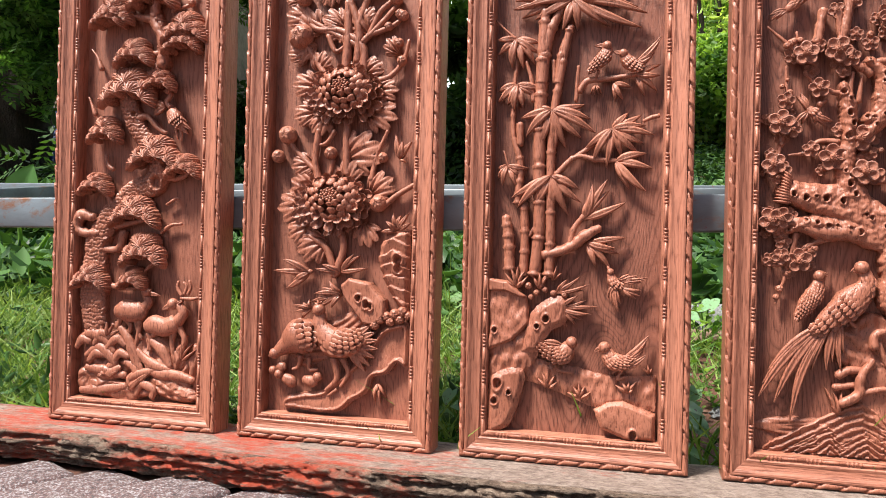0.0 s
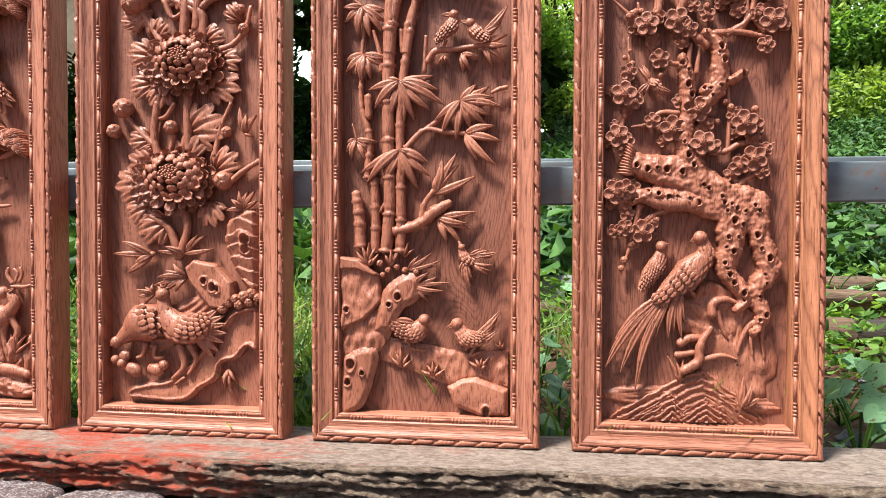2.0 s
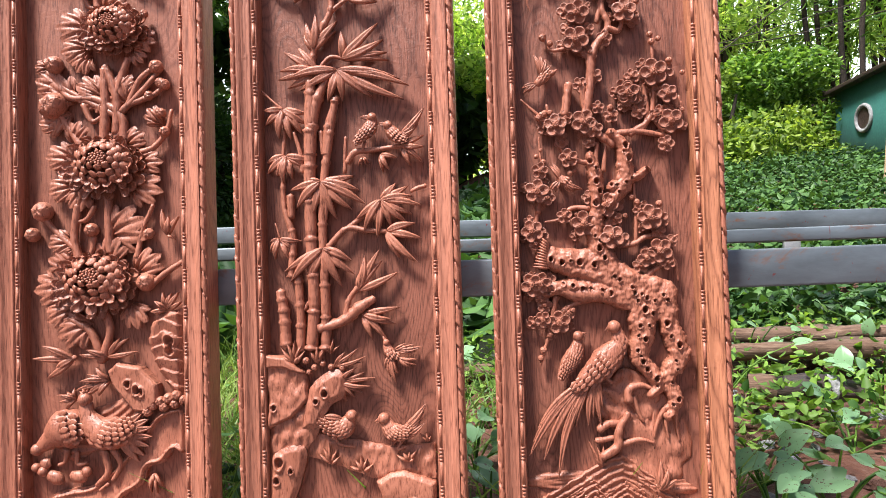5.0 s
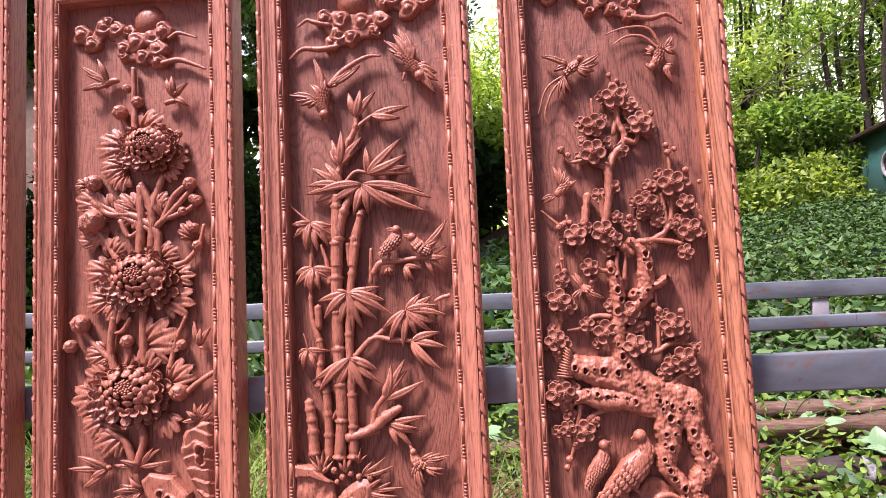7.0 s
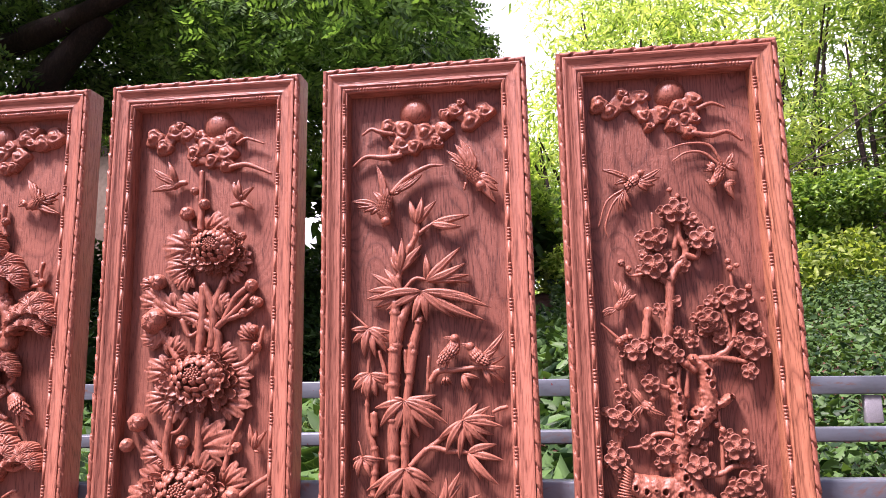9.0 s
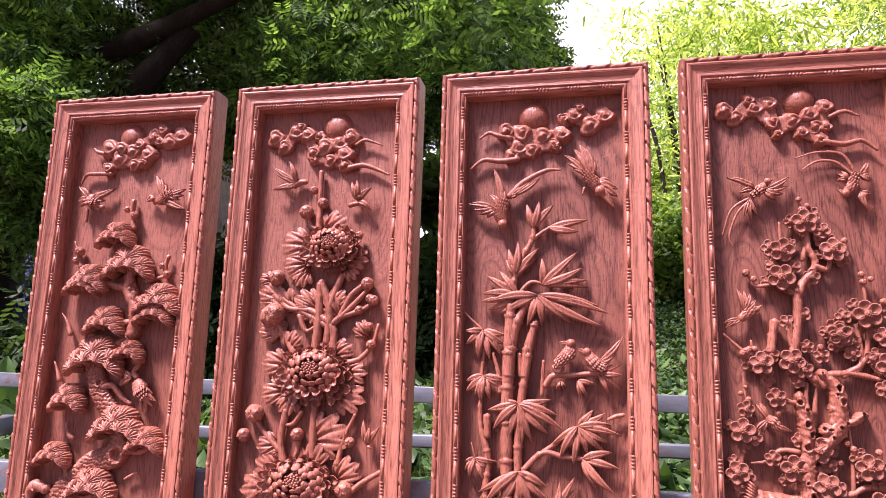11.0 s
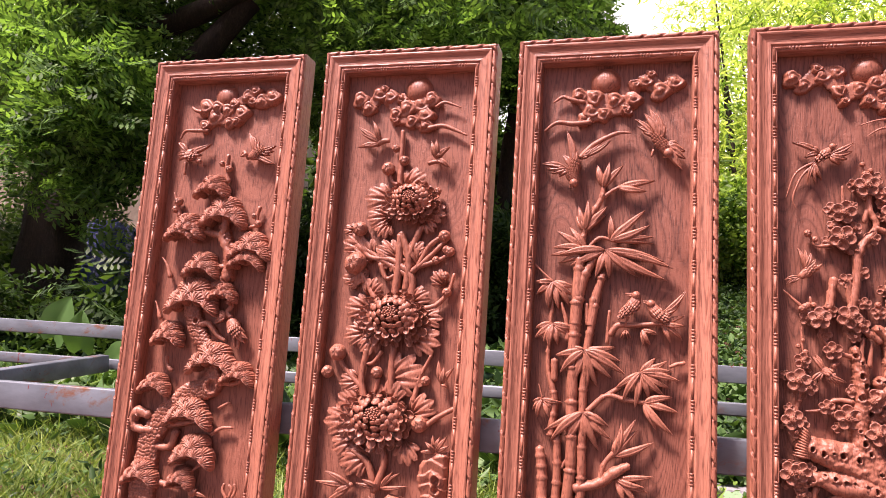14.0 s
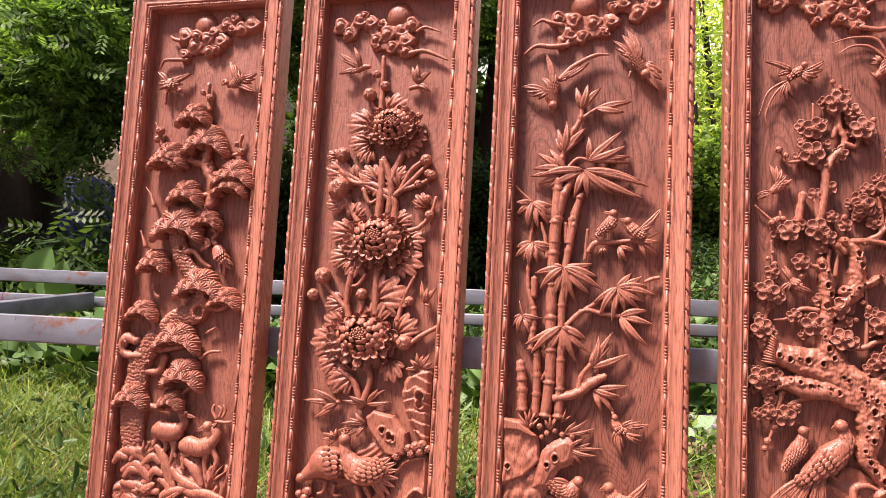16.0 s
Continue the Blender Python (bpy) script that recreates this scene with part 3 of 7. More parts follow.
def relief_matrix(u, v, lift, scale, turn, tip=0.0, deep=1.0):
    """Places a mesh modelled on the board's plane at unit size."""
    base = Matrix.Translation((u, GROUND - lift * DEEP, v)) @ Matrix.Rotation(-turn, 4, "Y") @ Matrix.Rotation(tip, 4, "X")
    return base @ Matrix.Diagonal((scale, scale * deep, scale, 1)) @ Matrix.Translation((0, -GROUND, 0))


def blossoms(pn, items, lift=0.013):
    global PETAL, HEART
    if PETAL is None:
        PETAL, HEART = blossom_meshes()
        PETAL.materials.append(wood_carved)
        HEART.materials.append(wood_carved)
    more = []
    for u, v, r in items:
        more.append((u, v, r * 1.12, lift + 0.005))
        if r > 0.014:
            a = 9 * noise.noise((u * 50, v * 50, 8))
            more.append((u + r * 1.05 * math.cos(a), v + r * 1.05 * math.sin(a), r * 0.80, lift - 0.004))
            more.append((u + r * 1.1 * math.cos(a + 2.2), v + r * 1.1 * math.sin(a + 2.2), r * 0.62, lift - 0.005))
            more.append((u + r * 1.25 * math.cos(a + 4.1), v + r * 1.25 * math.sin(a + 4.1), r * 0.5, lift - 0.005))
    for u, v, r, lf in more:
        fl = part("blossom", HEART, wood_carved, pn)
        up = lf + 0.003 * noise.noise((u * 120, v * 120, 0))
        tip = 0.25 * noise.noise((u * 60, v * 60, 5))
        fl.matrix_local = relief_matrix(u, v, up, r, 0, tip)
        a0 = 6 * noise.noise((u * 77, v * 77, 1))
        for k in range(5):
            a = a0 + k * math.tau / 5
            pe = part("petal", PETAL, wood_carved, fl)
            pe.matrix_local = Matrix.Translation((0.60 * math.cos(a), GROUND - GROUND - 0.02 * (k % 2), 0.60 * math.sin(a))) @ Matrix.Translation((0, GROUND, 0)) @ Matrix.Rotation(-a, 4, "Y") @ Matrix.Diagonal((0.50, 1.0, 0.48, 1)) @ Matrix.Translation((0, -GROUND, 0))
        s = tube(Shape(), [(u, v), (u + 0.3 * r, v - 0.3 * r)], [r * 0.3, r * 0.2], (up - 0.004, 0.0), step=0.003)
        panel_part(pn, "stalk", s)


def buds(pn, items, lift=0.012):
    for u, v, r in items:
        s = ball(Shape(), u, v, r, lift, 0.85, 10)
        for k in range(5):
            a = k * 1.257 + u * 100
            blade(s, (u + 0.95 * r * math.cos(a), v + 0.95 * r * math.sin(a)), (u + 0.1 * r * math.cos(a), v + 0.1 * r * math.sin(a)), r * 0.95, (lift + 0.25 * r, lift + 0.9 * r), 0.25 * r, 0.1 * r, thick=0.0015, nu=6, nv=5)
        panel_part(pn, "bud", s)


def chrysanthemum(pn, u, v, r, squash=0.74):
    """Spoon-shaped outer petals with raised rims round a ball of incurved ones."""
    r *= 1.26
    heart = Shape()
    hv = v + r * 0.20
    dome(heart, u, v + r * 0.12, r * 0.55, 0.022, squash=0.75, sharp=2.0)
    ball(heart, u, hv, r * 0.24, 0.029, 0.40, 10, squash)
    for i in range(26):
        a = i * 2.4
        q = r * 0.20 * math.sqrt((i + 0.5) / 26)
        ball(heart, u + q * math.cos(a), hv + q * squash * math.sin(a), r * 0.036, 0.037, 0.9, 5)
    fl = panel_part(pn, "chrysanthemum", heart, "carved full chrysanthemum head")
    rnd = random.Random(int(u * 9000))
    outer = ((18, 0.58, 0.98, 0.009, 0.018, 0.23), (17, 0.50, 0.86, 0.015, 0.024, 0.22), (15, 0.42, 0.73, 0.020, 0.029, 0.21))
    inner = ((15, 0.72, 0.50, 0.022, 0.033, 0.21), (13, 0.58, 0.37, 0.028, 0.037, 0.20), (10, 0.42, 0.24, 0.032, 0.040, 0.17))
    for ring, (n, ri, ro, l0, l1, w) in enumerate(outer + inner):
        cy = v + r * 0.045 * ring
        for k in range(n):
            a = (k + 0.5 * (ring % 2) + rnd.uniform(-0.17, 0.17)) * math.tau / n
            o = ro * rnd.uniform(0.94, 1.06)
            b = (u + r * ri * math.cos(a), cy + r * ri * squash * math.sin(a))
            t = (u + r * o * math.cos(a), cy + r * o * squash * math.sin(a))
            dip = -0.05 if ring < 3 else 0.035
            arch = 0.0 if ring < 3 else 0.03
            s = blade(Shape(), b, t, r * w * rnd.uniform(0.9, 1.1), (l0, l1), r * arch, r * dip, rnd.uniform(-0.14, 0.14), thick=0.003, nu=11, nv=7, blunt=True)
            panel_part(pn, "petal", s, "", fl)


def lobed_leaves(pn, items, ratio=1.08, lift=(0.004, 0.013)):
    """Broad leaves, deeply toothed, with a cut groove along each vein."""
    veins = (0.0, 0.42, -0.42, 0.90, -0.90)
    for a, b, c, d in items:
        c, d = c - 0.05 * (c - a), d - 0.05 * (d - b)
        ln = math.hypot(c - a, d - b)
        an0 = math.atan2(d - b, c - a) + 0.12 * noise.noise((a * 150, b * 150, 0))
        bend = 0.5 * noise.noise((a * 90, b * 90, 5))
        nu, nv = 9, 41
        p = np.zeros((nu, 2 * nv, 3))
        for j in range(nv):
            q = 1.12 * (2 * j / (nv - 1) - 1)
            near = min(range(5), key=lambda k: abs(veins[k] - q))
            off = abs(veins[near] - q)
            reach = ln * (0.46 + 0.54 * max(0.0, math.cos(q * 1.1)) ** 1.2)
            edge = reach * (1 - 0.25 * min(1.0, off / 0.21) ** 2.4 - 0.05 * abs(math.sin(q * 21)))
            for i in range(nu):
                t = i / (nu - 1)
                x, y = edge * t * math.cos(q), edge * t * math.sin(q) * ratio * (1.12 - 0.2 * t)
                x, y = x * math.cos(bend * t) - y * math.sin(bend * t), x * math.sin(bend * t) + y * math.cos(bend * t)
                groove = 0.0026 * math.exp(-(off * t / 0.03) ** 2) * min(1.0, 6 * t) * (1 - 0.6 * t)
                swell = 0.0012 * math.sin(min(1.0, off / 0.21) * math.pi / 2) * t
                h = lift[0] + (lift[1] - lift[0]) * t + 0.006 * math.sin(math.pi * t) - groove + swell - 0.005 * (q / 1.12) ** 2
                o = (a + x * math.cos(an0) - y * math.sin(an0), b + x * math.sin(an0) + y * math.cos(an0))
                p[i, j] = at(o[0], o[1], h)
                p[i, 2 * nv - 1 - j] = at(o[0], o[1], h - 0.004)
        panel_part(pn, "leaf", Shape().grid(p, close_v=True))


def spray(pn, base, tips, width=0.0135, lift=(0.014, 0.012), name="leaf", arch=0.006):
    """A fan of long pointed leaves from one point."""
    for k, (c, d) in enumerate(tips):
        ln = math.hypot(c - base[0], d - base[1])
        lo = lift[0] + 0.0022 * math.sin(k * 2.1)
        s = blade(Shape(), base, (c, d), min(width, ln * 0.34), (lo, lift[1] + 0.003 * math.sin(k * 1.3)), arch, 0.0025, 0.05 * math.sin(k * 1.7), belly=0.72, thick=0.0035)
        panel_part(pn, name, s)


def pine_pads(pn, items):
    """Umbrella tufts of pine needles: tiers of ribbed fans over a comb of twigs."""
    for u, v, rx, ry in items:
        rx, ry = 0.9 * rx, 0.95 * ry
        s = Shape()
        for tier, (dy, wide, n, rr) in enumerate(((0.62, 0.50, 2, 0.46), (0.28, 0.62, 3, 0.50), (-0.12, 0.70, 4, 0.50))):
            for k in range(n):
                f = (k - (n - 1) / 2) / max(1, (n - 1) / 2) if n > 1 else 0
                cu, cv = u + f * rx * wide * 0.85, v + ry * (dy - 0.34 * f * f - 0.3)
                r = rx * rr * (1.0 - 0.2 * abs(f))
                ta = -f * 0.65
                ph = 3 * noise.noise((cu * 90, cv * 90, 0))
                dome(s, cu, cv, r, 0.013, 0.014 + 0.0045 * tier, squash=min(1.0, 0.95 * ry / rx + 0.12), turn=ta, nr=6, na=104, sharp=2.6,
                     relief=lambda q, a: 0.0015 * math.cos(17 * a + ph) * min(1, 1.6 * q) - (0.010 * q if math.sin(a) < -0.2 else 0),
                     edge=lambda a: (1 + 0.045 * math.cos(17 * a + ph)) * (1.0 if math.sin(a) > -0.1 else 0.42))
        panel_part(pn, "pine_tuft", s)
        c = Shape()
        tube(c, [(u - rx * 0.85, v - ry * 0.62), (u - rx * 0.2, v - ry * 0.34), (u + rx * 0.3, v - ry * 0.36), (u + rx * 0.85, v - ry * 0.66)], [0.0012, 0.003, 0.003, 0.0012], 0.022)
        for k in range(5):
            f = (k - 3) / 3.6
            tube(c, [(u + f * rx * 0.4, v - ry * 0.42), (u + f * rx * 0.8, v - ry * (0.72 - 0.12 * abs(f)))], [0.0018, 0.0008], 0.021)
        panel_part(pn, "twig", c)


def rock(pn, u, v, rx, ry, height=0.016, turn=0.0, strata=0.0, seed=0.0, cracks=0.002, name="rock"):
    s = dome(Shape(), u, v, rx, height, squash=ry / rx, turn=turn, nr=24, na=72, sharp=7.0,
             relief=lambda q, a: 0.005 * noise.noise((q * math.cos(a) * 1.3 + seed, q * math.sin(a) * 1.3, seed)) * (1 - q ** 6) + 0.0022 * noise.noise((q * math.cos(a) * 6 + seed, q * math.sin(a) * 3, seed + 4)) - cracks * max(0.0, 0.22 - abs(noise.noise((q * math.cos(a) * 2.6 + seed, q * math.sin(a) * 1.6, seed + 9)))) / 0.22 + strata * math.sin(9 * q * math.sin(a + 0.4) + 4 * noise.noise((q * math.cos(a) * 1.5, q, seed))),
             edge=lambda a: 1.08 + 0.26 * noise.noise((math.cos(a) * 1.4 + seed, math.sin(a) * 1.4, 7)) + 0.10 * noise.noise((math.cos(a) * 4 + seed, math.sin(a) * 4, 3)))
    return panel_part(pn, name, s)


def knots(pn, items, lift=0.018):
    """Ring-shaped knots and worm holes on old wood."""
    for u, v, r in items:
        th = np.linspace(0, math.tau, 15)[:-1]
        ps = np.linspace(0, math.tau, 7)[:-1]
        p = np.array([[at(u + (r + 0.34 * r * math.cos(b)) * math.cos(a), v + (r + 0.34 * r * math.cos(b)) * math.sin(a), lift + 0.32 * r * math.sin(b)) for b in ps] for a in th])
        panel_part(pn, "knot", Shape().grid(p, close_u=True, close_v=True))


def creature(pn, name, body, radii, tubes=(), fans=(), lift=0.013, head=None, beak=None):
    """A carved bird or beast as one plain mesh: a rounded body, limbs, and fans of feathers."""
    s = tube(Shape(), body, radii, lift, 0.62, 0.05)
    if fans and name != "deer":
        ln = float(np.sum(np.linalg.norm(np.diff(np.array(body), axis=0), axis=1)))
        fs = max(0.0085, 0.55 * max(radii))
        rows = max(5, int(ln / (0.55 * fs)))
        c = curve_points(body, rows)
        rb = np.interp(np.linspace(0, 1, rows), np.linspace(0, 1, len(radii)), radii)
        for i in range(1, rows - 1):
            d = c[i + 1] - c[i - 1]
            d /= np.linalg.norm(d) + 1e-9
            e = np.array((d[1], -d[0]))
            across = max(3, int(rb[i] / (0.28 * fs)))
            for k in range(across):
                q = -0.8 + 1.6 * (k + 0.5 * (i % 2)) / across
                o = c[i] + e * rb[i] * q
                hh = lift + rb[i] * 0.62 * math.sqrt(max(0.05, 1 - q * q)) + 0.0002
                blade(s, o, o + d * fs, 0.62 * fs, (hh - 0.001, hh + 0.0018), 0.0005, 0.0007, belly=1.3, thick=0.002, nu=5, nv=5, blunt=True)
    for pts, rr in tubes:
        tube(s, pts, rr, lift - 0.002, 0.8, 0.04, step=0.003)
    if head:
        ball(s, head[0], head[1], head[2], lift + 0.002, 0.8, 10)
    if beak and head:
        blade(s, head[:2], beak, head[2] * 0.9, (lift + 0.002, lift), 0.001, 0.001, nu=6, nv=5)
    for k, (root, tips, w) in enumerate(fans):
        for i, tp in enumerate(tips):
            blade(s, root, tp, w, (lift + 0.003 - 0.0008 * (i % 2), lift + 0.001), 0.004, 0.002, 0.06, belly=0.9, thick=0.004, veins=0.0004, nu=9, nv=7)
    return panel_part(pn, name, s)


def ridges(pn, name, lines, r, lift):
    for ln in lines:
        stem(pn, name, ln, [r * 0.8, r * 1.5, r * 0.9], lift - 0.002, 0.18, 0.0, 0.55)



def crag(pn, apex, left, right, height, spacing, seed):
    """A rocky peak with nested chevron strata."""
    n, k = 90, 34
    base = min(left[1], right[1])
    p = np.zeros((n, k + 1, 3))
    for i in range(n):
        u = left[0] + (right[0] - left[0]) * i / (n - 1)
        f = (u - left[0]) / (apex[0] - left[0]) if u < apex[0] else (right[0] - u) / (right[0] - apex[0])
        roof = base + (apex[1] - base) * max(0.0, f) ** 0.85 + 0.003 * noise.noise((u * 240, seed, 0)) + 0.002
        for j in range(k):
            v = base + (roof - base) * j / (k - 1)
            x = (roof - v) / spacing + 0.45 * noise.noise((u * 45, v * 30, seed)) + 0.12 * noise.noise((u * 260, v * 60, seed))
            h = height * (0.35 + 0.65 * math.sqrt(max(0.0, (roof - v) / (apex[1] - base + 0.001)))) + 0.0075 * (1 - (x % 1.0)) - 0.002
            p[i, j] = at(u, v, h if 0 < i < n - 1 else -0.002)
        p[i, k] = at(u, roof, -0.002)
    panel_part(pn, "carved_peak", Shape().grid(p))


# plum blossom panel
sun_disc(panels[3], 0.2089, 1.1886, 0.0316)
curls(panels[3], [(0.0769, 1.1752, 0.0145), (0.097, 1.1613, 0.014), (0.1289, 1.1773, 0.015), (0.1549, 1.1834, 0.015), (0.1199, 1.1923, 0.0105), (0.16, 1.1474, 0.012), (0.1671, 1.1254, 0.0086), (0.194, 1.1505, 0.014)])
curls(panels[3], [(0.22, 1.1606, 0.0155), (0.2489, 1.1727, 0.013), (0.231, 1.1376, 0.014), (0.2071, 1.1265, 0.011), (0.248, 1.1347, 0.01), (0.2381, 1.1126, 0.012)])
ribbon(panels[3], [(0.254, 1.1527), (0.28, 1.1617), (0.304, 1.1518)], 0.004)
ribbon(panels[3], [(0.2411, 1.1076), (0.2751, 1.1007), (0.3051, 1.1058), (0.3292, 1.0869)], 0.005)
creature(panels[3], "long_tailed_bird", [(0.1423, 1.0314), (0.1323, 1.0213), (0.1174, 1.0093)], [0.005, 0.01, 0.006],
         tubes=[([(0.1194, 1.0093), (0.0824, 0.9852), (0.0645, 0.9382)], [0.003, 0.0021, 0.001]), ([(0.1214, 1.0073), (0.0924, 0.9792), (0.0765, 0.9372), (0.0816, 0.9162)], [0.003, 0.0021, 0.0021, 0.001])],
         fans=[((0.1223, 1.0223), [(0.0763, 1.0452), (0.0903, 1.0412), (0.1053, 1.0363), (0.0973, 1.0163)], 0.009), ((0.1383, 1.0194), [(0.1813, 1.0425), (0.1783, 1.0255), (0.1694, 1.0114), (0.1564, 1.0014)], 0.01), ((0.1134, 1.0043), [(0.1015, 0.9633), (0.1145, 0.9653), (0.1255, 0.9723)], 0.007)], head=(0.1443, 1.0344, 0.0065), beak=(0.1533, 1.0394), lift=0.013)
creature(panels[3], "long_tailed_bird", [(0.2704, 1.0097), (0.2813, 1.0217), (0.2903, 1.0428)], [0.006, 0.011, 0.007],
         tubes=[([(0.2893, 1.0478), (0.2692, 1.0817), (0.2292, 1.0866), (0.1942, 1.0775)], [0.003, 0.003, 0.0021, 0.0011]), ([(0.2863, 1.0428), (0.2582, 1.0677), (0.2282, 1.0696), (0.2042, 1.0555)], [0.003, 0.003, 0.0021, 0.0011])],
         fans=[((0.2953, 1.0428), [(0.3102, 1.0648), (0.3123, 1.0468), (0.3143, 1.0308)], 0.009), ((0.2934, 1.0108), [(0.3064, 0.9768), (0.3064, 0.9948), (0.2984, 0.9898), (0.3124, 1.0078)], 0.009), ((0.2753, 1.0327), [(0.2613, 1.0447), (0.2583, 1.0337), (0.2673, 1.0497)], 0.007)], head=(0.2704, 1.0087, 0.007), beak=(0.2593, 1.0167), lift=0.013)
blossoms(panels[3], [(0.1995, 0.9585, 0.0185), (0.2265, 0.9416, 0.0125), (0.1567, 0.8604, 0.0195)])
buds(panels[3], [(0.1944, 1.0005, 0.005), (0.2074, 0.9885, 0.005), (0.1974, 0.9825, 0.005), (0.1666, 0.9234, 0.006), (0.2516, 0.9197, 0.006), (0.2636, 0.9247, 0.006), (0.1007, 0.8693, 0.007), (0.1128, 0.8583, 0.006)])
buds(panels[3], [(0.2857, 0.8658, 0.0055)])
stem(panels[3], "branch", [(0.1957, 0.8915), (0.2036, 0.9325), (0.1985, 0.9735), (0.1944, 1.0055)], [0.0045, 0.0045, 0.0025, 0.0015])
stem(panels[3], "branch", [(0.1646, 0.9024), (0.1616, 0.9334), (0.1605, 0.9604)], [0.003, 0.003, 0.002])
blossoms(panels[3], [(0.1606, 0.9084, 0.0181), (0.2416, 0.9066, 0.0181), (0.2879, 0.7968, 0.0201), (0.247, 0.7606, 0.0175)])
stem(panels[3], "branch", [(0.1711, 0.7265), (0.1809, 0.7865), (0.1858, 0.8375), (0.2137, 0.8816), (0.2056, 0.9125), (0.2035, 0.9595)], [0.009, 0.008, 0.008, 0.006, 0.005, 0.004], 0.012, 0.3)
stem(panels[3], "branch", [(0.2137, 0.8816), (0.2327, 0.8746), (0.2406, 0.8996)], [0.0055, 0.0045, 0.003], 0.012, 0.3)
stem(panels[3], "branch", [(0.1848, 0.8265), (0.1568, 0.8494), (0.1168, 0.8463), (0.1027, 0.8683)], [0.005, 0.004, 0.003, 0.0021], 0.011, 0.3)
stem(panels[3], "branch", [(0.2452, 0.6926), (0.2811, 0.7207), (0.29, 0.7798), (0.2888, 0.8408), (0.2877, 0.8658)], [0.006, 0.005, 0.004, 0.003, 0.0021], 0.011, 0.3)
stem(panels[3], "branch", [(0.2861, 0.7198), (0.3082, 0.6988), (0.336, 0.7469)], [0.0035, 0.0025, 0.0015])
buds(panels[3], [(0.2878, 0.8528, 0.006), (0.2998, 0.8578, 0.005), (0.231, 0.7716, 0.007), (0.3169, 0.8188, 0.006), (0.3351, 0.7319, 0.0055), (0.1001, 0.7353, 0.006), (0.2024, 0.9825, 0.005), (0.3389, 0.7969, 0.0045)])
creature(panels[3], "small_bird", [(0.0879, 0.7872), (0.0989, 0.7963), (0.1139, 0.8063)], [0.006, 0.009, 0.006],
         fans=[((0.0939, 0.8022), [(0.0838, 0.8412), (0.0958, 0.8383), (0.1058, 0.8323), (0.1149, 0.8213)], 0.008), ((0.0879, 0.7872), [(0.061, 0.7812), (0.064, 0.7732), (0.072, 0.7742)], 0.007)], head=(0.1159, 0.8053, 0.005), beak=(0.1249, 0.8123), lift=0.013)
blossoms(panels[3], [(0.1171, 0.7113, 0.017), (0.1661, 0.7164, 0.018), (0.243, 0.7646, 0.017), (0.311, 0.7588, 0.014), (0.3151, 0.7118, 0.018), (0.3052, 0.6728, 0.0125), (0.0883, 0.6342, 0.0125), (0.0814, 0.5982, 0.018)])
blossoms(panels[3], [(0.0716, 0.5292, 0.0165), (0.1995, 0.5705, 0.018), (0.1606, 0.5394, 0.019), (0.2736, 0.5467, 0.0185), (0.2887, 0.4898, 0.018), (0.2658, 0.4777, 0.0135), (0.0699, 0.4362, 0.018), (0.113, 0.3703, 0.017)])
blossoms(panels[3], [(0.1383, 0.6544, 0.014), (0.1842, 0.7025, 0.013), (0.085, 0.3762, 0.012), (0.0995, 0.5873, 0.012), (0.3008, 0.4688, 0.011), (0.0767, 0.5082, 0.01)])
buds(panels[3], [(0.0833, 0.6602, 0.0045), (0.0953, 0.6503, 0.005), (0.0912, 0.6712, 0.0035), (0.0951, 0.7323, 0.0065), (0.0891, 0.7282, 0.006), (0.1091, 0.7363, 0.0055), (0.2445, 0.5836, 0.0055), (0.2535, 0.5747, 0.006)])
buds(panels[3], [(0.2915, 0.5708, 0.006), (0.2141, 0.7406, 0.006), (0.3321, 0.7349, 0.005), (0.0938, 0.4462, 0.0075), (0.0809, 0.4152, 0.0065), (0.0852, 0.3222, 0.0065), (0.0961, 0.3483, 0.006), (0.138, 0.3904, 0.0055)])
buds(panels[3], [(0.0802, 0.3082, 0.0055), (0.0835, 0.5642, 0.005), (0.1429, 0.4094, 0.0065), (0.2326, 0.5516, 0.005)])
stem(panels[3], "branch", [(0.2182, 0.6766), (0.1882, 0.7005), (0.17, 0.7474), (0.1659, 0.7844)], [0.0075, 0.007, 0.006, 0.006], 0.012, 0.35)
stem(panels[3], "branch", [(0.2222, 0.6946), (0.2562, 0.6977), (0.2902, 0.6918), (0.3152, 0.6858)], [0.0065, 0.0055, 0.0045, 0.0025], 0.012, 0.3)
stem(panels[3], "branch", [(0.2234, 0.6116), (0.2363, 0.6436), (0.2443, 0.6616)], [0.008, 0.007, 0.006], 0.013, 0.35)
stem(panels[3], "branch", [(0.2275, 0.5886), (0.2484, 0.6157), (0.2704, 0.6287)], [0.0075, 0.006, 0.0025], 0.013, 0.3)
stem(panels[3], "branch", [(0.1884, 0.6265), (0.1863, 0.6545), (0.1902, 0.6805)], [0.0055, 0.0045, 0.0035])
stem(panels[3], "branch", [(0.1993, 0.6305), (0.2013, 0.6535), (0.2042, 0.6745)], [0.0045, 0.0035, 0.0025])
stem(panels[3], "branch", [(0.1715, 0.5665), (0.1415, 0.5674), (0.1196, 0.5493), (0.0946, 0.5452)], [0.0055, 0.0045, 0.0035, 0.0016], 0.011, 0.25)
stem(panels[3], "branch", [(0.1989, 0.4185), (0.1469, 0.4184), (0.1029, 0.4323), (0.0709, 0.4182)], [0.0155, 0.014, 0.0105, 0.006], 0.013, 0.35)
stem(panels[3], "branch", [(0.1099, 0.4143), (0.101, 0.3763), (0.0921, 0.3392), (0.0792, 0.2962)], [0.006, 0.0045, 0.0035, 0.002], 0.011, 0.3)
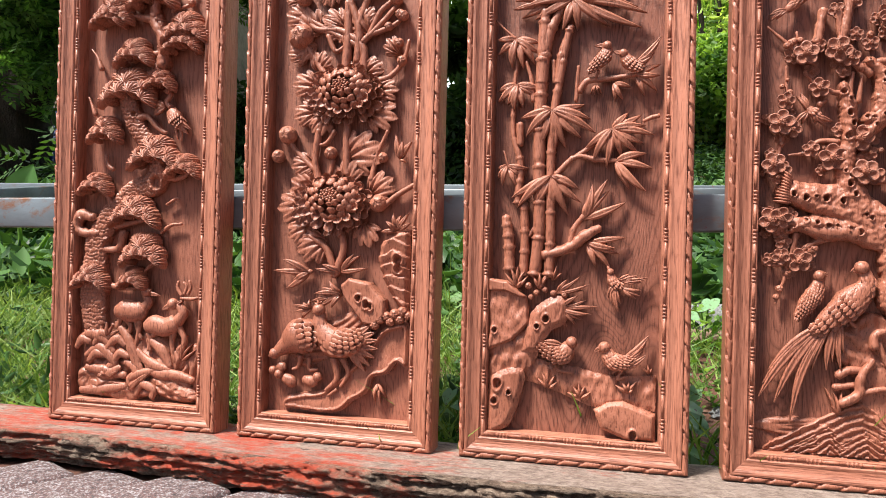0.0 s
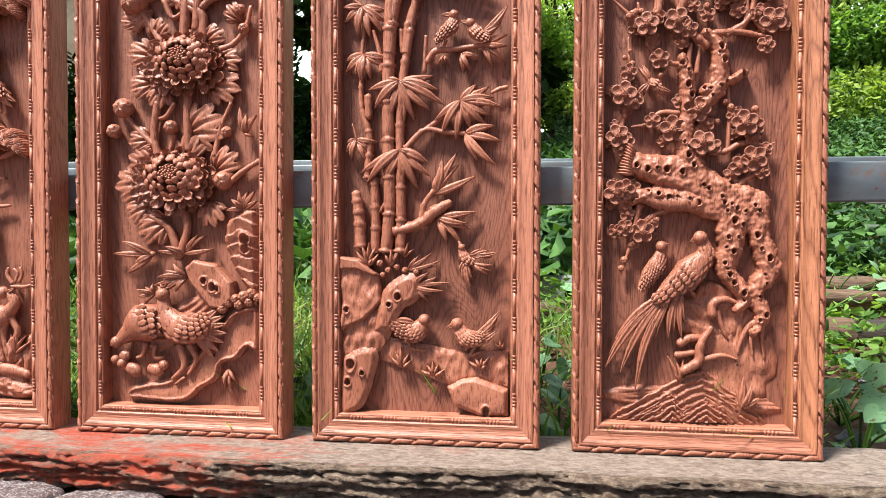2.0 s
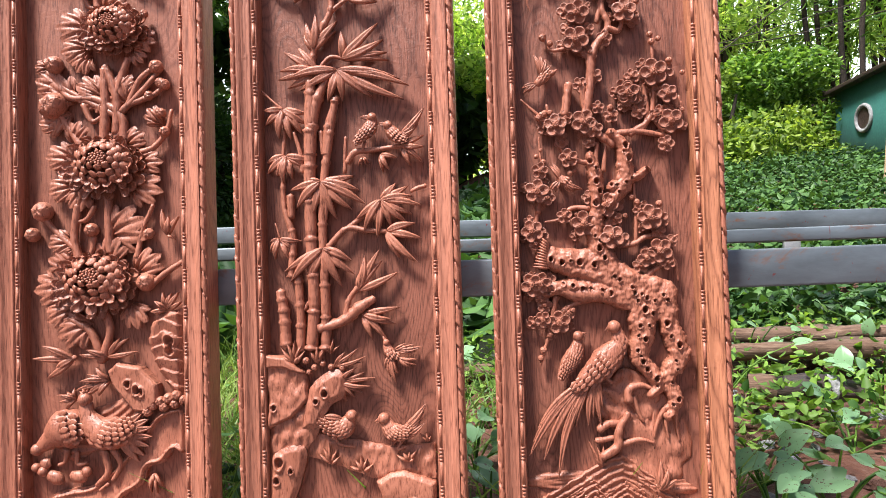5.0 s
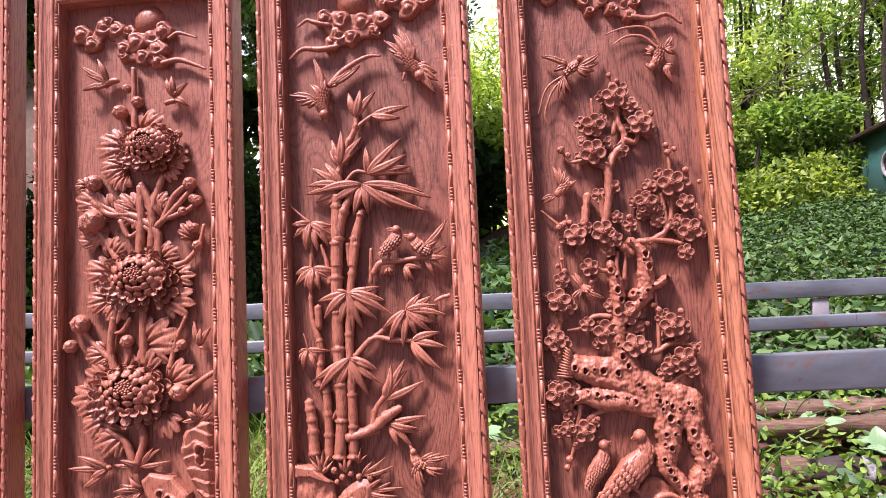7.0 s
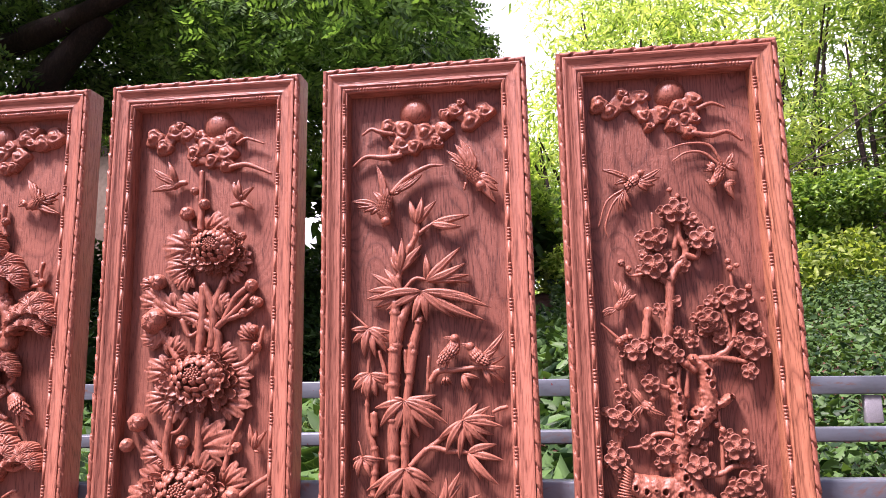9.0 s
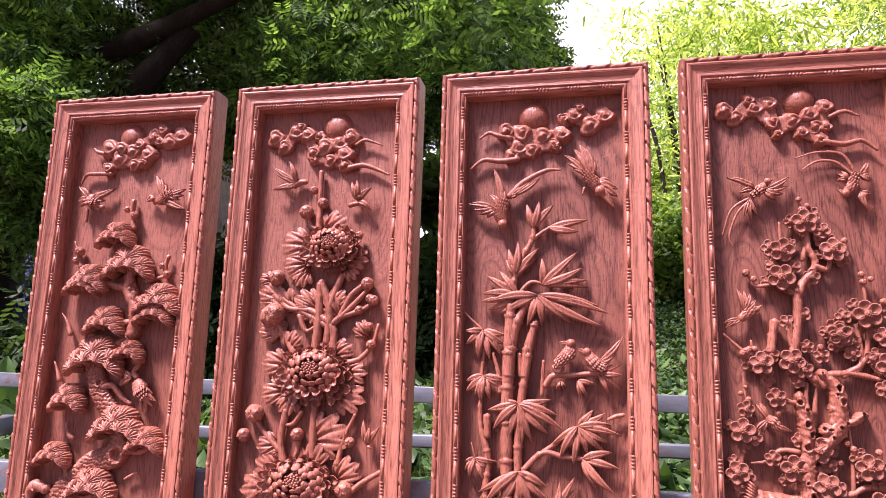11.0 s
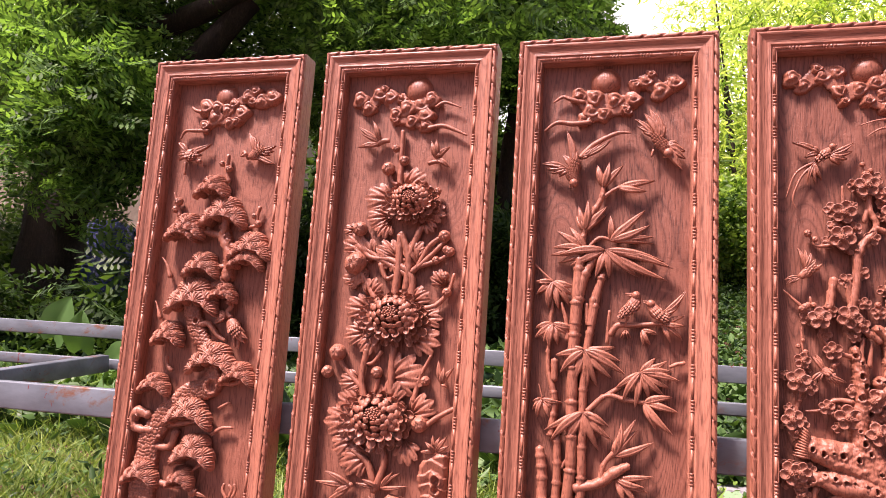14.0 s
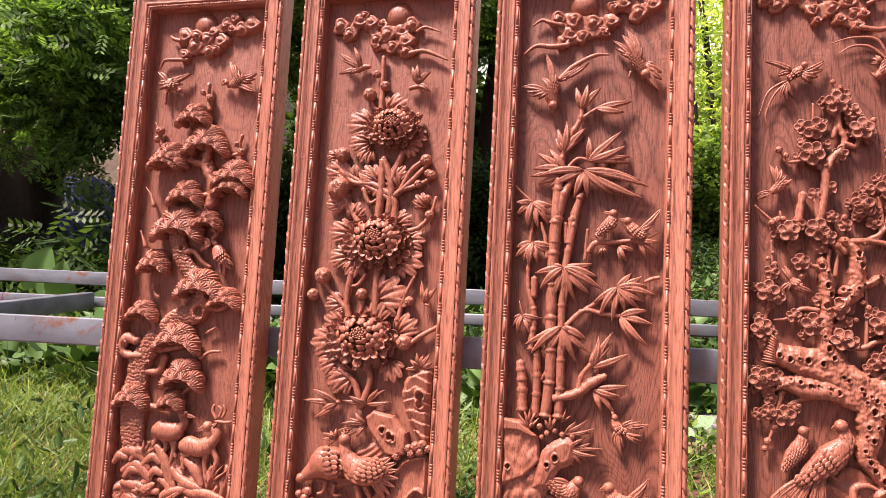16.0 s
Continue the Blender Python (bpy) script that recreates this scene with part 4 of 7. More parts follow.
stem(panels[3], "branch", [(0.1649, 0.4094), (0.129, 0.3953), (0.099, 0.3673), (0.0631, 0.3622), (0.056, 0.3761)], [0.0055, 0.0045, 0.0045, 0.0025, 0.0015], 0.011, 0.3)
stem(panels[3], "branch", [(0.2067, 0.5065), (0.2417, 0.5016), (0.2707, 0.5147), (0.3087, 0.5118), (0.3227, 0.5158)], [0.006, 0.0055, 0.0045, 0.0025, 0.001], 0.011, 0.3)
stem(panels[3], "branch", [(0.2249, 0.4276), (0.2588, 0.4417), (0.2838, 0.4597), (0.3128, 0.4728), (0.3189, 0.4368)], [0.008, 0.006, 0.004, 0.003, 0.002], 0.012, 0.3)
stem(panels[3], "branch", [(0.1937, 0.5155), (0.2026, 0.5435), (0.2236, 0.5336), (0.2117, 0.4966)], [0.0055, 0.0045, 0.0035, 0.0035], 0.011, 0.3)
stem(panels[3], "branch", [(0.2497, 0.5017), (0.2516, 0.5517), (0.2494, 0.6067)], [0.0035, 0.0035, 0.0025])
stem(panels[3], "branch", [(0.0892, 0.6952), (0.0904, 0.6292), (0.0835, 0.5692), (0.0746, 0.5172)], [0.0015, 0.0035, 0.0045, 0.0025])
stem(panels[3], "branch", [(0.059, 0.7622), (0.0911, 0.7312), (0.1182, 0.7033)], [0.0016, 0.0035, 0.0035])
stem(panels[3], "branch", [(0.104, 0.7513), (0.1071, 0.7323), (0.1131, 0.7083)], [0.002, 0.0025, 0.0025])
stem(panels[3], "branch", [(0.1351, 0.7304), (0.1439, 0.7864)], [0.008, 0.007], 0.011, 0.35)
stem(panels[3], "branch", [(0.1182, 0.6853), (0.1403, 0.6564), (0.1753, 0.6455)], [0.004, 0.004, 0.005], 0.011, 0.3)
stem(panels[3], "branch", [(0.332, 0.7579), (0.3331, 0.7299), (0.3242, 0.7039)], [0.0015, 0.0025, 0.0025])
stem(panels[3], "branch", [(0.273, 0.7787), (0.2771, 0.7237), (0.2652, 0.6977)], [0.004, 0.005, 0.005], 0.011, 0.35)
stem(panels[3], "root", [(0.3024, 0.2238), (0.2864, 0.2138), (0.2735, 0.1867), (0.2696, 0.1677)], [0.0075, 0.005, 0.0035, 0.0015])
stem(panels[3], "root", [(0.3024, 0.2188), (0.2905, 0.1958), (0.2936, 0.1648)], [0.005, 0.0035, 0.0015])
stem(panels[3], "root", [(0.3074, 0.2198), (0.3075, 0.1968), (0.3116, 0.1608)], [0.0055, 0.0035, 0.0015])
creature(panels[3], "small_bird", [(0.1214, 0.6243), (0.1274, 0.6173), (0.1404, 0.6094)], [0.005, 0.009, 0.004],
         fans=[((0.1234, 0.6173), [(0.1053, 0.6433), (0.1113, 0.6473), (0.1024, 0.5963), (0.1144, 0.5963)], 0.008), ((0.1324, 0.6143), [(0.1544, 0.5994), (0.1474, 0.5954), (0.1364, 0.5974), (0.1624, 0.5994)], 0.007)], head=(0.1404, 0.6284, 0.0055), beak=(0.1553, 0.6374), lift=0.013)
creature(panels[3], "long_tailed_bird", [(0.2101, 0.3566), (0.2131, 0.3316), (0.1912, 0.3035), (0.1523, 0.2674), (0.1393, 0.2604)], [0.0095, 0.015, 0.026, 0.0155, 0.007],
         tubes=[([(0.1873, 0.2845), (0.1933, 0.2705), (0.2003, 0.2645)], [0.004, 0.0035, 0.003])],
         fans=[((0.1553, 0.2704), [(0.0546, 0.1401), (0.0616, 0.1642), (0.0705, 0.1882)], 0.013), ((0.1583, 0.2704), [(0.0797, 0.1332), (0.0886, 0.1602)], 0.013), ((0.1613, 0.2704), [(0.1037, 0.1003), (0.1066, 0.1423)], 0.011), ((0.1653, 0.2704), [(0.1245, 0.1753), (0.1355, 0.1904)], 0.01), ((0.1723, 0.2755), [(0.1575, 0.1914), (0.1665, 0.2054)], 0.01), ((0.1783, 0.2775), [(0.1795, 0.1915), (0.1834, 0.2195)], 0.009), ((0.2131, 0.3316), [(0.1653, 0.2794), (0.1783, 0.2755), (0.1933, 0.2775)], 0.014)], head=(0.2061, 0.3605, 0.0115), beak=(0.1911, 0.3535), lift=0.016)
creature(panels[3], "long_tailed_bird", [(0.1461, 0.3394), (0.1392, 0.3164), (0.1262, 0.2973), (0.1113, 0.2733)], [0.008, 0.0155, 0.014, 0.0055],
         fans=[((0.1521, 0.3254), [(0.1173, 0.2833), (0.1133, 0.2693), (0.1303, 0.2783)], 0.0105)], head=(0.1451, 0.3454, 0.0095), beak=(0.1611, 0.3494), lift=0.012)
rock(panels[3], 0.2264, 0.2306, 0.0515, 0.0515, 0.010, 0.3, 0.002, 1.0)
rock(panels[3], 0.2696, 0.1497, 0.0596, 0.0851, 0.006, 0.0, 0.0012, 2.5)
rock(panels[3], 0.2018, 0.0865, 0.1297, 0.0225, 0.007, -0.05, 0.001, 4.0)
crag(panels[3], (0.2146, 0.1396), (0.0629, 0.0502), (0.3168, 0.0608), 0.011, 0.0125, 1.0)
crag(panels[3], (0.2208, 0.0936), (0.1679, 0.0544), (0.2708, 0.0587), 0.017, 0.010, 5.0)
crag(panels[3], (0.1667, 0.0964), (0.1059, 0.0543), (0.2019, 0.0575), 0.014, 0.010, 9.0)
stem(panels[3], "rock_arch", [(0.1796, 0.1365), (0.2056, 0.1555), (0.2095, 0.1835), (0.2264, 0.2116)], [0.007, 0.008, 0.007, 0.005], 0.014, 0.3)
stem(panels[3], "rock_arch", [(0.2096, 0.1565), (0.2446, 0.1646), (0.2696, 0.1587)], [0.006, 0.0045, 0.0015])
stem(panels[3], "rock_arch", [(0.2264, 0.2306), (0.2303, 0.2536), (0.2523, 0.2587), (0.2693, 0.2517)], [0.008, 0.007, 0.005, 0.0025], 0.014, 0.3)
stem(panels[3], "rock_arch", [(0.2354, 0.2396), (0.2434, 0.2126), (0.2525, 0.1947)], [0.006, 0.0045, 0.0025])
stem(panels[3], "rock_arch", [(0.1755, 0.1825), (0.1925, 0.1925), (0.2185, 0.1936)], [0.0075, 0.007, 0.0045])
stem(panels[3], "rock_arch", [(0.1706, 0.1634), (0.2016, 0.1695)], [0.006, 0.0045])
spray(panels[3], (0.2748, 0.0767), [(0.2787, 0.1317), (0.2907, 0.1188), (0.3037, 0.0968), (0.2867, 0.1098)], 0.010, (0.012, 0.014))
spray(panels[3], (0.1797, 0.1175), [(0.1576, 0.1634), (0.1706, 0.1544), (0.1836, 0.1595), (0.1666, 0.1454)], 0.006, (0.008, 0.008))

# bamboo panel
sun_disc(panels[2], 0.1795, 1.1852, 0.0341)
curls(panels[2], [(0.1265, 1.1571, 0.0145), (0.1595, 1.1511, 0.0165), (0.1985, 1.1442, 0.0165), (0.2355, 1.1432, 0.015), (0.2195, 1.1252, 0.012), (0.1515, 1.1231, 0.019), (0.1785, 1.1152, 0.014), (0.1385, 1.1051, 0.012)])
curls(panels[2], [(0.2405, 1.1752, 0.012), (0.2585, 1.1802, 0.014), (0.2885, 1.1613, 0.0175), (0.3155, 1.1773, 0.0165), (0.2695, 1.1952, 0.0095), (0.2255, 1.1182, 0.0085)])
ribbon(panels[2], [(0.1385, 1.1401), (0.1105, 1.1471), (0.0935, 1.1531), (0.0755, 1.1421)], 0.0045)
ribbon(panels[2], [(0.1525, 1.0971), (0.1175, 1.0941), (0.0835, 1.0971), (0.0576, 1.0791)], 0.0055)
creature(panels[2], "long_tailed_bird", [(0.1267, 0.9681), (0.1196, 0.9861), (0.1276, 1.0141)], [0.0085, 0.015, 0.01],
         tubes=[([(0.1346, 1.0201), (0.1616, 1.0481), (0.2046, 1.0702), (0.2336, 1.0712)], [0.0065, 0.0055, 0.0045, 0.002])],
         fans=[((0.1216, 0.9951), [(0.1046, 1.0781), (0.1116, 1.0571), (0.1206, 1.0431), (0.0986, 1.0261)], 0.014), ((0.1106, 0.9951), [(0.0566, 1.008), (0.0666, 0.9961), (0.0776, 0.9871), (0.0926, 0.9811)], 0.012), ((0.1386, 1.0201), [(0.1936, 1.0552), (0.1776, 1.0512), (0.1616, 1.0421), (0.1516, 1.0251)], 0.0085)], head=(0.1237, 0.9661, 0.0095), beak=(0.1147, 0.9551), lift=0.015)
creature(panels[2], "small_bird", [(0.3046, 1.0283), (0.2936, 1.0453), (0.2776, 1.0622)], [0.009, 0.013, 0.007],
         tubes=[([(0.2776, 1.0342), (0.2736, 1.0202)], [0.003, 0.002])],
         fans=[((0.2906, 1.0533), [(0.2585, 1.1102), (0.2675, 1.1212), (0.2795, 1.1122), (0.2905, 1.0953)], 0.015), ((0.3036, 1.0483), [(0.3326, 0.9933), (0.3386, 1.0153), (0.3376, 1.0303), (0.3266, 1.0433)], 0.014), ((0.2796, 1.0602), [(0.2405, 1.0992), (0.2466, 1.0832), (0.2566, 1.0722)], 0.01)], head=(0.3066, 1.0263, 0.01), beak=(0.2966, 1.0173), lift=0.015)
stem(panels[2], "bamboo_stem", [(0.1448, 0.8271), (0.1467, 0.8651), (0.1617, 0.9031), (0.1807, 0.9412), (0.1796, 0.9862)], [0.0065, 0.0065, 0.0065, 0.0055, 0.0035], 0.010, 0.04, 0.03)
stem(panels[2], "bamboo_stem", [(0.1807, 0.9362), (0.1977, 0.9502), (0.2157, 0.9612)], [0.004, 0.004, 0.003])
spray(panels[2], (0.1807, 0.9582), [(0.1686, 1.0061), (0.1926, 1.0102), (0.2196, 1.0032)])
spray(panels[2], (0.2107, 0.9582), [(0.2817, 0.9722), (0.2657, 0.9502)])
spray(panels[2], (0.1467, 0.8671), [(0.1347, 0.9191), (0.1527, 0.9331), (0.1917, 0.9192), (0.1877, 0.9022), (0.1297, 0.8991)])
spray(panels[2], (0.1528, 0.8301), [(0.0927, 0.8681), (0.0858, 0.8331), (0.0818, 0.8181), (0.0978, 0.8031), (0.1167, 0.8771)])
spray(panels[2], (0.1988, 0.8492), [(0.2647, 0.9122), (0.2737, 0.8812), (0.2798, 0.8582), (0.2818, 0.8452), (0.2397, 0.8962), (0.1977, 0.9002)])
stem(panels[2], "bamboo_stem", [(0.1528, 0.8301), (0.1758, 0.8542), (0.1988, 0.8522)], [0.004, 0.004, 0.003])
spray(panels[2], (0.1898, 0.8302), [(0.1218, 0.7971), (0.0998, 0.8181), (0.1718, 0.7732), (0.1978, 0.7742), (0.2528, 0.7792), (0.3088, 0.7723), (0.3178, 0.7963), (0.3018, 0.8093), (0.2788, 0.8232)], 0.0145, (0.018, 0.015))
stem(panels[2], "bamboo_stem", [(0.1369, 0.6811), (0.1399, 0.7231), (0.1478, 0.7701), (0.1678, 0.8101), (0.1808, 0.8252)], [0.0105, 0.0105, 0.0105, 0.0075, 0.005], 0.011, 0.05, 0.05)
stem(panels[2], "bamboo_stem", [(0.1649, 0.6801), (0.1709, 0.7321), (0.1878, 0.7832)], [0.0075, 0.0075, 0.0055], 0.011, 0.05, 0.05)
stem(panels[2], "bamboo_stem", [(0.1302, 0.3341), (0.1371, 0.4141), (0.1351, 0.5141), (0.134, 0.6131), (0.1369, 0.7131), (0.1408, 0.8131)], [0.0115, 0.0115, 0.0115, 0.0115, 0.0115, 0.0105], 0.011, 0.05, 0.065)
stem(panels[2], "bamboo_stem", [(0.1562, 0.3341), (0.1571, 0.4141), (0.1551, 0.5131), (0.158, 0.6131), (0.1739, 0.7212), (0.1848, 0.7802)], [0.01, 0.009, 0.008, 0.008, 0.007, 0.007], 0.012, 0.05, 0.055)
stem(panels[2], "bamboo_stem", [(0.0961, 0.4641), (0.1, 0.5341), (0.087, 0.5851), (0.0849, 0.6451), (0.0918, 0.7551)], [0.008, 0.007, 0.005, 0.004, 0.003], 0.009, 0.05, 0.04)
stem(panels[2], "bamboo_stem", [(0.0842, 0.3431), (0.0822, 0.3941), (0.0761, 0.4391)], [0.0105, 0.0095, 0.0085], 0.012, 0.08, 0.02)
stem(panels[2], "bamboo_stem", [(0.1092, 0.3331), (0.1112, 0.3941), (0.1081, 0.4641)], [0.009, 0.008, 0.008], 0.009, 0.05, 0.04)
stem(panels[2], "bamboo_stem", [(0.099, 0.5691), (0.098, 0.6091)], [0.0065, 0.0075])
stem(panels[2], "bamboo_stem", [(0.1219, 0.6491), (0.1169, 0.6891), (0.1069, 0.7221)], [0.0055, 0.004, 0.003])
stem(panels[2], "bamboo_stem", [(0.1599, 0.6821), (0.1559, 0.7221)], [0.005, 0.004])
stem(panels[2], "twig", [(0.2029, 0.6632), (0.2179, 0.6822), (0.2469, 0.6842), (0.2999, 0.6903), (0.3169, 0.6933)], [0.006, 0.006, 0.005, 0.004, 0.003], 0.011, 0.1)
stem(panels[2], "twig", [(0.1979, 0.6462), (0.2009, 0.7102)], [0.004, 0.003])
stem(panels[2], "twig", [(0.1651, 0.5151), (0.199, 0.5462), (0.233, 0.5422), (0.269, 0.5392)], [0.006, 0.005, 0.005, 0.004], 0.012, 0.06, 0.04)
stem(panels[2], "twig", [(0.199, 0.5462), (0.233, 0.5712), (0.262, 0.5942)], [0.005, 0.004, 0.003])
stem(panels[2], "twig", [(0.315, 0.6083), (0.33, 0.6153), (0.342, 0.6173)], [0.003, 0.004, 0.004])
stem(panels[2], "bamboo_stem", [(0.1452, 0.3691), (0.1902, 0.3842), (0.2191, 0.4062), (0.2441, 0.4212)], [0.0095, 0.0095, 0.0105, 0.0065], 0.013, 0.25)
stem(panels[2], "twig", [(0.1922, 0.3842), (0.1991, 0.4192), (0.2241, 0.4512), (0.2371, 0.4732)], [0.006, 0.005, 0.004, 0.003], 0.012, 0.06, 0.03)
stem(panels[2], "twig", [(0.0498, 0.8), (0.0678, 0.7821), (0.0878, 0.7641)], [0.002, 0.002, 0.003])
stem(panels[2], "twig", [(0.069, 0.5601), (0.077, 0.5321)], [0.001, 0.002])
stem(panels[2], "twig", [(0.1191, 0.4041), (0.1341, 0.4291), (0.1491, 0.4521)], [0.004, 0.003, 0.002])
spray(panels[2], (0.0888, 0.7641), [(0.0559, 0.737), (0.0809, 0.7101), (0.1019, 0.7091), (0.1229, 0.7171), (0.1309, 0.7371), (0.1308, 0.7561), (0.0538, 0.763)])
spray(panels[2], (0.0919, 0.6801), [(0.0569, 0.65), (0.0869, 0.6311), (0.1029, 0.6381), (0.1269, 0.6571), (0.1379, 0.6731), (0.0569, 0.669), (0.0749, 0.6431)])
spray(panels[2], (0.1559, 0.6311), [(0.099, 0.6181), (0.11, 0.5851), (0.132, 0.5611), (0.159, 0.5471), (0.182, 0.5622), (0.209, 0.5802), (0.225, 0.6132), (0.235, 0.5882), (0.2139, 0.6402), (0.1229, 0.6341)], 0.0145, (0.02, 0.014))
spray(panels[2], (0.1571, 0.5131), [(0.0841, 0.4731), (0.0961, 0.4541), (0.1241, 0.4511), (0.1571, 0.4471), (0.1881, 0.4422), (0.2111, 0.4652), (0.2071, 0.4882), (0.1791, 0.5012)], 0.0145, (0.02, 0.014))
spray(panels[2], (0.077, 0.5321), [(0.0581, 0.5091), (0.0681, 0.4951), (0.0941, 0.4931), (0.1041, 0.5081), (0.116, 0.5271), (0.058, 0.5251)], 0.010)
spray(panels[2], (0.262, 0.5952), [(0.215, 0.5612), (0.229, 0.5362), (0.253, 0.5272), (0.278, 0.5452), (0.307, 0.5533), (0.316, 0.5693), (0.334, 0.5833), (0.319, 0.6003), (0.311, 0.6193), (0.289, 0.6243)], 0.0125, (0.018, 0.013))
spray(panels[2], (0.269, 0.5392), [(0.2921, 0.4903), (0.3231, 0.4833), (0.332, 0.5253), (0.321, 0.5523)])
spray(panels[2], (0.2171, 0.4352), [(0.2231, 0.4732), (0.2301, 0.4982), (0.2561, 0.5072), (0.2591, 0.4872), (0.2881, 0.4663)], 0.013)
spray(panels[2], (0.2222, 0.3942), [(0.2901, 0.4043), (0.2732, 0.3842), (0.2392, 0.3492), (0.2652, 0.3452), (0.2802, 0.3752)], 0.0115)
spray(panels[2], (0.2629, 0.6762), [(0.2929, 0.6693), (0.2799, 0.6472), (0.2669, 0.6432), (0.2739, 0.6582)], 0.009)
spray(panels[2], (0.2999, 0.6903), [(0.3419, 0.7073), (0.3409, 0.6873), (0.3159, 0.6533), (0.3379, 0.6593)], 0.010)
spray(panels[2], (0.2319, 0.6742), [(0.2229, 0.6582), (0.2299, 0.6572), (0.2369, 0.6582), (0.2429, 0.6592)], 0.004)
spray(panels[2], (0.1702, 0.3021), [(0.2022, 0.3252), (0.2282, 0.3202), (0.2182, 0.3092), (0.1902, 0.3282), (0.2122, 0.3332)], 0.007, (0.014, 0.016))
spray(panels[2], (0.1763, 0.2752), [(0.2423, 0.2812), (0.2323, 0.2672), (0.2183, 0.2562), (0.2063, 0.2462), (0.1903, 0.2402), (0.2222, 0.2912), (0.2102, 0.3002)], 0.008, (0.014, 0.016))
spray(panels[2], (0.0992, 0.3081), [(0.0762, 0.3381), (0.0872, 0.3481), (0.1012, 0.3511), (0.1142, 0.3431), (0.1192, 0.3321), (0.0792, 0.3231), (0.1092, 0.3231)], 0.006, (0.016, 0.018))
spray(panels[2], (0.1402, 0.3091), [(0.1282, 0.3341), (0.1402, 0.3381), (0.1552, 0.3341), (0.1622, 0.3461), (0.1482, 0.3241)], 0.006, (0.016, 0.018))
spray(panels[2], (0.1622, 0.3241), [(0.1582, 0.3491), (0.1702, 0.3521), (0.1802, 0.3392)], 0.005, (0.012, 0.014))
buds(panels[2], [(0.1202, 0.3141, 0.0065), (0.1352, 0.3021, 0.006), (0.1502, 0.3081, 0.006), (0.1652, 0.3021, 0.006), (0.1252, 0.2941, 0.005), (0.1852, 0.3002, 0.006)], 0.016)
spray(panels[2], (0.1594, 0.1301), [(0.1394, 0.1491), (0.1474, 0.1591), (0.1574, 0.1671), (0.1714, 0.1551), (0.1744, 0.1432)], 0.006, (0.012, 0.014))
spray(panels[2], (0.2164, 0.1172), [(0.1934, 0.1262), (0.2034, 0.1372), (0.2134, 0.1452), (0.2234, 0.1382), (0.2334, 0.1282)], 0.006, (0.012, 0.014))
spray(panels[2], (0.2974, 0.1313), [(0.2754, 0.1452), (0.2874, 0.1503), (0.2994, 0.1523), (0.3134, 0.1533), (0.3084, 0.1413)], 0.006, (0.010, 0.012))
spray(panels[2], (0.3324, 0.1663), [(0.3183, 0.1803), (0.3293, 0.1833), (0.3373, 0.1763)], 0.004, (0.008, 0.01))
creature(panels[2], "small_bird", [(0.2519, 0.7392), (0.2469, 0.7232), (0.2319, 0.7092), (0.2219, 0.6982)], [0.0085, 0.0135, 0.0105, 0.004],
         tubes=[([(0.2369, 0.6992), (0.2319, 0.6842)], [0.003, 0.0021])],
         fans=[((0.2449, 0.7232), [(0.2189, 0.6922), (0.2249, 0.7042), (0.2289, 0.7142), (0.2169, 0.7022)], 0.0085)], head=(0.2509, 0.7412, 0.0085), beak=(0.2289, 0.7432), lift=0.017)
creature(panels[2], "small_bird", [(0.2789, 0.7242), (0.2879, 0.7113), (0.2999, 0.7013), (0.3069, 0.6983)], [0.008, 0.013, 0.01, 0.004],
         fans=[((0.2969, 0.7063), [(0.3428, 0.7543), (0.3379, 0.7413), (0.3319, 0.7263), (0.3219, 0.7133), (0.3149, 0.7053)], 0.01)], head=(0.2789, 0.7262, 0.008), beak=(0.2609, 0.7312), lift=0.017)
creature(panels[2], "small_bird", [(0.2642, 0.3402), (0.2692, 0.3252), (0.2832, 0.3162)], [0.006, 0.0105, 0.006],
         fans=[((0.2712, 0.3212), [(0.2793, 0.2722), (0.2693, 0.2812), (0.2612, 0.2962), (0.2832, 0.2872)], 0.0085), ((0.2782, 0.3302), [(0.3282, 0.3343), (0.3122, 0.3383), (0.2982, 0.3403), (0.3172, 0.3263)], 0.008), ((0.2832, 0.3162), [(0.3172, 0.3123), (0.3152, 0.3023), (0.3082, 0.2973)], 0.006)], head=(0.2642, 0.3432, 0.006), beak=(0.2572, 0.3552), lift=0.013)
creature(panels[2], "small_bird", [(0.1963, 0.2062), (0.1813, 0.1932), (0.1563, 0.1991), (0.1403, 0.2141)], [0.014, 0.0195, 0.012, 0.005],
         tubes=[([(0.1713, 0.1751), (0.1764, 0.1652), (0.2014, 0.1612)], [0.003, 0.003, 0.002])],
         fans=[((0.1833, 0.2102), [(0.1453, 0.2141), (0.1533, 0.1991), (0.1593, 0.1901), (0.1673, 0.1831)], 0.011), ((0.1863, 0.1912), [(0.1613, 0.1851), (0.1693, 0.1791), (0.1413, 0.1961)], 0.009)], head=(0.1993, 0.2162, 0.0105), beak=(0.1833, 0.2132), lift=0.015)
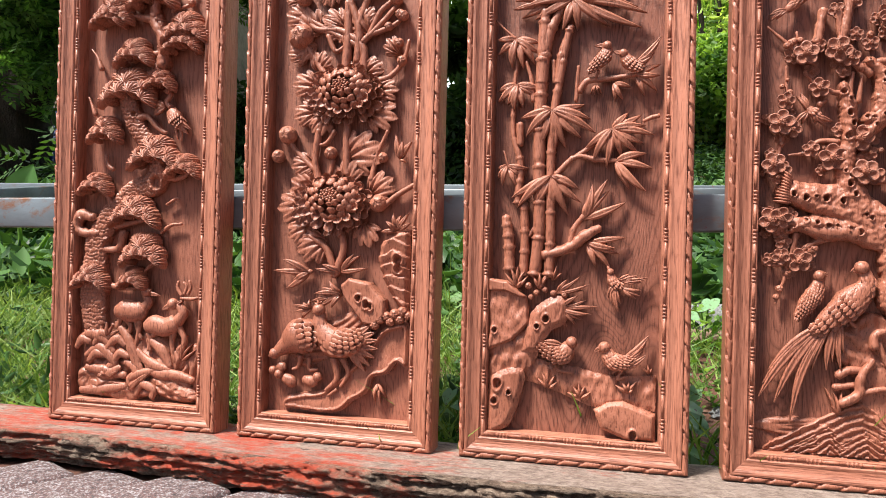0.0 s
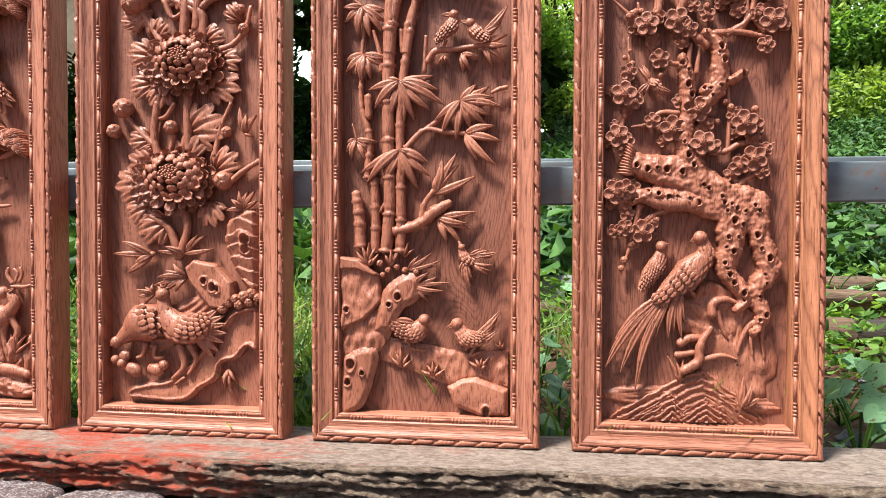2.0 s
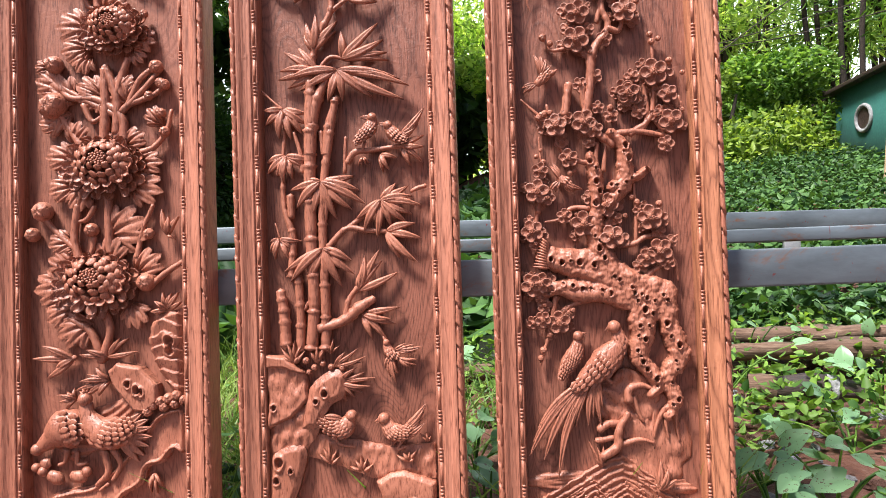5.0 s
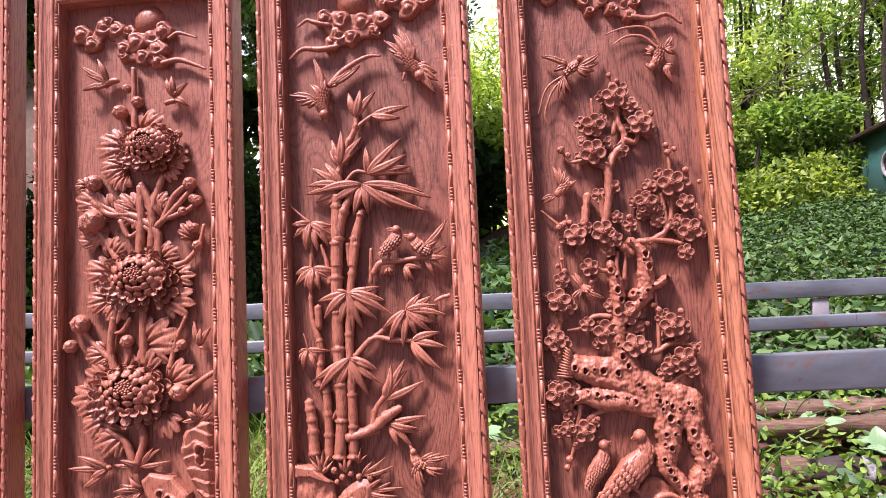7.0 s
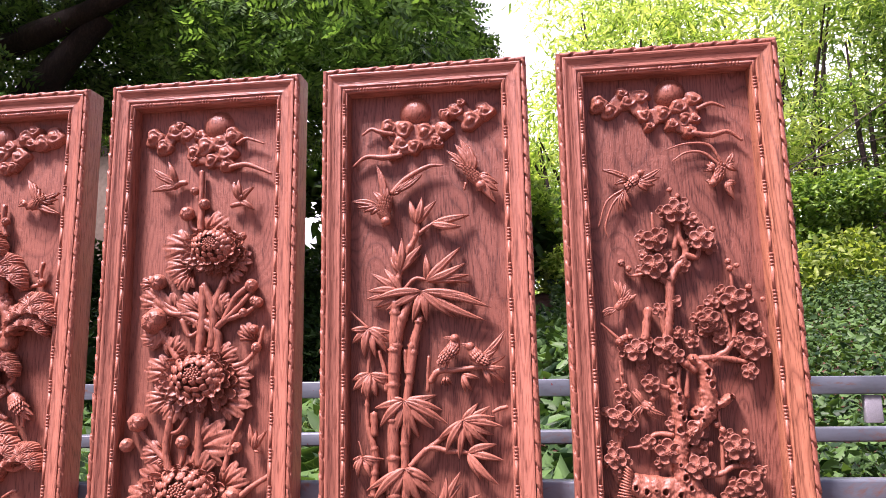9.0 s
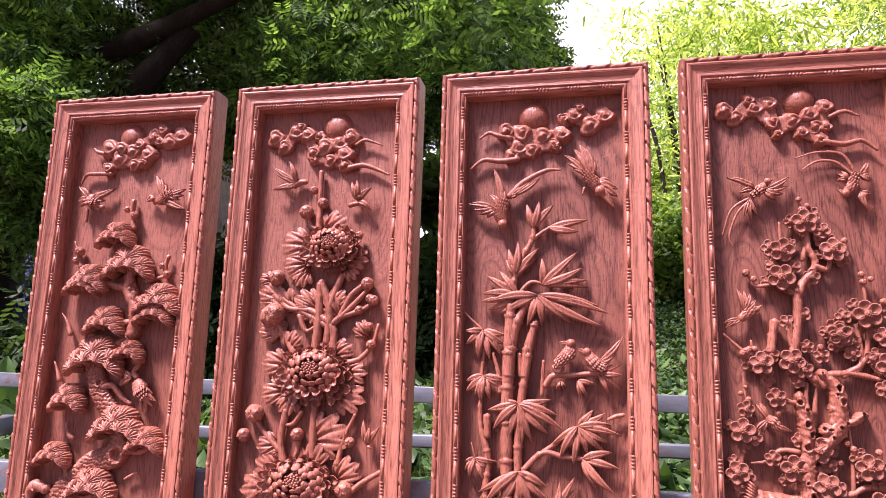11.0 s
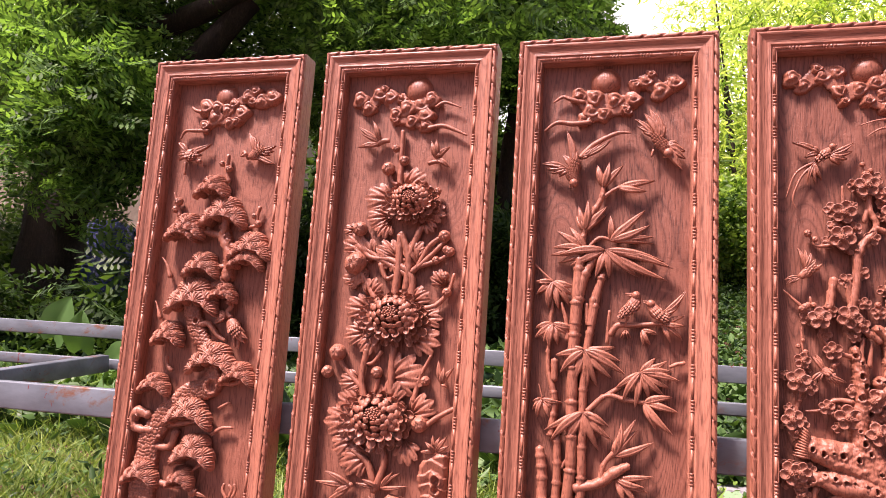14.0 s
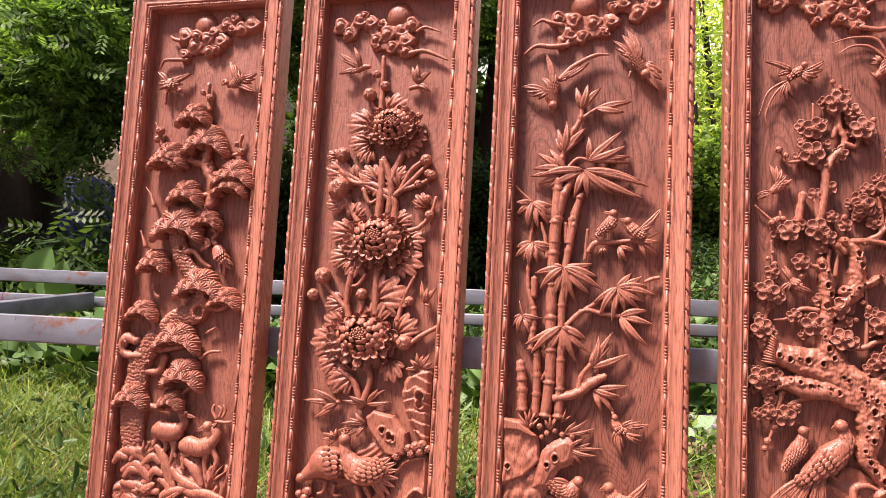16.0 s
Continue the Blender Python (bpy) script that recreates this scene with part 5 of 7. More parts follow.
creature(panels[2], "small_bird", [(0.2583, 0.2062), (0.2693, 0.1882), (0.2893, 0.1843), (0.3033, 0.1913)], [0.0095, 0.0165, 0.0145, 0.006],
         tubes=[([(0.2793, 0.1742), (0.2704, 0.1642)], [0.003, 0.002]), ([(0.2874, 0.1713), (0.2794, 0.1552), (0.2944, 0.1603)], [0.003, 0.003, 0.002])],
         fans=[((0.2843, 0.1872), [(0.3313, 0.2343), (0.3273, 0.2193), (0.3223, 0.2053), (0.3133, 0.1953), (0.3033, 0.1883)], 0.0115), ((0.2943, 0.1793), [(0.3273, 0.2003), (0.3183, 0.1883), (0.3083, 0.1803)], 0.0085)], head=(0.2563, 0.2102, 0.0105), beak=(0.2383, 0.2022), lift=0.015)

# chrysanthemum panel
sun_disc(panels[1], 0.2197, 1.1851, 0.035)
curls(panels[1], [(0.0838, 1.1674, 0.017), (0.1059, 1.1455, 0.0145), (0.1287, 1.1776, 0.018), (0.1558, 1.1698, 0.0165), (0.171, 1.1308, 0.014), (0.1959, 1.143, 0.019), (0.2279, 1.1491, 0.019), (0.2518, 1.1612, 0.016)])
curls(panels[1], [(0.239, 1.1242, 0.0185), (0.2101, 1.113, 0.014), (0.2431, 1.1022, 0.0135), (0.1721, 1.1139, 0.0085), (0.1407, 1.1877, 0.0115), (0.1838, 1.1639, 0.011)])
ribbon(panels[1], [(0.2639, 1.1423), (0.2819, 1.1524), (0.3009, 1.1475), (0.3209, 1.1396)], 0.0035)
ribbon(panels[1], [(0.2492, 1.0942), (0.2831, 1.0984), (0.3122, 1.0885), (0.3382, 1.0767)], 0.005)
chrysanthemum(panels[1], 0.227, 0.9241, 0.0535)
stem(panels[1], "stem", [(0.2269, 0.7361), (0.2276, 0.8041), (0.2073, 0.861)], [0.0085, 0.0085, 0.0075])
stem(panels[1], "stem", [(0.1948, 0.961), (0.1935, 1.027), (0.1922, 1.089)], [0.0075, 0.006, 0.005])
stem(panels[1], "stem", [(0.1948, 0.965), (0.1777, 0.9729), (0.1697, 0.9908)], [0.0045, 0.0045, 0.0035])
stem(panels[1], "stem", [(0.2357, 0.7752), (0.2686, 0.8043), (0.3074, 0.8455)], [0.007, 0.006, 0.0045])
stem(panels[1], "stem", [(0.2368, 0.7642), (0.1736, 0.7969), (0.1214, 0.8296), (0.1093, 0.8535)], [0.0075, 0.0055, 0.0045, 0.0035])
stem(panels[1], "stem", [(0.2266, 0.8041), (0.2423, 0.8502), (0.2502, 0.8732)], [0.0075, 0.0075, 0.006])
buds(panels[1], [(0.1804, 1.0479, 0.009), (0.2015, 1.02, 0.0115), (0.1666, 1.0018, 0.015), (0.1123, 0.8666, 0.0165), (0.3043, 0.8545, 0.013), (0.2828, 0.9524, 0.008), (0.1116, 0.7936, 0.0225), (0.3115, 0.8255, 0.0095)])
lobed_leaves(panels[1], [(0.2038, 0.957, 0.2536, 0.9983), (0.1809, 0.9339, 0.1109, 0.9376), (0.1771, 0.8979, 0.1212, 0.8876), (0.1782, 0.8839, 0.1463, 0.8527), (0.2561, 0.9103, 0.3071, 0.8975), (0.2572, 0.8903, 0.2783, 0.8594), (0.2429, 0.9372, 0.2788, 0.9574), (0.1053, 0.8615, 0.0732, 0.8724), (0.1486, 0.8017, 0.0865, 0.8234), (0.2025, 0.809, 0.1504, 0.8337), (0.2336, 0.8042, 0.2493, 0.8502), (0.2036, 0.803, 0.1937, 0.768), (0.1377, 0.7777, 0.0908, 0.7535)])
spray(panels[1], (0.1413, 1.0627), [(0.0881, 1.0984), (0.1241, 1.1096), (0.0914, 1.0505), (0.1114, 1.0526), (0.0932, 1.0845)], 0.012, (0.013, 0.016))
spray(panels[1], (0.2735, 1.0243), [(0.2613, 1.0623), (0.2733, 1.0653), (0.3034, 1.0495), (0.3056, 1.0045), (0.2864, 1.0384)], 0.012, (0.013, 0.016))
stem(panels[1], "bug_body", [(0.1323, 1.0587), (0.1483, 1.0667), (0.1613, 1.0668)], [0.0065, 0.0065, 0.005])
stem(panels[1], "bug_body", [(0.2785, 1.0184), (0.2685, 1.0173), (0.2565, 1.0143)], [0.005, 0.005, 0.005])
chrysanthemum(panels[1], 0.2052, 0.672, 0.0655)
chrysanthemum(panels[1], 0.1862, 0.4609, 0.068)
lobed_leaves(panels[1], [(0.1481, 0.6937, 0.0881, 0.6934), (0.1474, 0.6447, 0.0944, 0.6265), (0.1714, 0.6378, 0.1245, 0.6106), (0.2474, 0.6422, 0.3145, 0.6215), (0.2632, 0.6793, 0.3151, 0.6885), (0.2028, 0.548, 0.2816, 0.5924), (0.1471, 0.4897, 0.089, 0.5084), (0.1353, 0.4597, 0.0613, 0.4553), (0.1414, 0.4207, 0.0845, 0.3994), (0.2474, 0.4282, 0.2627, 0.3753), (0.2572, 0.4793, 0.304, 0.5215), (0.1991, 0.496, 0.2439, 0.5412)])
lobed_leaves(panels[1], [(0.1409, 0.5417, 0.0919, 0.5285), (0.1449, 0.5287, 0.127, 0.5176), (0.239, 0.7102, 0.2749, 0.7464), (0.218, 0.7081, 0.2428, 0.7492), (0.2046, 0.799, 0.1514, 0.8327), (0.2507, 0.7862, 0.2284, 0.8461), (0.1275, 0.8256, 0.0694, 0.8313), (0.145, 0.7187, 0.1508, 0.7667), (0.1258, 0.7586, 0.0778, 0.7524), (0.3118, 0.7505, 0.2827, 0.7804), (0.1726, 0.3908, 0.1047, 0.3675), (0.1522, 0.4737, 0.0861, 0.4844)])
buds(panels[1], [(0.1066, 0.7885, 0.023), (0.0856, 0.5974, 0.0185), (0.0658, 0.5553, 0.0135), (0.1778, 0.5609, 0.013), (0.2848, 0.5514, 0.01), (0.2782, 0.4634, 0.017), (0.3117, 0.7705, 0.009), (0.3179, 0.7356, 0.01)])
buds(panels[1], [(0.2896, 0.8024, 0.009), (0.3185, 0.8216, 0.0105)])
stem(panels[1], "stem", [(0.212, 0.517), (0.2087, 0.577), (0.2095, 0.621)], [0.008, 0.008, 0.007])
stem(panels[1], "stem", [(0.1591, 0.4898), (0.1438, 0.5447), (0.1505, 0.6077)], [0.008, 0.007, 0.007])
stem(panels[1], "stem", [(0.1459, 0.5267), (0.1017, 0.5675), (0.0866, 0.5904)], [0.006, 0.005, 0.005])
stem(panels[1], "stem", [(0.1808, 0.5479), (0.1769, 0.5229), (0.1661, 0.5008)], [0.005, 0.005, 0.005])
stem(panels[1], "stem", [(0.16, 0.7158), (0.1318, 0.7557), (0.1097, 0.7845)], [0.0075, 0.0055, 0.0045])
stem(panels[1], "stem", [(0.2001, 0.692), (0.2067, 0.779), (0.2053, 0.856)], [0.0095, 0.0095, 0.008])
stem(panels[1], "stem", [(0.241, 0.7232), (0.2358, 0.7672), (0.1906, 0.7999), (0.1366, 0.8077), (0.1053, 0.8535)], [0.009, 0.008, 0.007, 0.006, 0.0045])
stem(panels[1], "stem", [(0.2487, 0.7862), (0.2704, 0.8303), (0.2923, 0.8504)], [0.006, 0.006, 0.005])
stem(panels[1], "stem", [(0.2487, 0.7882), (0.2936, 0.8024), (0.3185, 0.8196)], [0.006, 0.005, 0.0035])
stem(panels[1], "stem", [(0.2721, 0.7003), (0.296, 0.7085), (0.3199, 0.7366), (0.3307, 0.7756)], [0.0065, 0.0055, 0.0045, 0.0035])
stem(panels[1], "stem", [(0.2783, 0.4504), (0.3142, 0.4795), (0.356, 0.5047)], [0.0055, 0.0055, 0.0045])
stem(panels[1], "stem", [(0.262, 0.5083), (0.2708, 0.5553), (0.2926, 0.6034)], [0.006, 0.0045, 0.0035])
stem(panels[1], "stem", [(0.1919, 0.3209), (0.1727, 0.3748), (0.1366, 0.3987)], [0.008, 0.007, 0.006])
stem(panels[1], "stem", [(0.1939, 0.326), (0.2077, 0.376), (0.2015, 0.408)], [0.0085, 0.007, 0.007])
stem(panels[1], "stem", [(0.1835, 0.6049), (0.1667, 0.5808), (0.1467, 0.5777)], [0.0045, 0.0045, 0.0025])
stem(panels[1], "stem", [(0.1646, 0.7928), (0.1798, 0.7609), (0.2007, 0.769)], [0.006, 0.005, 0.0035])
spray(panels[1], (0.3178, 0.5476), [(0.3106, 0.5945), (0.3247, 0.5816), (0.3427, 0.5807), (0.3329, 0.5406), (0.3207, 0.5726)], 0.011, (0.013, 0.016))
spray(panels[1], (0.1389, 0.3277), [(0.0619, 0.3293), (0.0838, 0.3524), (0.1078, 0.3455), (0.0881, 0.2924), (0.103, 0.3065)], 0.012, (0.013, 0.016))
stem(panels[1], "bug_body", [(0.1089, 0.3175), (0.1329, 0.3267), (0.1419, 0.3297)], [0.005, 0.006, 0.005])
spray(panels[1], (0.2039, 0.33), [(0.1519, 0.3347), (0.1678, 0.3438), (0.2317, 0.3651), (0.2447, 0.3632), (0.2608, 0.3393), (0.1858, 0.3419)], 0.009, (0.013, 0.017))
spray(panels[1], (0.2051, 0.288), [(0.1442, 0.2707), (0.1531, 0.2868), (0.169, 0.2998), (0.183, 0.3119), (0.1583, 0.2558), (0.1882, 0.2609)], 0.010, (0.013, 0.018))
spray(panels[1], (0.1443, 0.2557), [(0.1113, 0.2495), (0.1202, 0.2626), (0.1282, 0.2686), (0.1402, 0.2747), (0.1234, 0.2356), (0.1082, 0.2625)], 0.007, (0.013, 0.015))
spray(panels[1], (0.3155, 0.4125), [(0.2845, 0.4094), (0.2954, 0.4294), (0.3093, 0.4445), (0.3243, 0.4426), (0.3373, 0.4447), (0.3434, 0.4267)], 0.009, (0.012, 0.015))
buds(panels[1], [(0.2784, 0.2314, 0.0095), (0.2893, 0.2424, 0.009), (0.3023, 0.2495, 0.009), (0.3183, 0.2546, 0.01), (0.3332, 0.2596, 0.01), (0.3093, 0.2395, 0.009), (0.3293, 0.2446, 0.009), (0.3453, 0.2517, 0.0085)], 0.016)
creature(panels[1], "fowl", [(0.0717, 0.1664), (0.0946, 0.1825), (0.1185, 0.1986), (0.1425, 0.2037), (0.1575, 0.1988)], [0.0095, 0.0185, 0.0371, 0.0341, 0.017],
         tubes=[([(0.1257, 0.1636), (0.1198, 0.1416), (0.1078, 0.1355)], [0.006, 0.0035, 0.0035]), ([(0.1437, 0.1597), (0.1438, 0.1377), (0.1618, 0.1388)], [0.005, 0.0035, 0.0035])],
         fans=[((0.1414, 0.2197), [(0.0945, 0.1955), (0.1036, 0.1825), (0.1156, 0.1746), (0.1317, 0.1696)], 0.017), ((0.1234, 0.2246), [(0.0875, 0.2064), (0.0995, 0.2145), (0.1114, 0.2225)], 0.0145)], head=(0.0707, 0.1653, 0.011), beak=(0.0547, 0.1573), lift=0.014)
creature(panels[1], "fowl", [(0.1663, 0.2488), (0.1694, 0.2208), (0.1955, 0.195), (0.2305, 0.1971), (0.2535, 0.2092)], [0.0115, 0.019, 0.0305, 0.0285, 0.0145],
         tubes=[([(0.1967, 0.163), (0.2039, 0.125), (0.181, 0.0999)], [0.0085, 0.006, 0.0035]), ([(0.204, 0.103), (0.1871, 0.0909)], [0.0035, 0.0025]), ([(0.2147, 0.1641), (0.2268, 0.1371), (0.212, 0.109)], [0.007, 0.0045, 0.0035])],
         fans=[((0.2245, 0.2021), [(0.2704, 0.2313), (0.2814, 0.2184), (0.2855, 0.2034), (0.2856, 0.1864), (0.2797, 0.1694), (0.2708, 0.1533), (0.2618, 0.1423)], 0.0155), ((0.1895, 0.2059), [(0.2425, 0.2052), (0.2466, 0.1932), (0.2406, 0.1792), (0.2297, 0.1681)], 0.0155), ((0.1774, 0.2159), [(0.1605, 0.1988), (0.1726, 0.1888), (0.1866, 0.1869), (0.1986, 0.19)], 0.0115)], head=(0.1653, 0.2558, 0.013), beak=(0.1493, 0.2467), lift=0.018)
spray(panels[1], (0.1682, 0.2628), [(0.1532, 0.2708), (0.1612, 0.2758), (0.1722, 0.2758), (0.1792, 0.2699)], 0.005, (0.018, 0.018))
creature(panels[1], "chick", [(0.0909, 0.1194), (0.105, 0.1125), (0.115, 0.1076)], [0.0095, 0.0135, 0.0085], head=(0.0809, 0.1254, 0.0095), beak=(0.0709, 0.1203), lift=0.013)
creature(panels[1], "chick", [(0.1329, 0.1177), (0.1489, 0.1147), (0.158, 0.1108)], [0.008, 0.013, 0.008], head=(0.1629, 0.1248, 0.0095), beak=(0.1699, 0.1208), lift=0.013)
creature(panels[1], "chick", [(0.0778, 0.1414), (0.0898, 0.1374)], [0.01, 0.011], head=(0.0679, 0.1323, 0.0085), beak=(0.0589, 0.1263), lift=0.013)
spray(panels[1], (0.2849, 0.1194), [(0.2741, 0.0923), (0.2821, 0.0854), (0.2931, 0.0834), (0.302, 0.0945), (0.288, 0.0984)], 0.006, (0.01, 0.012))

# pine panel
sun_disc(panels[0], 0.1845, 1.1864, 0.034)
curls(panels[0], [(0.1376, 1.1603, 0.0195), (0.1686, 1.1594, 0.0165), (0.1946, 1.1524, 0.0175), (0.1636, 1.1373, 0.0195), (0.1387, 1.1143, 0.0135), (0.2306, 1.1445, 0.019), (0.2246, 1.1235, 0.01), (0.2047, 1.1214, 0.013)])
curls(panels[0], [(0.2455, 1.1835, 0.016), (0.2655, 1.1966, 0.013), (0.2835, 1.1716, 0.0155), (0.3105, 1.1817, 0.0185), (0.2106, 1.1664, 0.013), (0.2605, 1.1715, 0.0115)])
ribbon(panels[0], [(0.1487, 1.1013), (0.1167, 1.1022), (0.0867, 1.1012), (0.0757, 1.0822)], 0.0045)
ribbon(panels[0], [(0.1326, 1.1473), (0.1086, 1.1532), (0.0976, 1.1622)], 0.0045)
creature(panels[0], "crane", [(0.1118, 1.0512), (0.1078, 1.0382), (0.1258, 1.0353)], [0.009, 0.0135, 0.0075],
         tubes=[([(0.0989, 1.0222), (0.0999, 0.9932)], [0.0045, 0.003]), ([(0.1188, 1.0323), (0.1429, 1.0213)], [0.006, 0.003])],
         fans=[((0.1078, 1.0422), [(0.0728, 1.0732), (0.0808, 1.0622), (0.0748, 1.0422), (0.0798, 1.0292)], 0.0135), ((0.1128, 1.0462), [(0.1628, 1.0673), (0.1488, 1.0633), (0.1318, 1.0583), (0.1398, 1.0413)], 0.012)], head=(0.1399, 1.0243, 0.0055), beak=(0.1499, 1.0133), lift=0.013)
creature(panels[0], "crane", [(0.2738, 1.0326), (0.2868, 1.0396), (0.3078, 1.0516)], [0.0085, 0.0145, 0.0085],
         tubes=[([(0.2678, 1.0306), (0.2548, 1.0465), (0.2468, 1.0385)], [0.0055, 0.0045, 0.0025])],
         fans=[((0.2838, 1.0396), [(0.2637, 1.0916), (0.2757, 1.0846), (0.2888, 1.0716)], 0.0125), ((0.2908, 1.0386), [(0.3369, 1.0167), (0.3249, 1.0217), (0.3139, 1.0217), (0.3029, 1.0246)], 0.0115), ((0.2998, 1.0476), [(0.3348, 1.0607), (0.3308, 1.0477), (0.3228, 1.0377)], 0.0095)], head=(0.2608, 1.0395, 0.0055), beak=(0.2448, 1.0355), lift=0.013)
pine_pads(panels[0], [(0.188, 0.9664, 0.053, 0.0345), (0.2251, 0.9075, 0.0705, 0.045), (0.1322, 0.8723, 0.055, 0.038), (0.3033, 0.8286, 0.063, 0.0405)])
stem(panels[0], "branch", [(0.2454, 0.7445), (0.2483, 0.7935), (0.2252, 0.8425), (0.2272, 0.8805), (0.2061, 0.9304)], [0.0125, 0.0125, 0.011, 0.0095, 0.0055], 0.012, 0.3)
stem(panels[0], "branch", [(0.2322, 0.8425), (0.1812, 0.8544), (0.1292, 0.8663)], [0.01, 0.007, 0.004], 0.012, 0.3)
stem(panels[0], "branch", [(0.2443, 0.8055), (0.2853, 0.8066), (0.3113, 0.8197)], [0.007, 0.0055, 0.0045])
stem(panels[0], "twig", [(0.221, 0.9755), (0.2119, 1.0014), (0.2128, 1.0404)], [0.0055, 0.0055, 0.0055])
stem(panels[0], "twig", [(0.1001, 0.8912), (0.0921, 0.9172), (0.077, 0.9502)], [0.006, 0.0045, 0.0015])
stem(panels[0], "twig", [(0.3082, 0.8686), (0.3051, 0.8936), (0.3101, 0.9157)], [0.0045, 0.0045, 0.0045])
buds(panels[0], [(0.2199, 1.0055, 0.0085), (0.2009, 1.0184, 0.0075), (0.0951, 0.9272, 0.0105), (0.0891, 0.9072, 0.009), (0.3112, 0.8757, 0.008), (0.2991, 0.8936, 0.007)])
pine_pads(panels[0], [(0.2973, 0.8026, 0.0531, 0.0361), (0.1834, 0.7824, 0.0551, 0.038), (0.1695, 0.7124, 0.0801, 0.0495), (0.2465, 0.7185, 0.043, 0.027), (0.1167, 0.6212, 0.0475, 0.0365), (0.2378, 0.5735, 0.074, 0.043), (0.3059, 0.5426, 0.049, 0.0315), (0.0969, 0.5062, 0.048, 0.0285), (0.1931, 0.4514, 0.071, 0.0385), (0.2162, 0.3715, 0.0625, 0.0435), (0.0893, 0.3112, 0.0535, 0.034), (0.1924, 0.3094, 0.0385, 0.03), (0.1192, 0.8623, 0.0506, 0.0336)])
stem(panels[0], "branch", [(0.0901, 0.4302), (0.0571, 0.4361), (0.0491, 0.4121), (0.0672, 0.3971), (0.1052, 0.3982)], [0.01, 0.0115, 0.0115, 0.01, 0.007], 0.014, 0.3)
stem(panels[0], "branch", [(0.1747, 0.6324), (0.2087, 0.6434), (0.2357, 0.6195), (0.2567, 0.6075)], [0.0095, 0.007, 0.0055, 0.004])
stem(panels[0], "branch", [(0.2529, 0.5195), (0.2859, 0.5136), (0.3119, 0.5247)], [0.0095, 0.0065, 0.0055])
stem(panels[0], "branch", [(0.1391, 0.4133), (0.1941, 0.4234), (0.2321, 0.4325)], [0.0085, 0.0055, 0.0025])
stem(panels[0], "branch", [(0.1321, 0.4363), (0.124, 0.4723), (0.098, 0.4902)], [0.0085, 0.007, 0.0055])
stem(panels[0], "branch", [(0.2244, 0.7725), (0.2544, 0.7775), (0.2643, 0.7946)], [0.008, 0.0065, 0.0055])
stem(panels[0], "branch", [(0.1612, 0.4013), (0.1482, 0.3653), (0.0992, 0.3642)], [0.0095, 0.0085, 0.0065])
stem(panels[0], "branch", [(0.1224, 0.2873), (0.1644, 0.2833), (0.2124, 0.2844)], [0.008, 0.006, 0.003])
stem(panels[0], "branch", [(0.2303, 0.8135), (0.2633, 0.8236), (0.3043, 0.7926), (0.3244, 0.7677)], [0.008, 0.007, 0.005, 0.003])
stem(panels[0], "twig", [(0.0673, 0.7921), (0.0834, 0.7732), (0.0954, 0.7462)], [0.001, 0.003, 0.006])
stem(panels[0], "twig", [(0.0636, 0.6891), (0.0726, 0.6712), (0.0816, 0.6492)], [0.0015, 0.003, 0.006])
stem(panels[0], "twig", [(0.1128, 0.5642), (0.1159, 0.5442), (0.1299, 0.5323)], [0.0045, 0.0045, 0.0055])
stem(panels[0], "twig", [(0.2492, 0.4005), (0.2731, 0.4166), (0.2991, 0.4196)], [0.004, 0.004, 0.003])
stem(panels[0], "twig", [(0.261, 0.4585), (0.281, 0.4706), (0.291, 0.4706)], [0.003, 0.003, 0.003])
stem(panels[0], "twig", [(0.2113, 0.3174), (0.2273, 0.3325), (0.2453, 0.3395)], [0.003, 0.004, 0.003])
stem(panels[0], "twig", [(0.2622, 0.8606), (0.3022, 0.8706)], [0.004, 0.004])
creature(panels[0], "crane", [(0.2716, 0.6536), (0.2797, 0.6386), (0.2937, 0.6216)], [0.012, 0.0175, 0.0105],
         tubes=[([(0.2686, 0.6596), (0.2576, 0.6715), (0.2676, 0.6856), (0.2565, 0.6945)], [0.0065, 0.0055, 0.0055, 0.0055]), ([(0.2807, 0.6186), (0.2858, 0.5946)], [0.004, 0.0025]), ([(0.2937, 0.6146), (0.2948, 0.5916)], [0.004, 0.0025])],
         fans=[((0.2756, 0.6476), [(0.2987, 0.6096), (0.3097, 0.6047), (0.3157, 0.6147), (0.3067, 0.6296)], 0.0135), ((0.2576, 0.6595), [(0.2386, 0.6695), (0.2306, 0.6585), (0.2287, 0.6435), (0.2346, 0.6725)], 0.0135)], head=(0.2625, 0.6936, 0.0065), beak=(0.2485, 0.6955), lift=0.015)
creature(panels[0], "deer", [(0.1515, 0.2323), (0.1725, 0.2364), (0.2005, 0.2344), (0.2165, 0.2405)], [0.0125, 0.0235, 0.0225, 0.0195],
         tubes=[([(0.2135, 0.2404), (0.2265, 0.2555), (0.2204, 0.2705)], [0.0125, 0.0095, 0.0085]), ([(0.1615, 0.2233), (0.1526, 0.1993), (0.1486, 0.2113)], [0.0065, 0.0045, 0.0025]), ([(0.1755, 0.2224), (0.1846, 0.2014), (0.1716, 0.1714)], [0.0085, 0.0055, 0.0045]), ([(0.2085, 0.2234), (0.2046, 0.1904), (0.1967, 0.1544)], [0.0085, 0.0055, 0.0045]), ([(0.1975, 0.2224), (0.2006, 0.2014), (0.2126, 0.1784)], [0.0065, 0.0045, 0.0045])],
         fans=[((0.2204, 0.2735), [(0.2334, 0.2835), (0.2094, 0.2844)], 0.0065)], head=(0.2234, 0.2755, 0.0095), beak=(0.2534, 0.2695), lift=0.015)
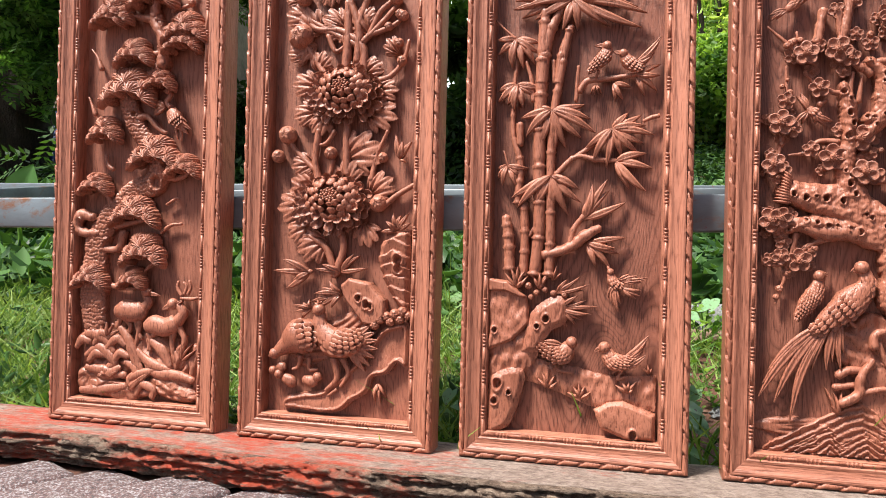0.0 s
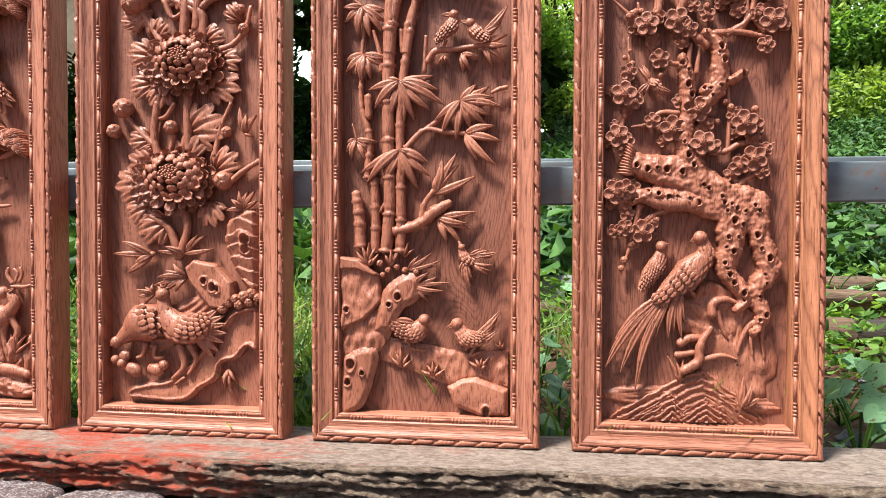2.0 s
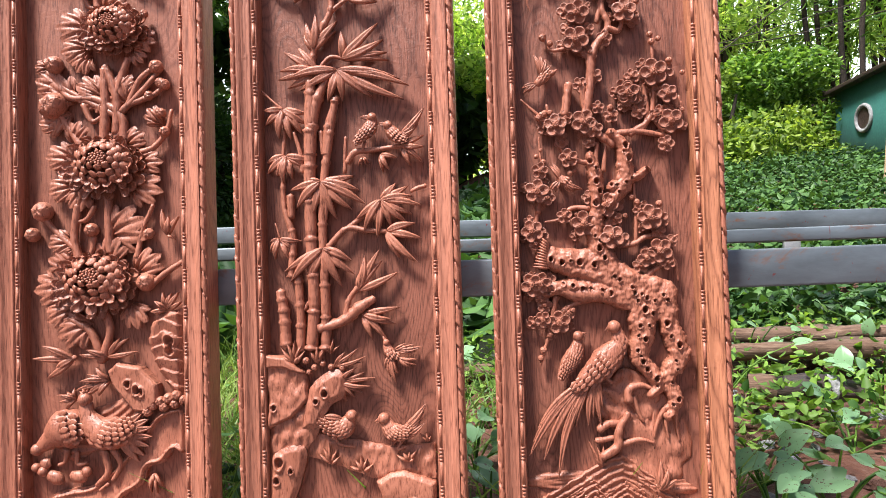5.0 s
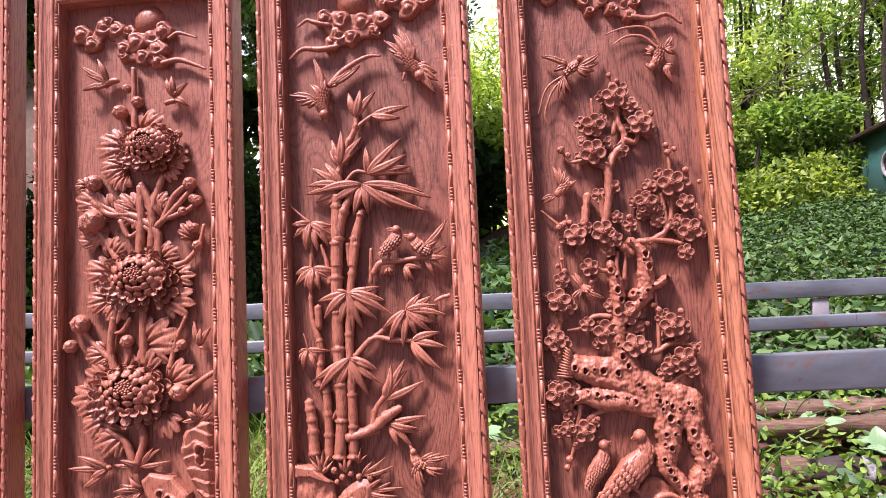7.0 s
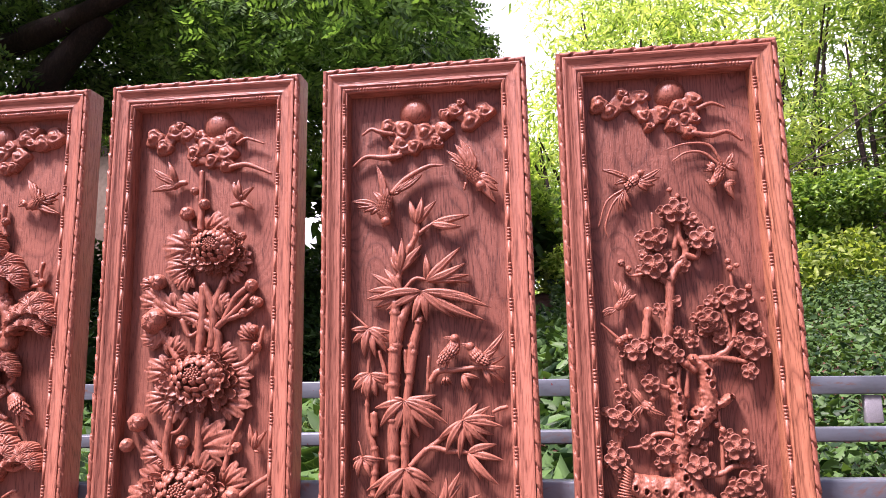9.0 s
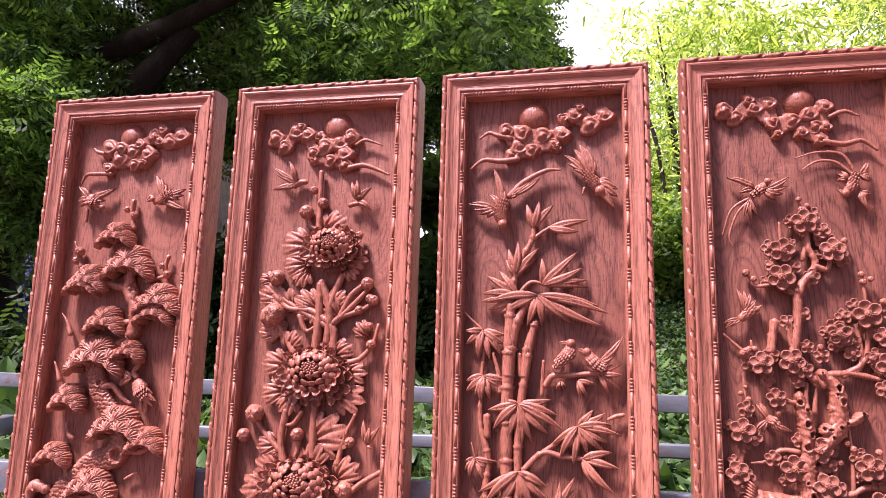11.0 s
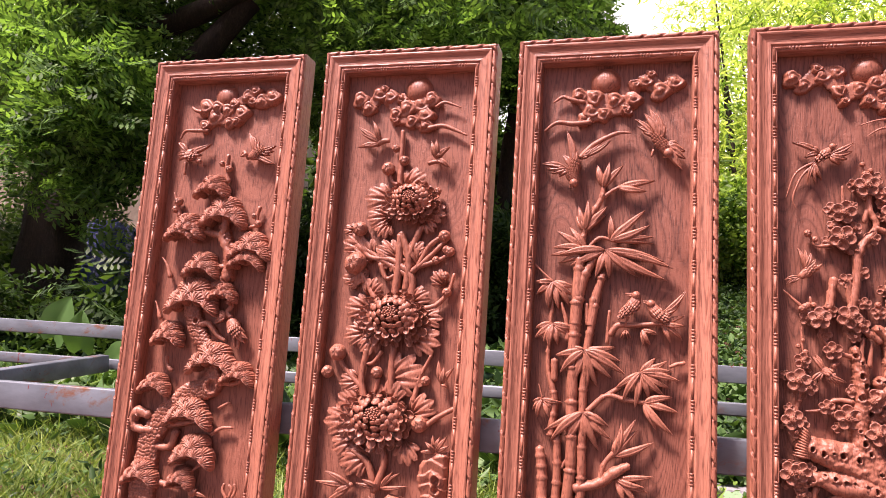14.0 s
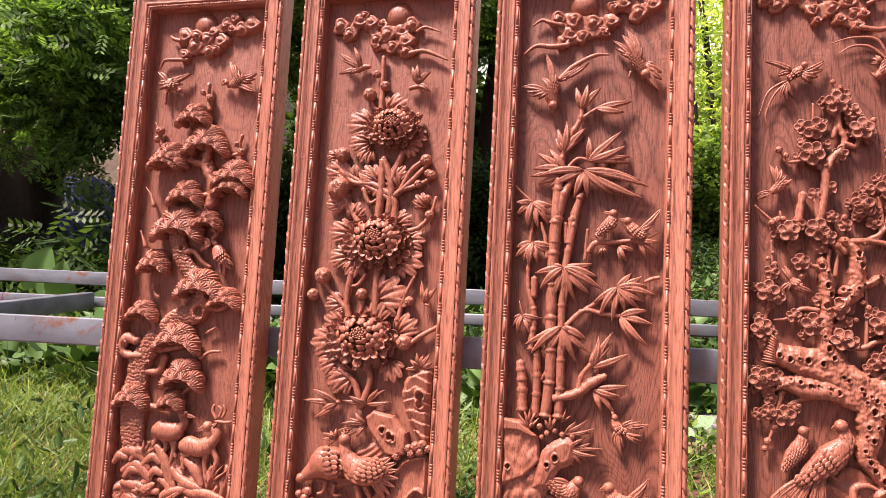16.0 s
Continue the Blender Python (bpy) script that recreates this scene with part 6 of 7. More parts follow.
creature(panels[0], "deer", [(0.2256, 0.2035), (0.2446, 0.2095), (0.2716, 0.2056), (0.2945, 0.2156)], [0.0135, 0.0215, 0.02, 0.019],
         tubes=[([(0.2945, 0.2156), (0.3095, 0.2356), (0.2985, 0.2526)], [0.0135, 0.011, 0.0095]), ([(0.2316, 0.1915), (0.2346, 0.1745), (0.2297, 0.1545)], [0.008, 0.0055, 0.004]), ([(0.2486, 0.1925), (0.2316, 0.1795), (0.2347, 0.1545)], [0.007, 0.0055, 0.004]), ([(0.2886, 0.2006), (0.2856, 0.1716), (0.2947, 0.1366)], [0.008, 0.0055, 0.004]), ([(0.3016, 0.2066), (0.3156, 0.1787), (0.2987, 0.1606)], [0.007, 0.0055, 0.004]), ([(0.3034, 0.2666), (0.3264, 0.2657), (0.3434, 0.2687)], [0.004, 0.004, 0.003]), ([(0.3064, 0.2706), (0.2954, 0.2876), (0.2974, 0.3016)], [0.004, 0.004, 0.003]), ([(0.3114, 0.2737), (0.3164, 0.2907), (0.3084, 0.2996)], [0.004, 0.003, 0.003]), ([(0.3194, 0.2747), (0.3264, 0.2907), (0.3214, 0.3027)], [0.004, 0.003, 0.003])],
         fans=[((0.2965, 0.2546), [(0.3095, 0.2626), (0.3045, 0.2476)], 0.007)], head=(0.2885, 0.2546, 0.012), beak=(0.2595, 0.2415), lift=0.016)
rock(panels[0], 0.1267, 0.1443, 0.0671, 0.0586, 0.013, 0.1, 0.0022, 1.5, 0.007)
rock(panels[0], 0.2237, 0.1325, 0.0812, 0.0571, 0.012, -0.2, 0.0022, 4.5, 0.007)
rock(panels[0], 0.3038, 0.1196, 0.0451, 0.0581, 0.013, -0.2, 0.0018, 6.5, 0.007)
rock(panels[0], 0.1008, 0.0922, 0.0506, 0.0285, 0.016, 0.1, 0.001, 8.5)
rock(panels[0], 0.1569, 0.0693, 0.0832, 0.0221, 0.017, 0.0, 0.0008, 10.5)
rock(panels[0], 0.2858, 0.0786, 0.0611, 0.0216, 0.017, -0.25, 0.0012, 12.5)
ridges(panels[0], "rock_ridge", [[(0.0626, 0.1711), (0.0906, 0.1842), (0.1256, 0.1743), (0.1477, 0.1463)], [(0.0777, 0.1362), (0.1127, 0.1562), (0.1487, 0.1283), (0.1348, 0.1153)], [(0.1596, 0.2003), (0.1816, 0.1774), (0.2027, 0.1314), (0.2178, 0.1085)], [(0.2027, 0.1544), (0.2307, 0.1335), (0.2577, 0.1225), (0.2848, 0.1186)], [(0.2237, 0.1325), (0.2508, 0.1105), (0.2978, 0.1086), (0.3378, 0.0997)], [(0.0788, 0.1122), (0.1208, 0.1083), (0.1768, 0.1004)], [(0.0659, 0.0631), (0.1219, 0.0673), (0.1778, 0.0784)], [(0.1757, 0.1294), (0.2038, 0.1134), (0.1978, 0.0724)], [(0.2286, 0.1795), (0.2627, 0.1586), (0.2837, 0.1246)]], 0.0085, 0.017)
ridges(panels[0], "leaf_scroll", [[(0.0557, 0.1531), (0.0696, 0.1711), (0.0907, 0.1662)], [(0.0987, 0.1612), (0.1186, 0.1862), (0.1396, 0.1773)], [(0.1267, 0.1503), (0.1536, 0.1763), (0.1777, 0.1634)], [(0.0857, 0.1242), (0.1057, 0.1432), (0.1307, 0.1393)], [(0.1487, 0.1283), (0.1647, 0.1473), (0.1867, 0.1394)], [(0.1978, 0.0724), (0.1908, 0.0954), (0.2238, 0.1095), (0.2508, 0.1165)], [(0.1148, 0.0962), (0.1418, 0.1043), (0.1648, 0.1173)], [(0.2049, 0.0614), (0.2178, 0.0855), (0.2458, 0.0755), (0.2429, 0.0575)]], 0.007, 0.019)
spray(panels[0], (0.1849, 0.0714), [(0.2018, 0.0934), (0.2208, 0.1035), (0.2468, 0.1165), (0.2118, 0.0854)], 0.012, (0.016, 0.018))
spray(panels[0], (0.1358, 0.0943), [(0.1098, 0.1022), (0.1208, 0.1083), (0.1658, 0.1113), (0.1558, 0.1023)], 0.007, (0.018, 0.018))
spray(panels[0], (0.3077, 0.1376), [(0.2986, 0.1776), (0.3086, 0.1836), (0.3196, 0.1907), (0.3296, 0.1737), (0.3387, 0.1627)], 0.006, (0.012, 0.012))
spray(panels[0], (0.1326, 0.1753), [(0.1156, 0.1982), (0.1316, 0.2103), (0.1456, 0.2053), (0.1596, 0.1943)], 0.008, (0.016, 0.018))

# smaller blossoms and knots that fill the plum tree
blossoms(panels[3], [(0.089, 0.4002, 0.0115), (0.13, 0.3863, 0.0105), (0.0849, 0.4092, 0.01), (0.1351, 0.7264, 0.0115), (0.2141, 0.7266, 0.0115), (0.1921, 0.7415, 0.01), (0.265, 0.7517, 0.011), (0.2901, 0.7238, 0.01)], 0.008)
blossoms(panels[3], [(0.2876, 0.5238, 0.011), (0.3087, 0.5048, 0.01), (0.2575, 0.5607, 0.01), (0.1806, 0.5295, 0.0115), (0.2156, 0.5476, 0.0105), (0.1285, 0.5543, 0.0115), (0.1715, 0.5855, 0.0105), (0.1752, 0.6825, 0.01)], 0.008)
blossoms(panels[3], [(0.1272, 0.6843, 0.0105), (0.2548, 0.4647, 0.011), (0.069, 0.3712, 0.01), (0.0991, 0.3503, 0.0095)], 0.008)
blossoms(panels[3], [(0.1808, 0.8375, 0.012), (0.2067, 0.8615, 0.012), (0.1787, 0.8785, 0.011), (0.2256, 0.9266, 0.0105), (0.2519, 0.7927, 0.0115), (0.299, 0.7698, 0.0115), (0.2621, 0.7317, 0.0115), (0.3011, 0.7288, 0.0115)], 0.008)
blossoms(panels[3], [(0.1437, 0.8814, 0.011), (0.1879, 0.7965, 0.012), (0.163, 0.7824, 0.0115)], 0.008)

# masses of rock and old wood
old_plum = [([(0.0951, 0.4843), (0.1388, 0.4727), (0.1822, 0.4631), (0.2217, 0.4413), (0.263, 0.4086)], [0.019, 0.025, 0.030, 0.028, 0.026]),
            ([(0.2721, 0.416), (0.2356, 0.4105), (0.1759, 0.4257), (0.125, 0.4316), (0.0934, 0.4186)], [0.032, 0.024, 0.0165, 0.0135, 0.007]),
            ([(0.1941, 0.4742), (0.1819, 0.519), (0.1853, 0.5719), (0.1841, 0.623), (0.1757, 0.6583)], [0.024, 0.015, 0.013, 0.0125, 0.008]),
            ([(0.2055, 0.5716), (0.2326, 0.6082), (0.236, 0.645), (0.2322, 0.6755), (0.2139, 0.6962)], [0.010, 0.0155, 0.0145, 0.012, 0.009]),
            ([(0.2144, 0.602), (0.2435, 0.6145), (0.2724, 0.6305)], [0.012, 0.009, 0.007]),
            ([(0.2615, 0.42), (0.256, 0.37), (0.2562, 0.3433), (0.2491, 0.3078), (0.2786, 0.264), (0.2678, 0.2424)], [0.030, 0.024, 0.020, 0.017, 0.013, 0.008]),
            ([(0.2947, 0.4177), (0.3015, 0.362), (0.3164, 0.3109), (0.2949, 0.2707), (0.3079, 0.2334), (0.2936, 0.2051)], [0.022, 0.017, 0.019, 0.013, 0.013, 0.008])]
bore = random.Random(4)
pits = []
while len(pits) < 66:
    strand, radii = bore.choice(old_plum)
    k = bore.randrange(len(strand) - 1)
    f, off = bore.random(), bore.uniform(-0.6, 0.6) * max(radii[k], 0.010)
    u, v = (strand[k][i] + f * (strand[k + 1][i] - strand[k][i]) + off * (0.8 if i == 0 else -0.6) for i in (0, 1))
    r = bore.uniform(0.0018, 0.0046)
    if all(math.hypot(u - a, v - b) > 1.7 * (r + c) for a, b, c in pits):
        pits.append((u, v, r))
carving(panels[3], "trunk", old_plum, gnarled(0.024, 0.017, 2.0), pits, 0.0028, 3.0)
blossoms(panels[3], [(0.2070, 0.5150, 0.0175), (0.0830, 0.4400, 0.015)], 0.018)
for u0, v0, n in ((0.094, 0.4843, 11),):
    for k in range(n):
        f = k / (n - 1)
        spray(panels[3], (u0 + 0.006, v0 - 0.020 + 0.038 * f), [(u0 - 0.024 + 0.016 * f, v0 - 0.016 + 0.05 * f)], 0.006, (0.020, 0.024), "splinter")

pine_wood = [([(0.2192, 0.8675), (0.2348, 0.8335), (0.2444, 0.7777), (0.2438, 0.7507), (0.215, 0.728)], [0.010, 0.0125, 0.014, 0.015, 0.012]),
             ([(0.17, 0.72), (0.158, 0.6926), (0.1776, 0.635), (0.199, 0.6025), (0.235, 0.575)], [0.014, 0.019, 0.021, 0.019, 0.018]),
             ([(0.2502, 0.5663), (0.2303, 0.5055), (0.1762, 0.4868), (0.1358, 0.4463)], [0.022, 0.026, 0.020, 0.019]),
             ([(0.1276, 0.4391), (0.0942, 0.3801), (0.0921, 0.3525)], [0.024, 0.028, 0.026]),
             ([(0.0900, 0.34), (0.0866, 0.2983), (0.0878, 0.2564), (0.0953, 0.1907)], [0.027, 0.032, 0.032, 0.026])]
carving(panels[0], "trunk", pine_wood, plated(0.019, 0.018, 1.0), [(0.2440, 0.752, 0.009), (0.2620, 0.545, 0.009), (0.2400, 0.505, 0.011), (0.182, 0.648, 0.005), (0.122, 0.371, 0.008)], 0.0016, 6.0)

carving(panels[2], "rock", [([(0.0482, 0.2339), (0.1003, 0.2343), (0.1502, 0.2348), (0.1369, 0.1835), (0.1147, 0.1537), (0.0482, 0.1398)], None)], hewn(0.015, 0.012, 3.0, 0.0042), [(0.070, 0.2193, 0.005)], 0.002, 3.0)
carving(panels[2], "rock", [([(0.0482, 0.3246), (0.0819, 0.3197), (0.1187, 0.2914), (0.1234, 0.2463), (0.0931, 0.2146), (0.0482, 0.1943)], None)], hewn(0.019, 0.004, 7.0, 0.0030, (0.0, -0.03)), [(0.060, 0.232, 0.004)], 0.001, 7.0)
carving(panels[2], "rock", [([(0.0482, 0.3266), (0.0819, 0.3217), (0.1187, 0.2944), (0.110, 0.291), (0.078, 0.303), (0.0482, 0.302)], None)], hewn(0.024, 0.003, 9.0, 0.0006), (), 0.0006, 9.0)
carving(panels[2], "rock", [(rounded([(0.11, 0.195), (0.1214, 0.2493), (0.1315, 0.2739), (0.1675, 0.2975), (0.1931, 0.2879), (0.187, 0.2498), (0.1611, 0.2329), (0.14, 0.1954)]), None)], hewn(0.023, 0.012, 12.0, 0.0009), [(0.1533, 0.2564, 0.0052), (0.1373, 0.2425, 0.0036)], 0.0012, 12.0)
carving(panels[2], "rock", [([(0.105, 0.1901), (0.1648, 0.176), (0.2143, 0.1688), (0.2635, 0.1578), (0.3445, 0.1628), (0.3445, 0.1006), (0.2849, 0.1112), (0.2455, 0.0988), (0.2041, 0.1137), (0.1546, 0.1326), (0.1096, 0.1437)], None)], hewn(0.008, 0.010, 15.0, 0.0030), (), 0.0014, 15.0)
carving(panels[2], "rock", [(rounded([(0.0513, 0.1448), (0.0766, 0.1611), (0.1068, 0.1654), (0.1167, 0.1478), (0.1022, 0.0912), (0.0859, 0.0582), (0.0505, 0.0504)]), None)], hewn(0.021, 0.010, 18.0, 0.0008), [(0.0673, 0.1352, 0.0075), (0.062, 0.1034, 0.005), (0.089, 0.121, 0.0035)], 0.0012, 18.0)
carving(panels[2], "rock", [([(0.2396, 0.0987), (0.2633, 0.1128), (0.2888, 0.1172), (0.3445, 0.0976), (0.3445, 0.0518), (0.2945, 0.0508), (0.2533, 0.0656)], None)], hewn(0.020, 0.006, 21.0, 0.0007), [(0.3072, 0.060, 0.006)], 0.0008, 21.0)

carving(panels[1], "rock_terrace", [(rounded([(0.0882, 0.059), (0.0917, 0.0795), (0.1293, 0.0914), (0.1719, 0.0993), (0.2114, 0.1304), (0.2486, 0.1693), (0.272, 0.1998), (0.2931, 0.2251), (0.3223, 0.2363), (0.3445, 0.2325), (0.3445, 0.1525), (0.3234, 0.1602), (0.3024, 0.1378), (0.2752, 0.1294), (0.2644, 0.101), (0.2348, 0.0822), (0.1944, 0.0561)]), None)], lipped(0.016), (), 0.0, 1.0)
carving(panels[1], "rock", [([(0.2849, 0.3838), (0.2996, 0.4037), (0.3445, 0.4155), (0.3445, 0.2445), (0.3146, 0.2802), (0.2963, 0.3101), (0.2803, 0.352)], None)], ledges(0.018, 0.022, 4.0), [(0.3217, 0.356, 0.008), (0.3236, 0.341, 0.007)], 0.0014, 4.0)
carving(panels[1], "rock", [([(0.2066, 0.3047), (0.2247, 0.3199), (0.2673, 0.312), (0.298, 0.2801), (0.3018, 0.2502), (0.2787, 0.2299), (0.2547, 0.2317), (0.2373, 0.2537), (0.2146, 0.2797)], None)], hewn(0.023, 0.004, 6.0, 0.0004), [(0.2461, 0.2818, 0.0050), (0.2626, 0.2709, 0.0060), (0.2698, 0.267, 0.0050)], 0.0006, 6.0)
carving(panels[1], "hillock", [([(0.13, 0.17), (0.19, 0.205), (0.235, 0.225), (0.262, 0.26)], [0.03, 0.035, 0.03, 0.015])], lambda u, v, d: 0.004 + 0.004 * np.clip(d / 0.01, 0, 1) + 0.0012 * np.sin(((u - 0.15) ** 2 + (v - 0.33) ** 2) ** 0.5 * 520), (), 0.001, 8.0)

# ---- the yard, the bank and the trees ----
def quads_mesh(name, v):
    """Many loose leaves in one mesh; v: array (n, 4, 3) of flat ones, or (n, 6, 3) of leaves folded along the midrib."""
    n, k = v.shape[:2]
    q = np.array([[0, 1, 2, 3]] if k == 4 else [[0, 2, 3, 1], [0, 1, 5, 4]], dtype=np.int32)
    idx = (np.arange(n, dtype=np.int32)[:, None, None] * k + q[None]).reshape(-1)
    me = bpy.data.meshes.new(name)
    me.vertices.add(k * n)
    me.vertices.foreach_set("co", v.reshape(-1).astype(np.float32))
    me.loops.add(len(idx))
    me.loops.foreach_set("vertex_index", idx)
    me.polygons.add(len(idx) // 4)
    me.polygons.foreach_set("loop_start", np.arange(0, len(idx), 4, dtype=np.int32))
    me.update(calc_edges=True)
    return me


def turned(rng, n, droop=0.0, spread=1.0):
    """Random frames: along, across and normal directions."""
    a = rng.normal(size=(n, 3)) * (1, 1, spread)
    a[:, 2] -= droop
    a /= np.linalg.norm(a, axis=1)[:, None]
    b = np.cross(a, rng.normal(size=(n, 3)) * 0.7 + (0, 0, 1))
    b /= np.linalg.norm(b, axis=1)[:, None] + 1e-9
    return a, b, np.cross(a, b)


def leaves(rng, pts, size, ratio=0.4, droop=0.3, spread=0.7):
    n = len(pts)
    a, b, c = turned(rng, n, droop, spread)
    L = (size * rng.uniform(0.6, 1.35, n))[:, None]
    w = L * ratio / 2
    tip = pts + a * L - c * L * 0.10
    lo, hi = pts + a * L * 0.22, pts + a * L * 0.62 - c * L * 0.02
    fold = c * w * 0.4
    return np.stack([pts, tip, lo + b * w * 0.95 + fold, hi + b * w * 0.75 + fold, lo - b * w * 0.95 + fold, hi - b * w * 0.75 + fold], 1)


def sprays(rng, pts, size, pairs=5, droop=0.35):
    """Feathered leaves: pairs of leaflets along a stalk."""
    n = len(pts)
    a, b, c = turned(rng, n, droop, 0.55)
    L = (size * rng.uniform(0.7, 1.3, n))[:, None]
    out = []
    for k in range(pairs):
        f = (k + 0.6) / pairs
        root = pts + a * L * f - c * L * 0.10 * f * f
        ln = L * (0.42 - 0.16 * abs(f - 0.45))
        for sd in (-1, 1):
            d = b * sd * 0.86 + a * 0.5
            e = np.cross(c, d)
            m = root + d * ln * 0.5
            w = ln * 0.19
            out.append(np.stack([root, m + e * w, root + d * ln - c * ln * 0.12, m - e * w], 1))
    return np.concatenate(out)


def cloud(rng, blobs, n):
    """Points in lumpy shells round the given (x, y, z, rx, ry, rz)."""
    blobs = np.array(blobs, float)
    wgt = blobs[:, 3] * blobs[:, 5]
    i = rng.choice(len(blobs), n, p=wgt / wgt.sum())
    d = rng.normal(size=(n, 3))
    d /= np.linalg.norm(d, axis=1)[:, None]
    r = rng.uniform(0.25, 1, n) ** 0.5
    return blobs[i, :3] + d * r[:, None] * blobs[i, 3:6]


def lumps(rng, x0, x1, y0, y1, z0, z1, n, r0, r1):
    c = rng.uniform((x0, y0, z0), (x1, y1, z1), (n, 3))
    r = rng.uniform(r0, r1, n)[:, None]
    return np.hstack([c, r, r, r * 0.75])


def limb(s, pts, radii, seed=0.0, k=12, step=0.12):
    """A bark-covered trunk or bough in the open."""
    p = np.array(pts, float)
    n = max(8, int(np.sum(np.linalg.norm(np.diff(p, axis=0), axis=1)) / step))
    c = curve_points(p, n)
    r = np.interp(np.linspace(0, 1, n), np.linspace(0, 1, len(radii)), radii)
    d = np.gradient(c, axis=0)
    d /= np.linalg.norm(d, axis=1)[:, None]
    e = np.cross(d, (0.3, 1, 0.1))
    e /= np.linalg.norm(e, axis=1)[:, None]
    f = np.cross(d, e)
    g = np.zeros((n, k, 3))
    for i in range(n):
        for j in range(k):
            t = math.tau * j / k
            w = r[i] * (1 + 0.22 * noise.noise((math.cos(t) * 2 + seed, math.sin(t) * 2, i * 0.25)))
            g[i, j] = c[i] + (e[i] * math.cos(t) + f[i] * math.sin(t)) * w
    return s.grid(g, close_v=True)


def tree(name, label, trunk, crown, bark, leaf, category="tree", group=""):
    x, y, z = trunk[0][0][0]
    t = thing(name, (x, y, z), label, category, group)
    s = Shape()
    for k, (pts, radii) in enumerate(trunk):
        limb(s, [(a - x, b - y, c - z) for a, b, c in pts], radii, k * 3.1 + x)
    part("trunk", s, bark, t, "dark rough bark")
    me = quads_mesh("crown", crown - np.array((x, y, z)))
    part("crown", me, leaf, t)
    return t


rng = np.random.default_rng(7)
bark = speckled("dark_tree_bark", [(0.3, (0.008, 0.006, 0.005)), (0.5, (0.022, 0.015, 0.011)), (0.72, (0.06, 0.042, 0.03))], 6.0, 0.95, 0.8, 0.04, (1, 1, 0.35))
leaf_mid = leafy("fresh_green_leaf", (0.035, 0.10, 0.02), (0.27, 0.44, 0.09), 0.45)
# pale yellow-green paints in sun shining through the leaves from behind; leaf_bush less so
leaf_painted_sun = leafy("bamboo_leaf_painted_sun", (0.10, 0.22, 0.045), (0.66, 0.80, 0.30), 0.62)
leaf_bush = leafy("creeper_bush_leaf", (0.03, 0.08, 0.014), (0.34, 0.46, 0.09), 0.45)
leaf_cover = leafy("ground_cover_leaf", (0.009, 0.035, 0.012), (0.105, 0.215, 0.06), 0.25, 0.5)
grass_leaf = leafy("grass_blade", (0.07, 0.16, 0.03), (0.28, 0.38, 0.11), 0.35)
broad_leaf = leafy("vine_leaf", (0.15, 0.30, 0.14), (0.29, 0.48, 0.27), 0.3, 0.36, spots=True)

# the large shade tree
crown_blobs = np.vstack([lumps(rng, -9, -3.0, 5.2, 8.6, 3.7, 7.2, 40, 0.5, 1.1), lumps(rng, -6, -0.6, 6.0, 9.5, 4.1, 7.5, 34, 0.5, 1.0), lumps(rng, -5.8, -1.8, 8.6, 9.8, 4.2, 8.4, 24, 0.6, 1.1), lumps(rng, -8.5, -4.8, 5.2, 6.4, 2.3, 4.0, 20, 0.35, 0.7), lumps(rng, -5.9, -4.9, 5.6, 6.4, 1.9, 3.2, 8, 0.3, 0.5)])
shade_leaf = leafy("shade_tree_leaf", (0.014, 0.050, 0.016), (0.20, 0.40, 0.10), 0.42, 0.55)
tree("shade_tree", "large dark shade tree with feathered green leaves",
     [([(-7.3, 7.4, 0.3), (-7.25, 7.3, 1.6), (-7.1, 7.2, 3.0), (-6.8, 7.1, 4.3), (-6.1, 7.2, 6.2)], [0.5, 0.38, 0.36, 0.33, 0.25]), ([(-6.95, 7.1, 4.0), (-6.3, 6.9, 4.35), (-5.4, 6.8, 4.5), (-3.0, 7.0, 5.6)], [0.22, 0.17, 0.13, 0.07]), ([(-7.0, 7.2, 2.2), (-6.4, 7.0, 2.9), (-5.6, 6.9, 3.6), (-4.6, 7.0, 4.8)], [0.28, 0.25, 0.2, 0.12])],
     sprays(rng, cloud(rng, crown_blobs, 29000), 0.235), bark, shade_leaf)
tree("shade_tree", "slender dark tree with feathered leaves behind the panels",
     [([(-2.2, 10.2, 0.6), (-2.1, 10.1, 3.2), (-1.9, 10.0, 5.0), (-1.5, 9.9, 6.6)], [0.14, 0.11, 0.08, 0.04])],
     sprays(rng, cloud(rng, lumps(rng, -3.0, -0.7, 8.8, 10.8, 4.5, 8.2, 20, 0.4, 0.85), 6000), 0.22), bark, shade_leaf)
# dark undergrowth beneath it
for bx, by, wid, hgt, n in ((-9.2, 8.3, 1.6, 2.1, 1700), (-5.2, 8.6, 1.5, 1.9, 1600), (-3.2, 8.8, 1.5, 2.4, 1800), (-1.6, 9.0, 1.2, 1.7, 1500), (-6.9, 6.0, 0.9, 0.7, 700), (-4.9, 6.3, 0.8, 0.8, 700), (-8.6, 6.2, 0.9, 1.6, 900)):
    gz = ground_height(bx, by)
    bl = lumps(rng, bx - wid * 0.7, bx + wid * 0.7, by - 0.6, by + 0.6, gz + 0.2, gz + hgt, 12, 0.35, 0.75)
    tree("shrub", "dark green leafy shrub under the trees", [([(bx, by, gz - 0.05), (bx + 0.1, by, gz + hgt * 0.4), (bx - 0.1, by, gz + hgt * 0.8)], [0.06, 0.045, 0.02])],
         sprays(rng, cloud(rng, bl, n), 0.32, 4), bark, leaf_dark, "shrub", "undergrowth")
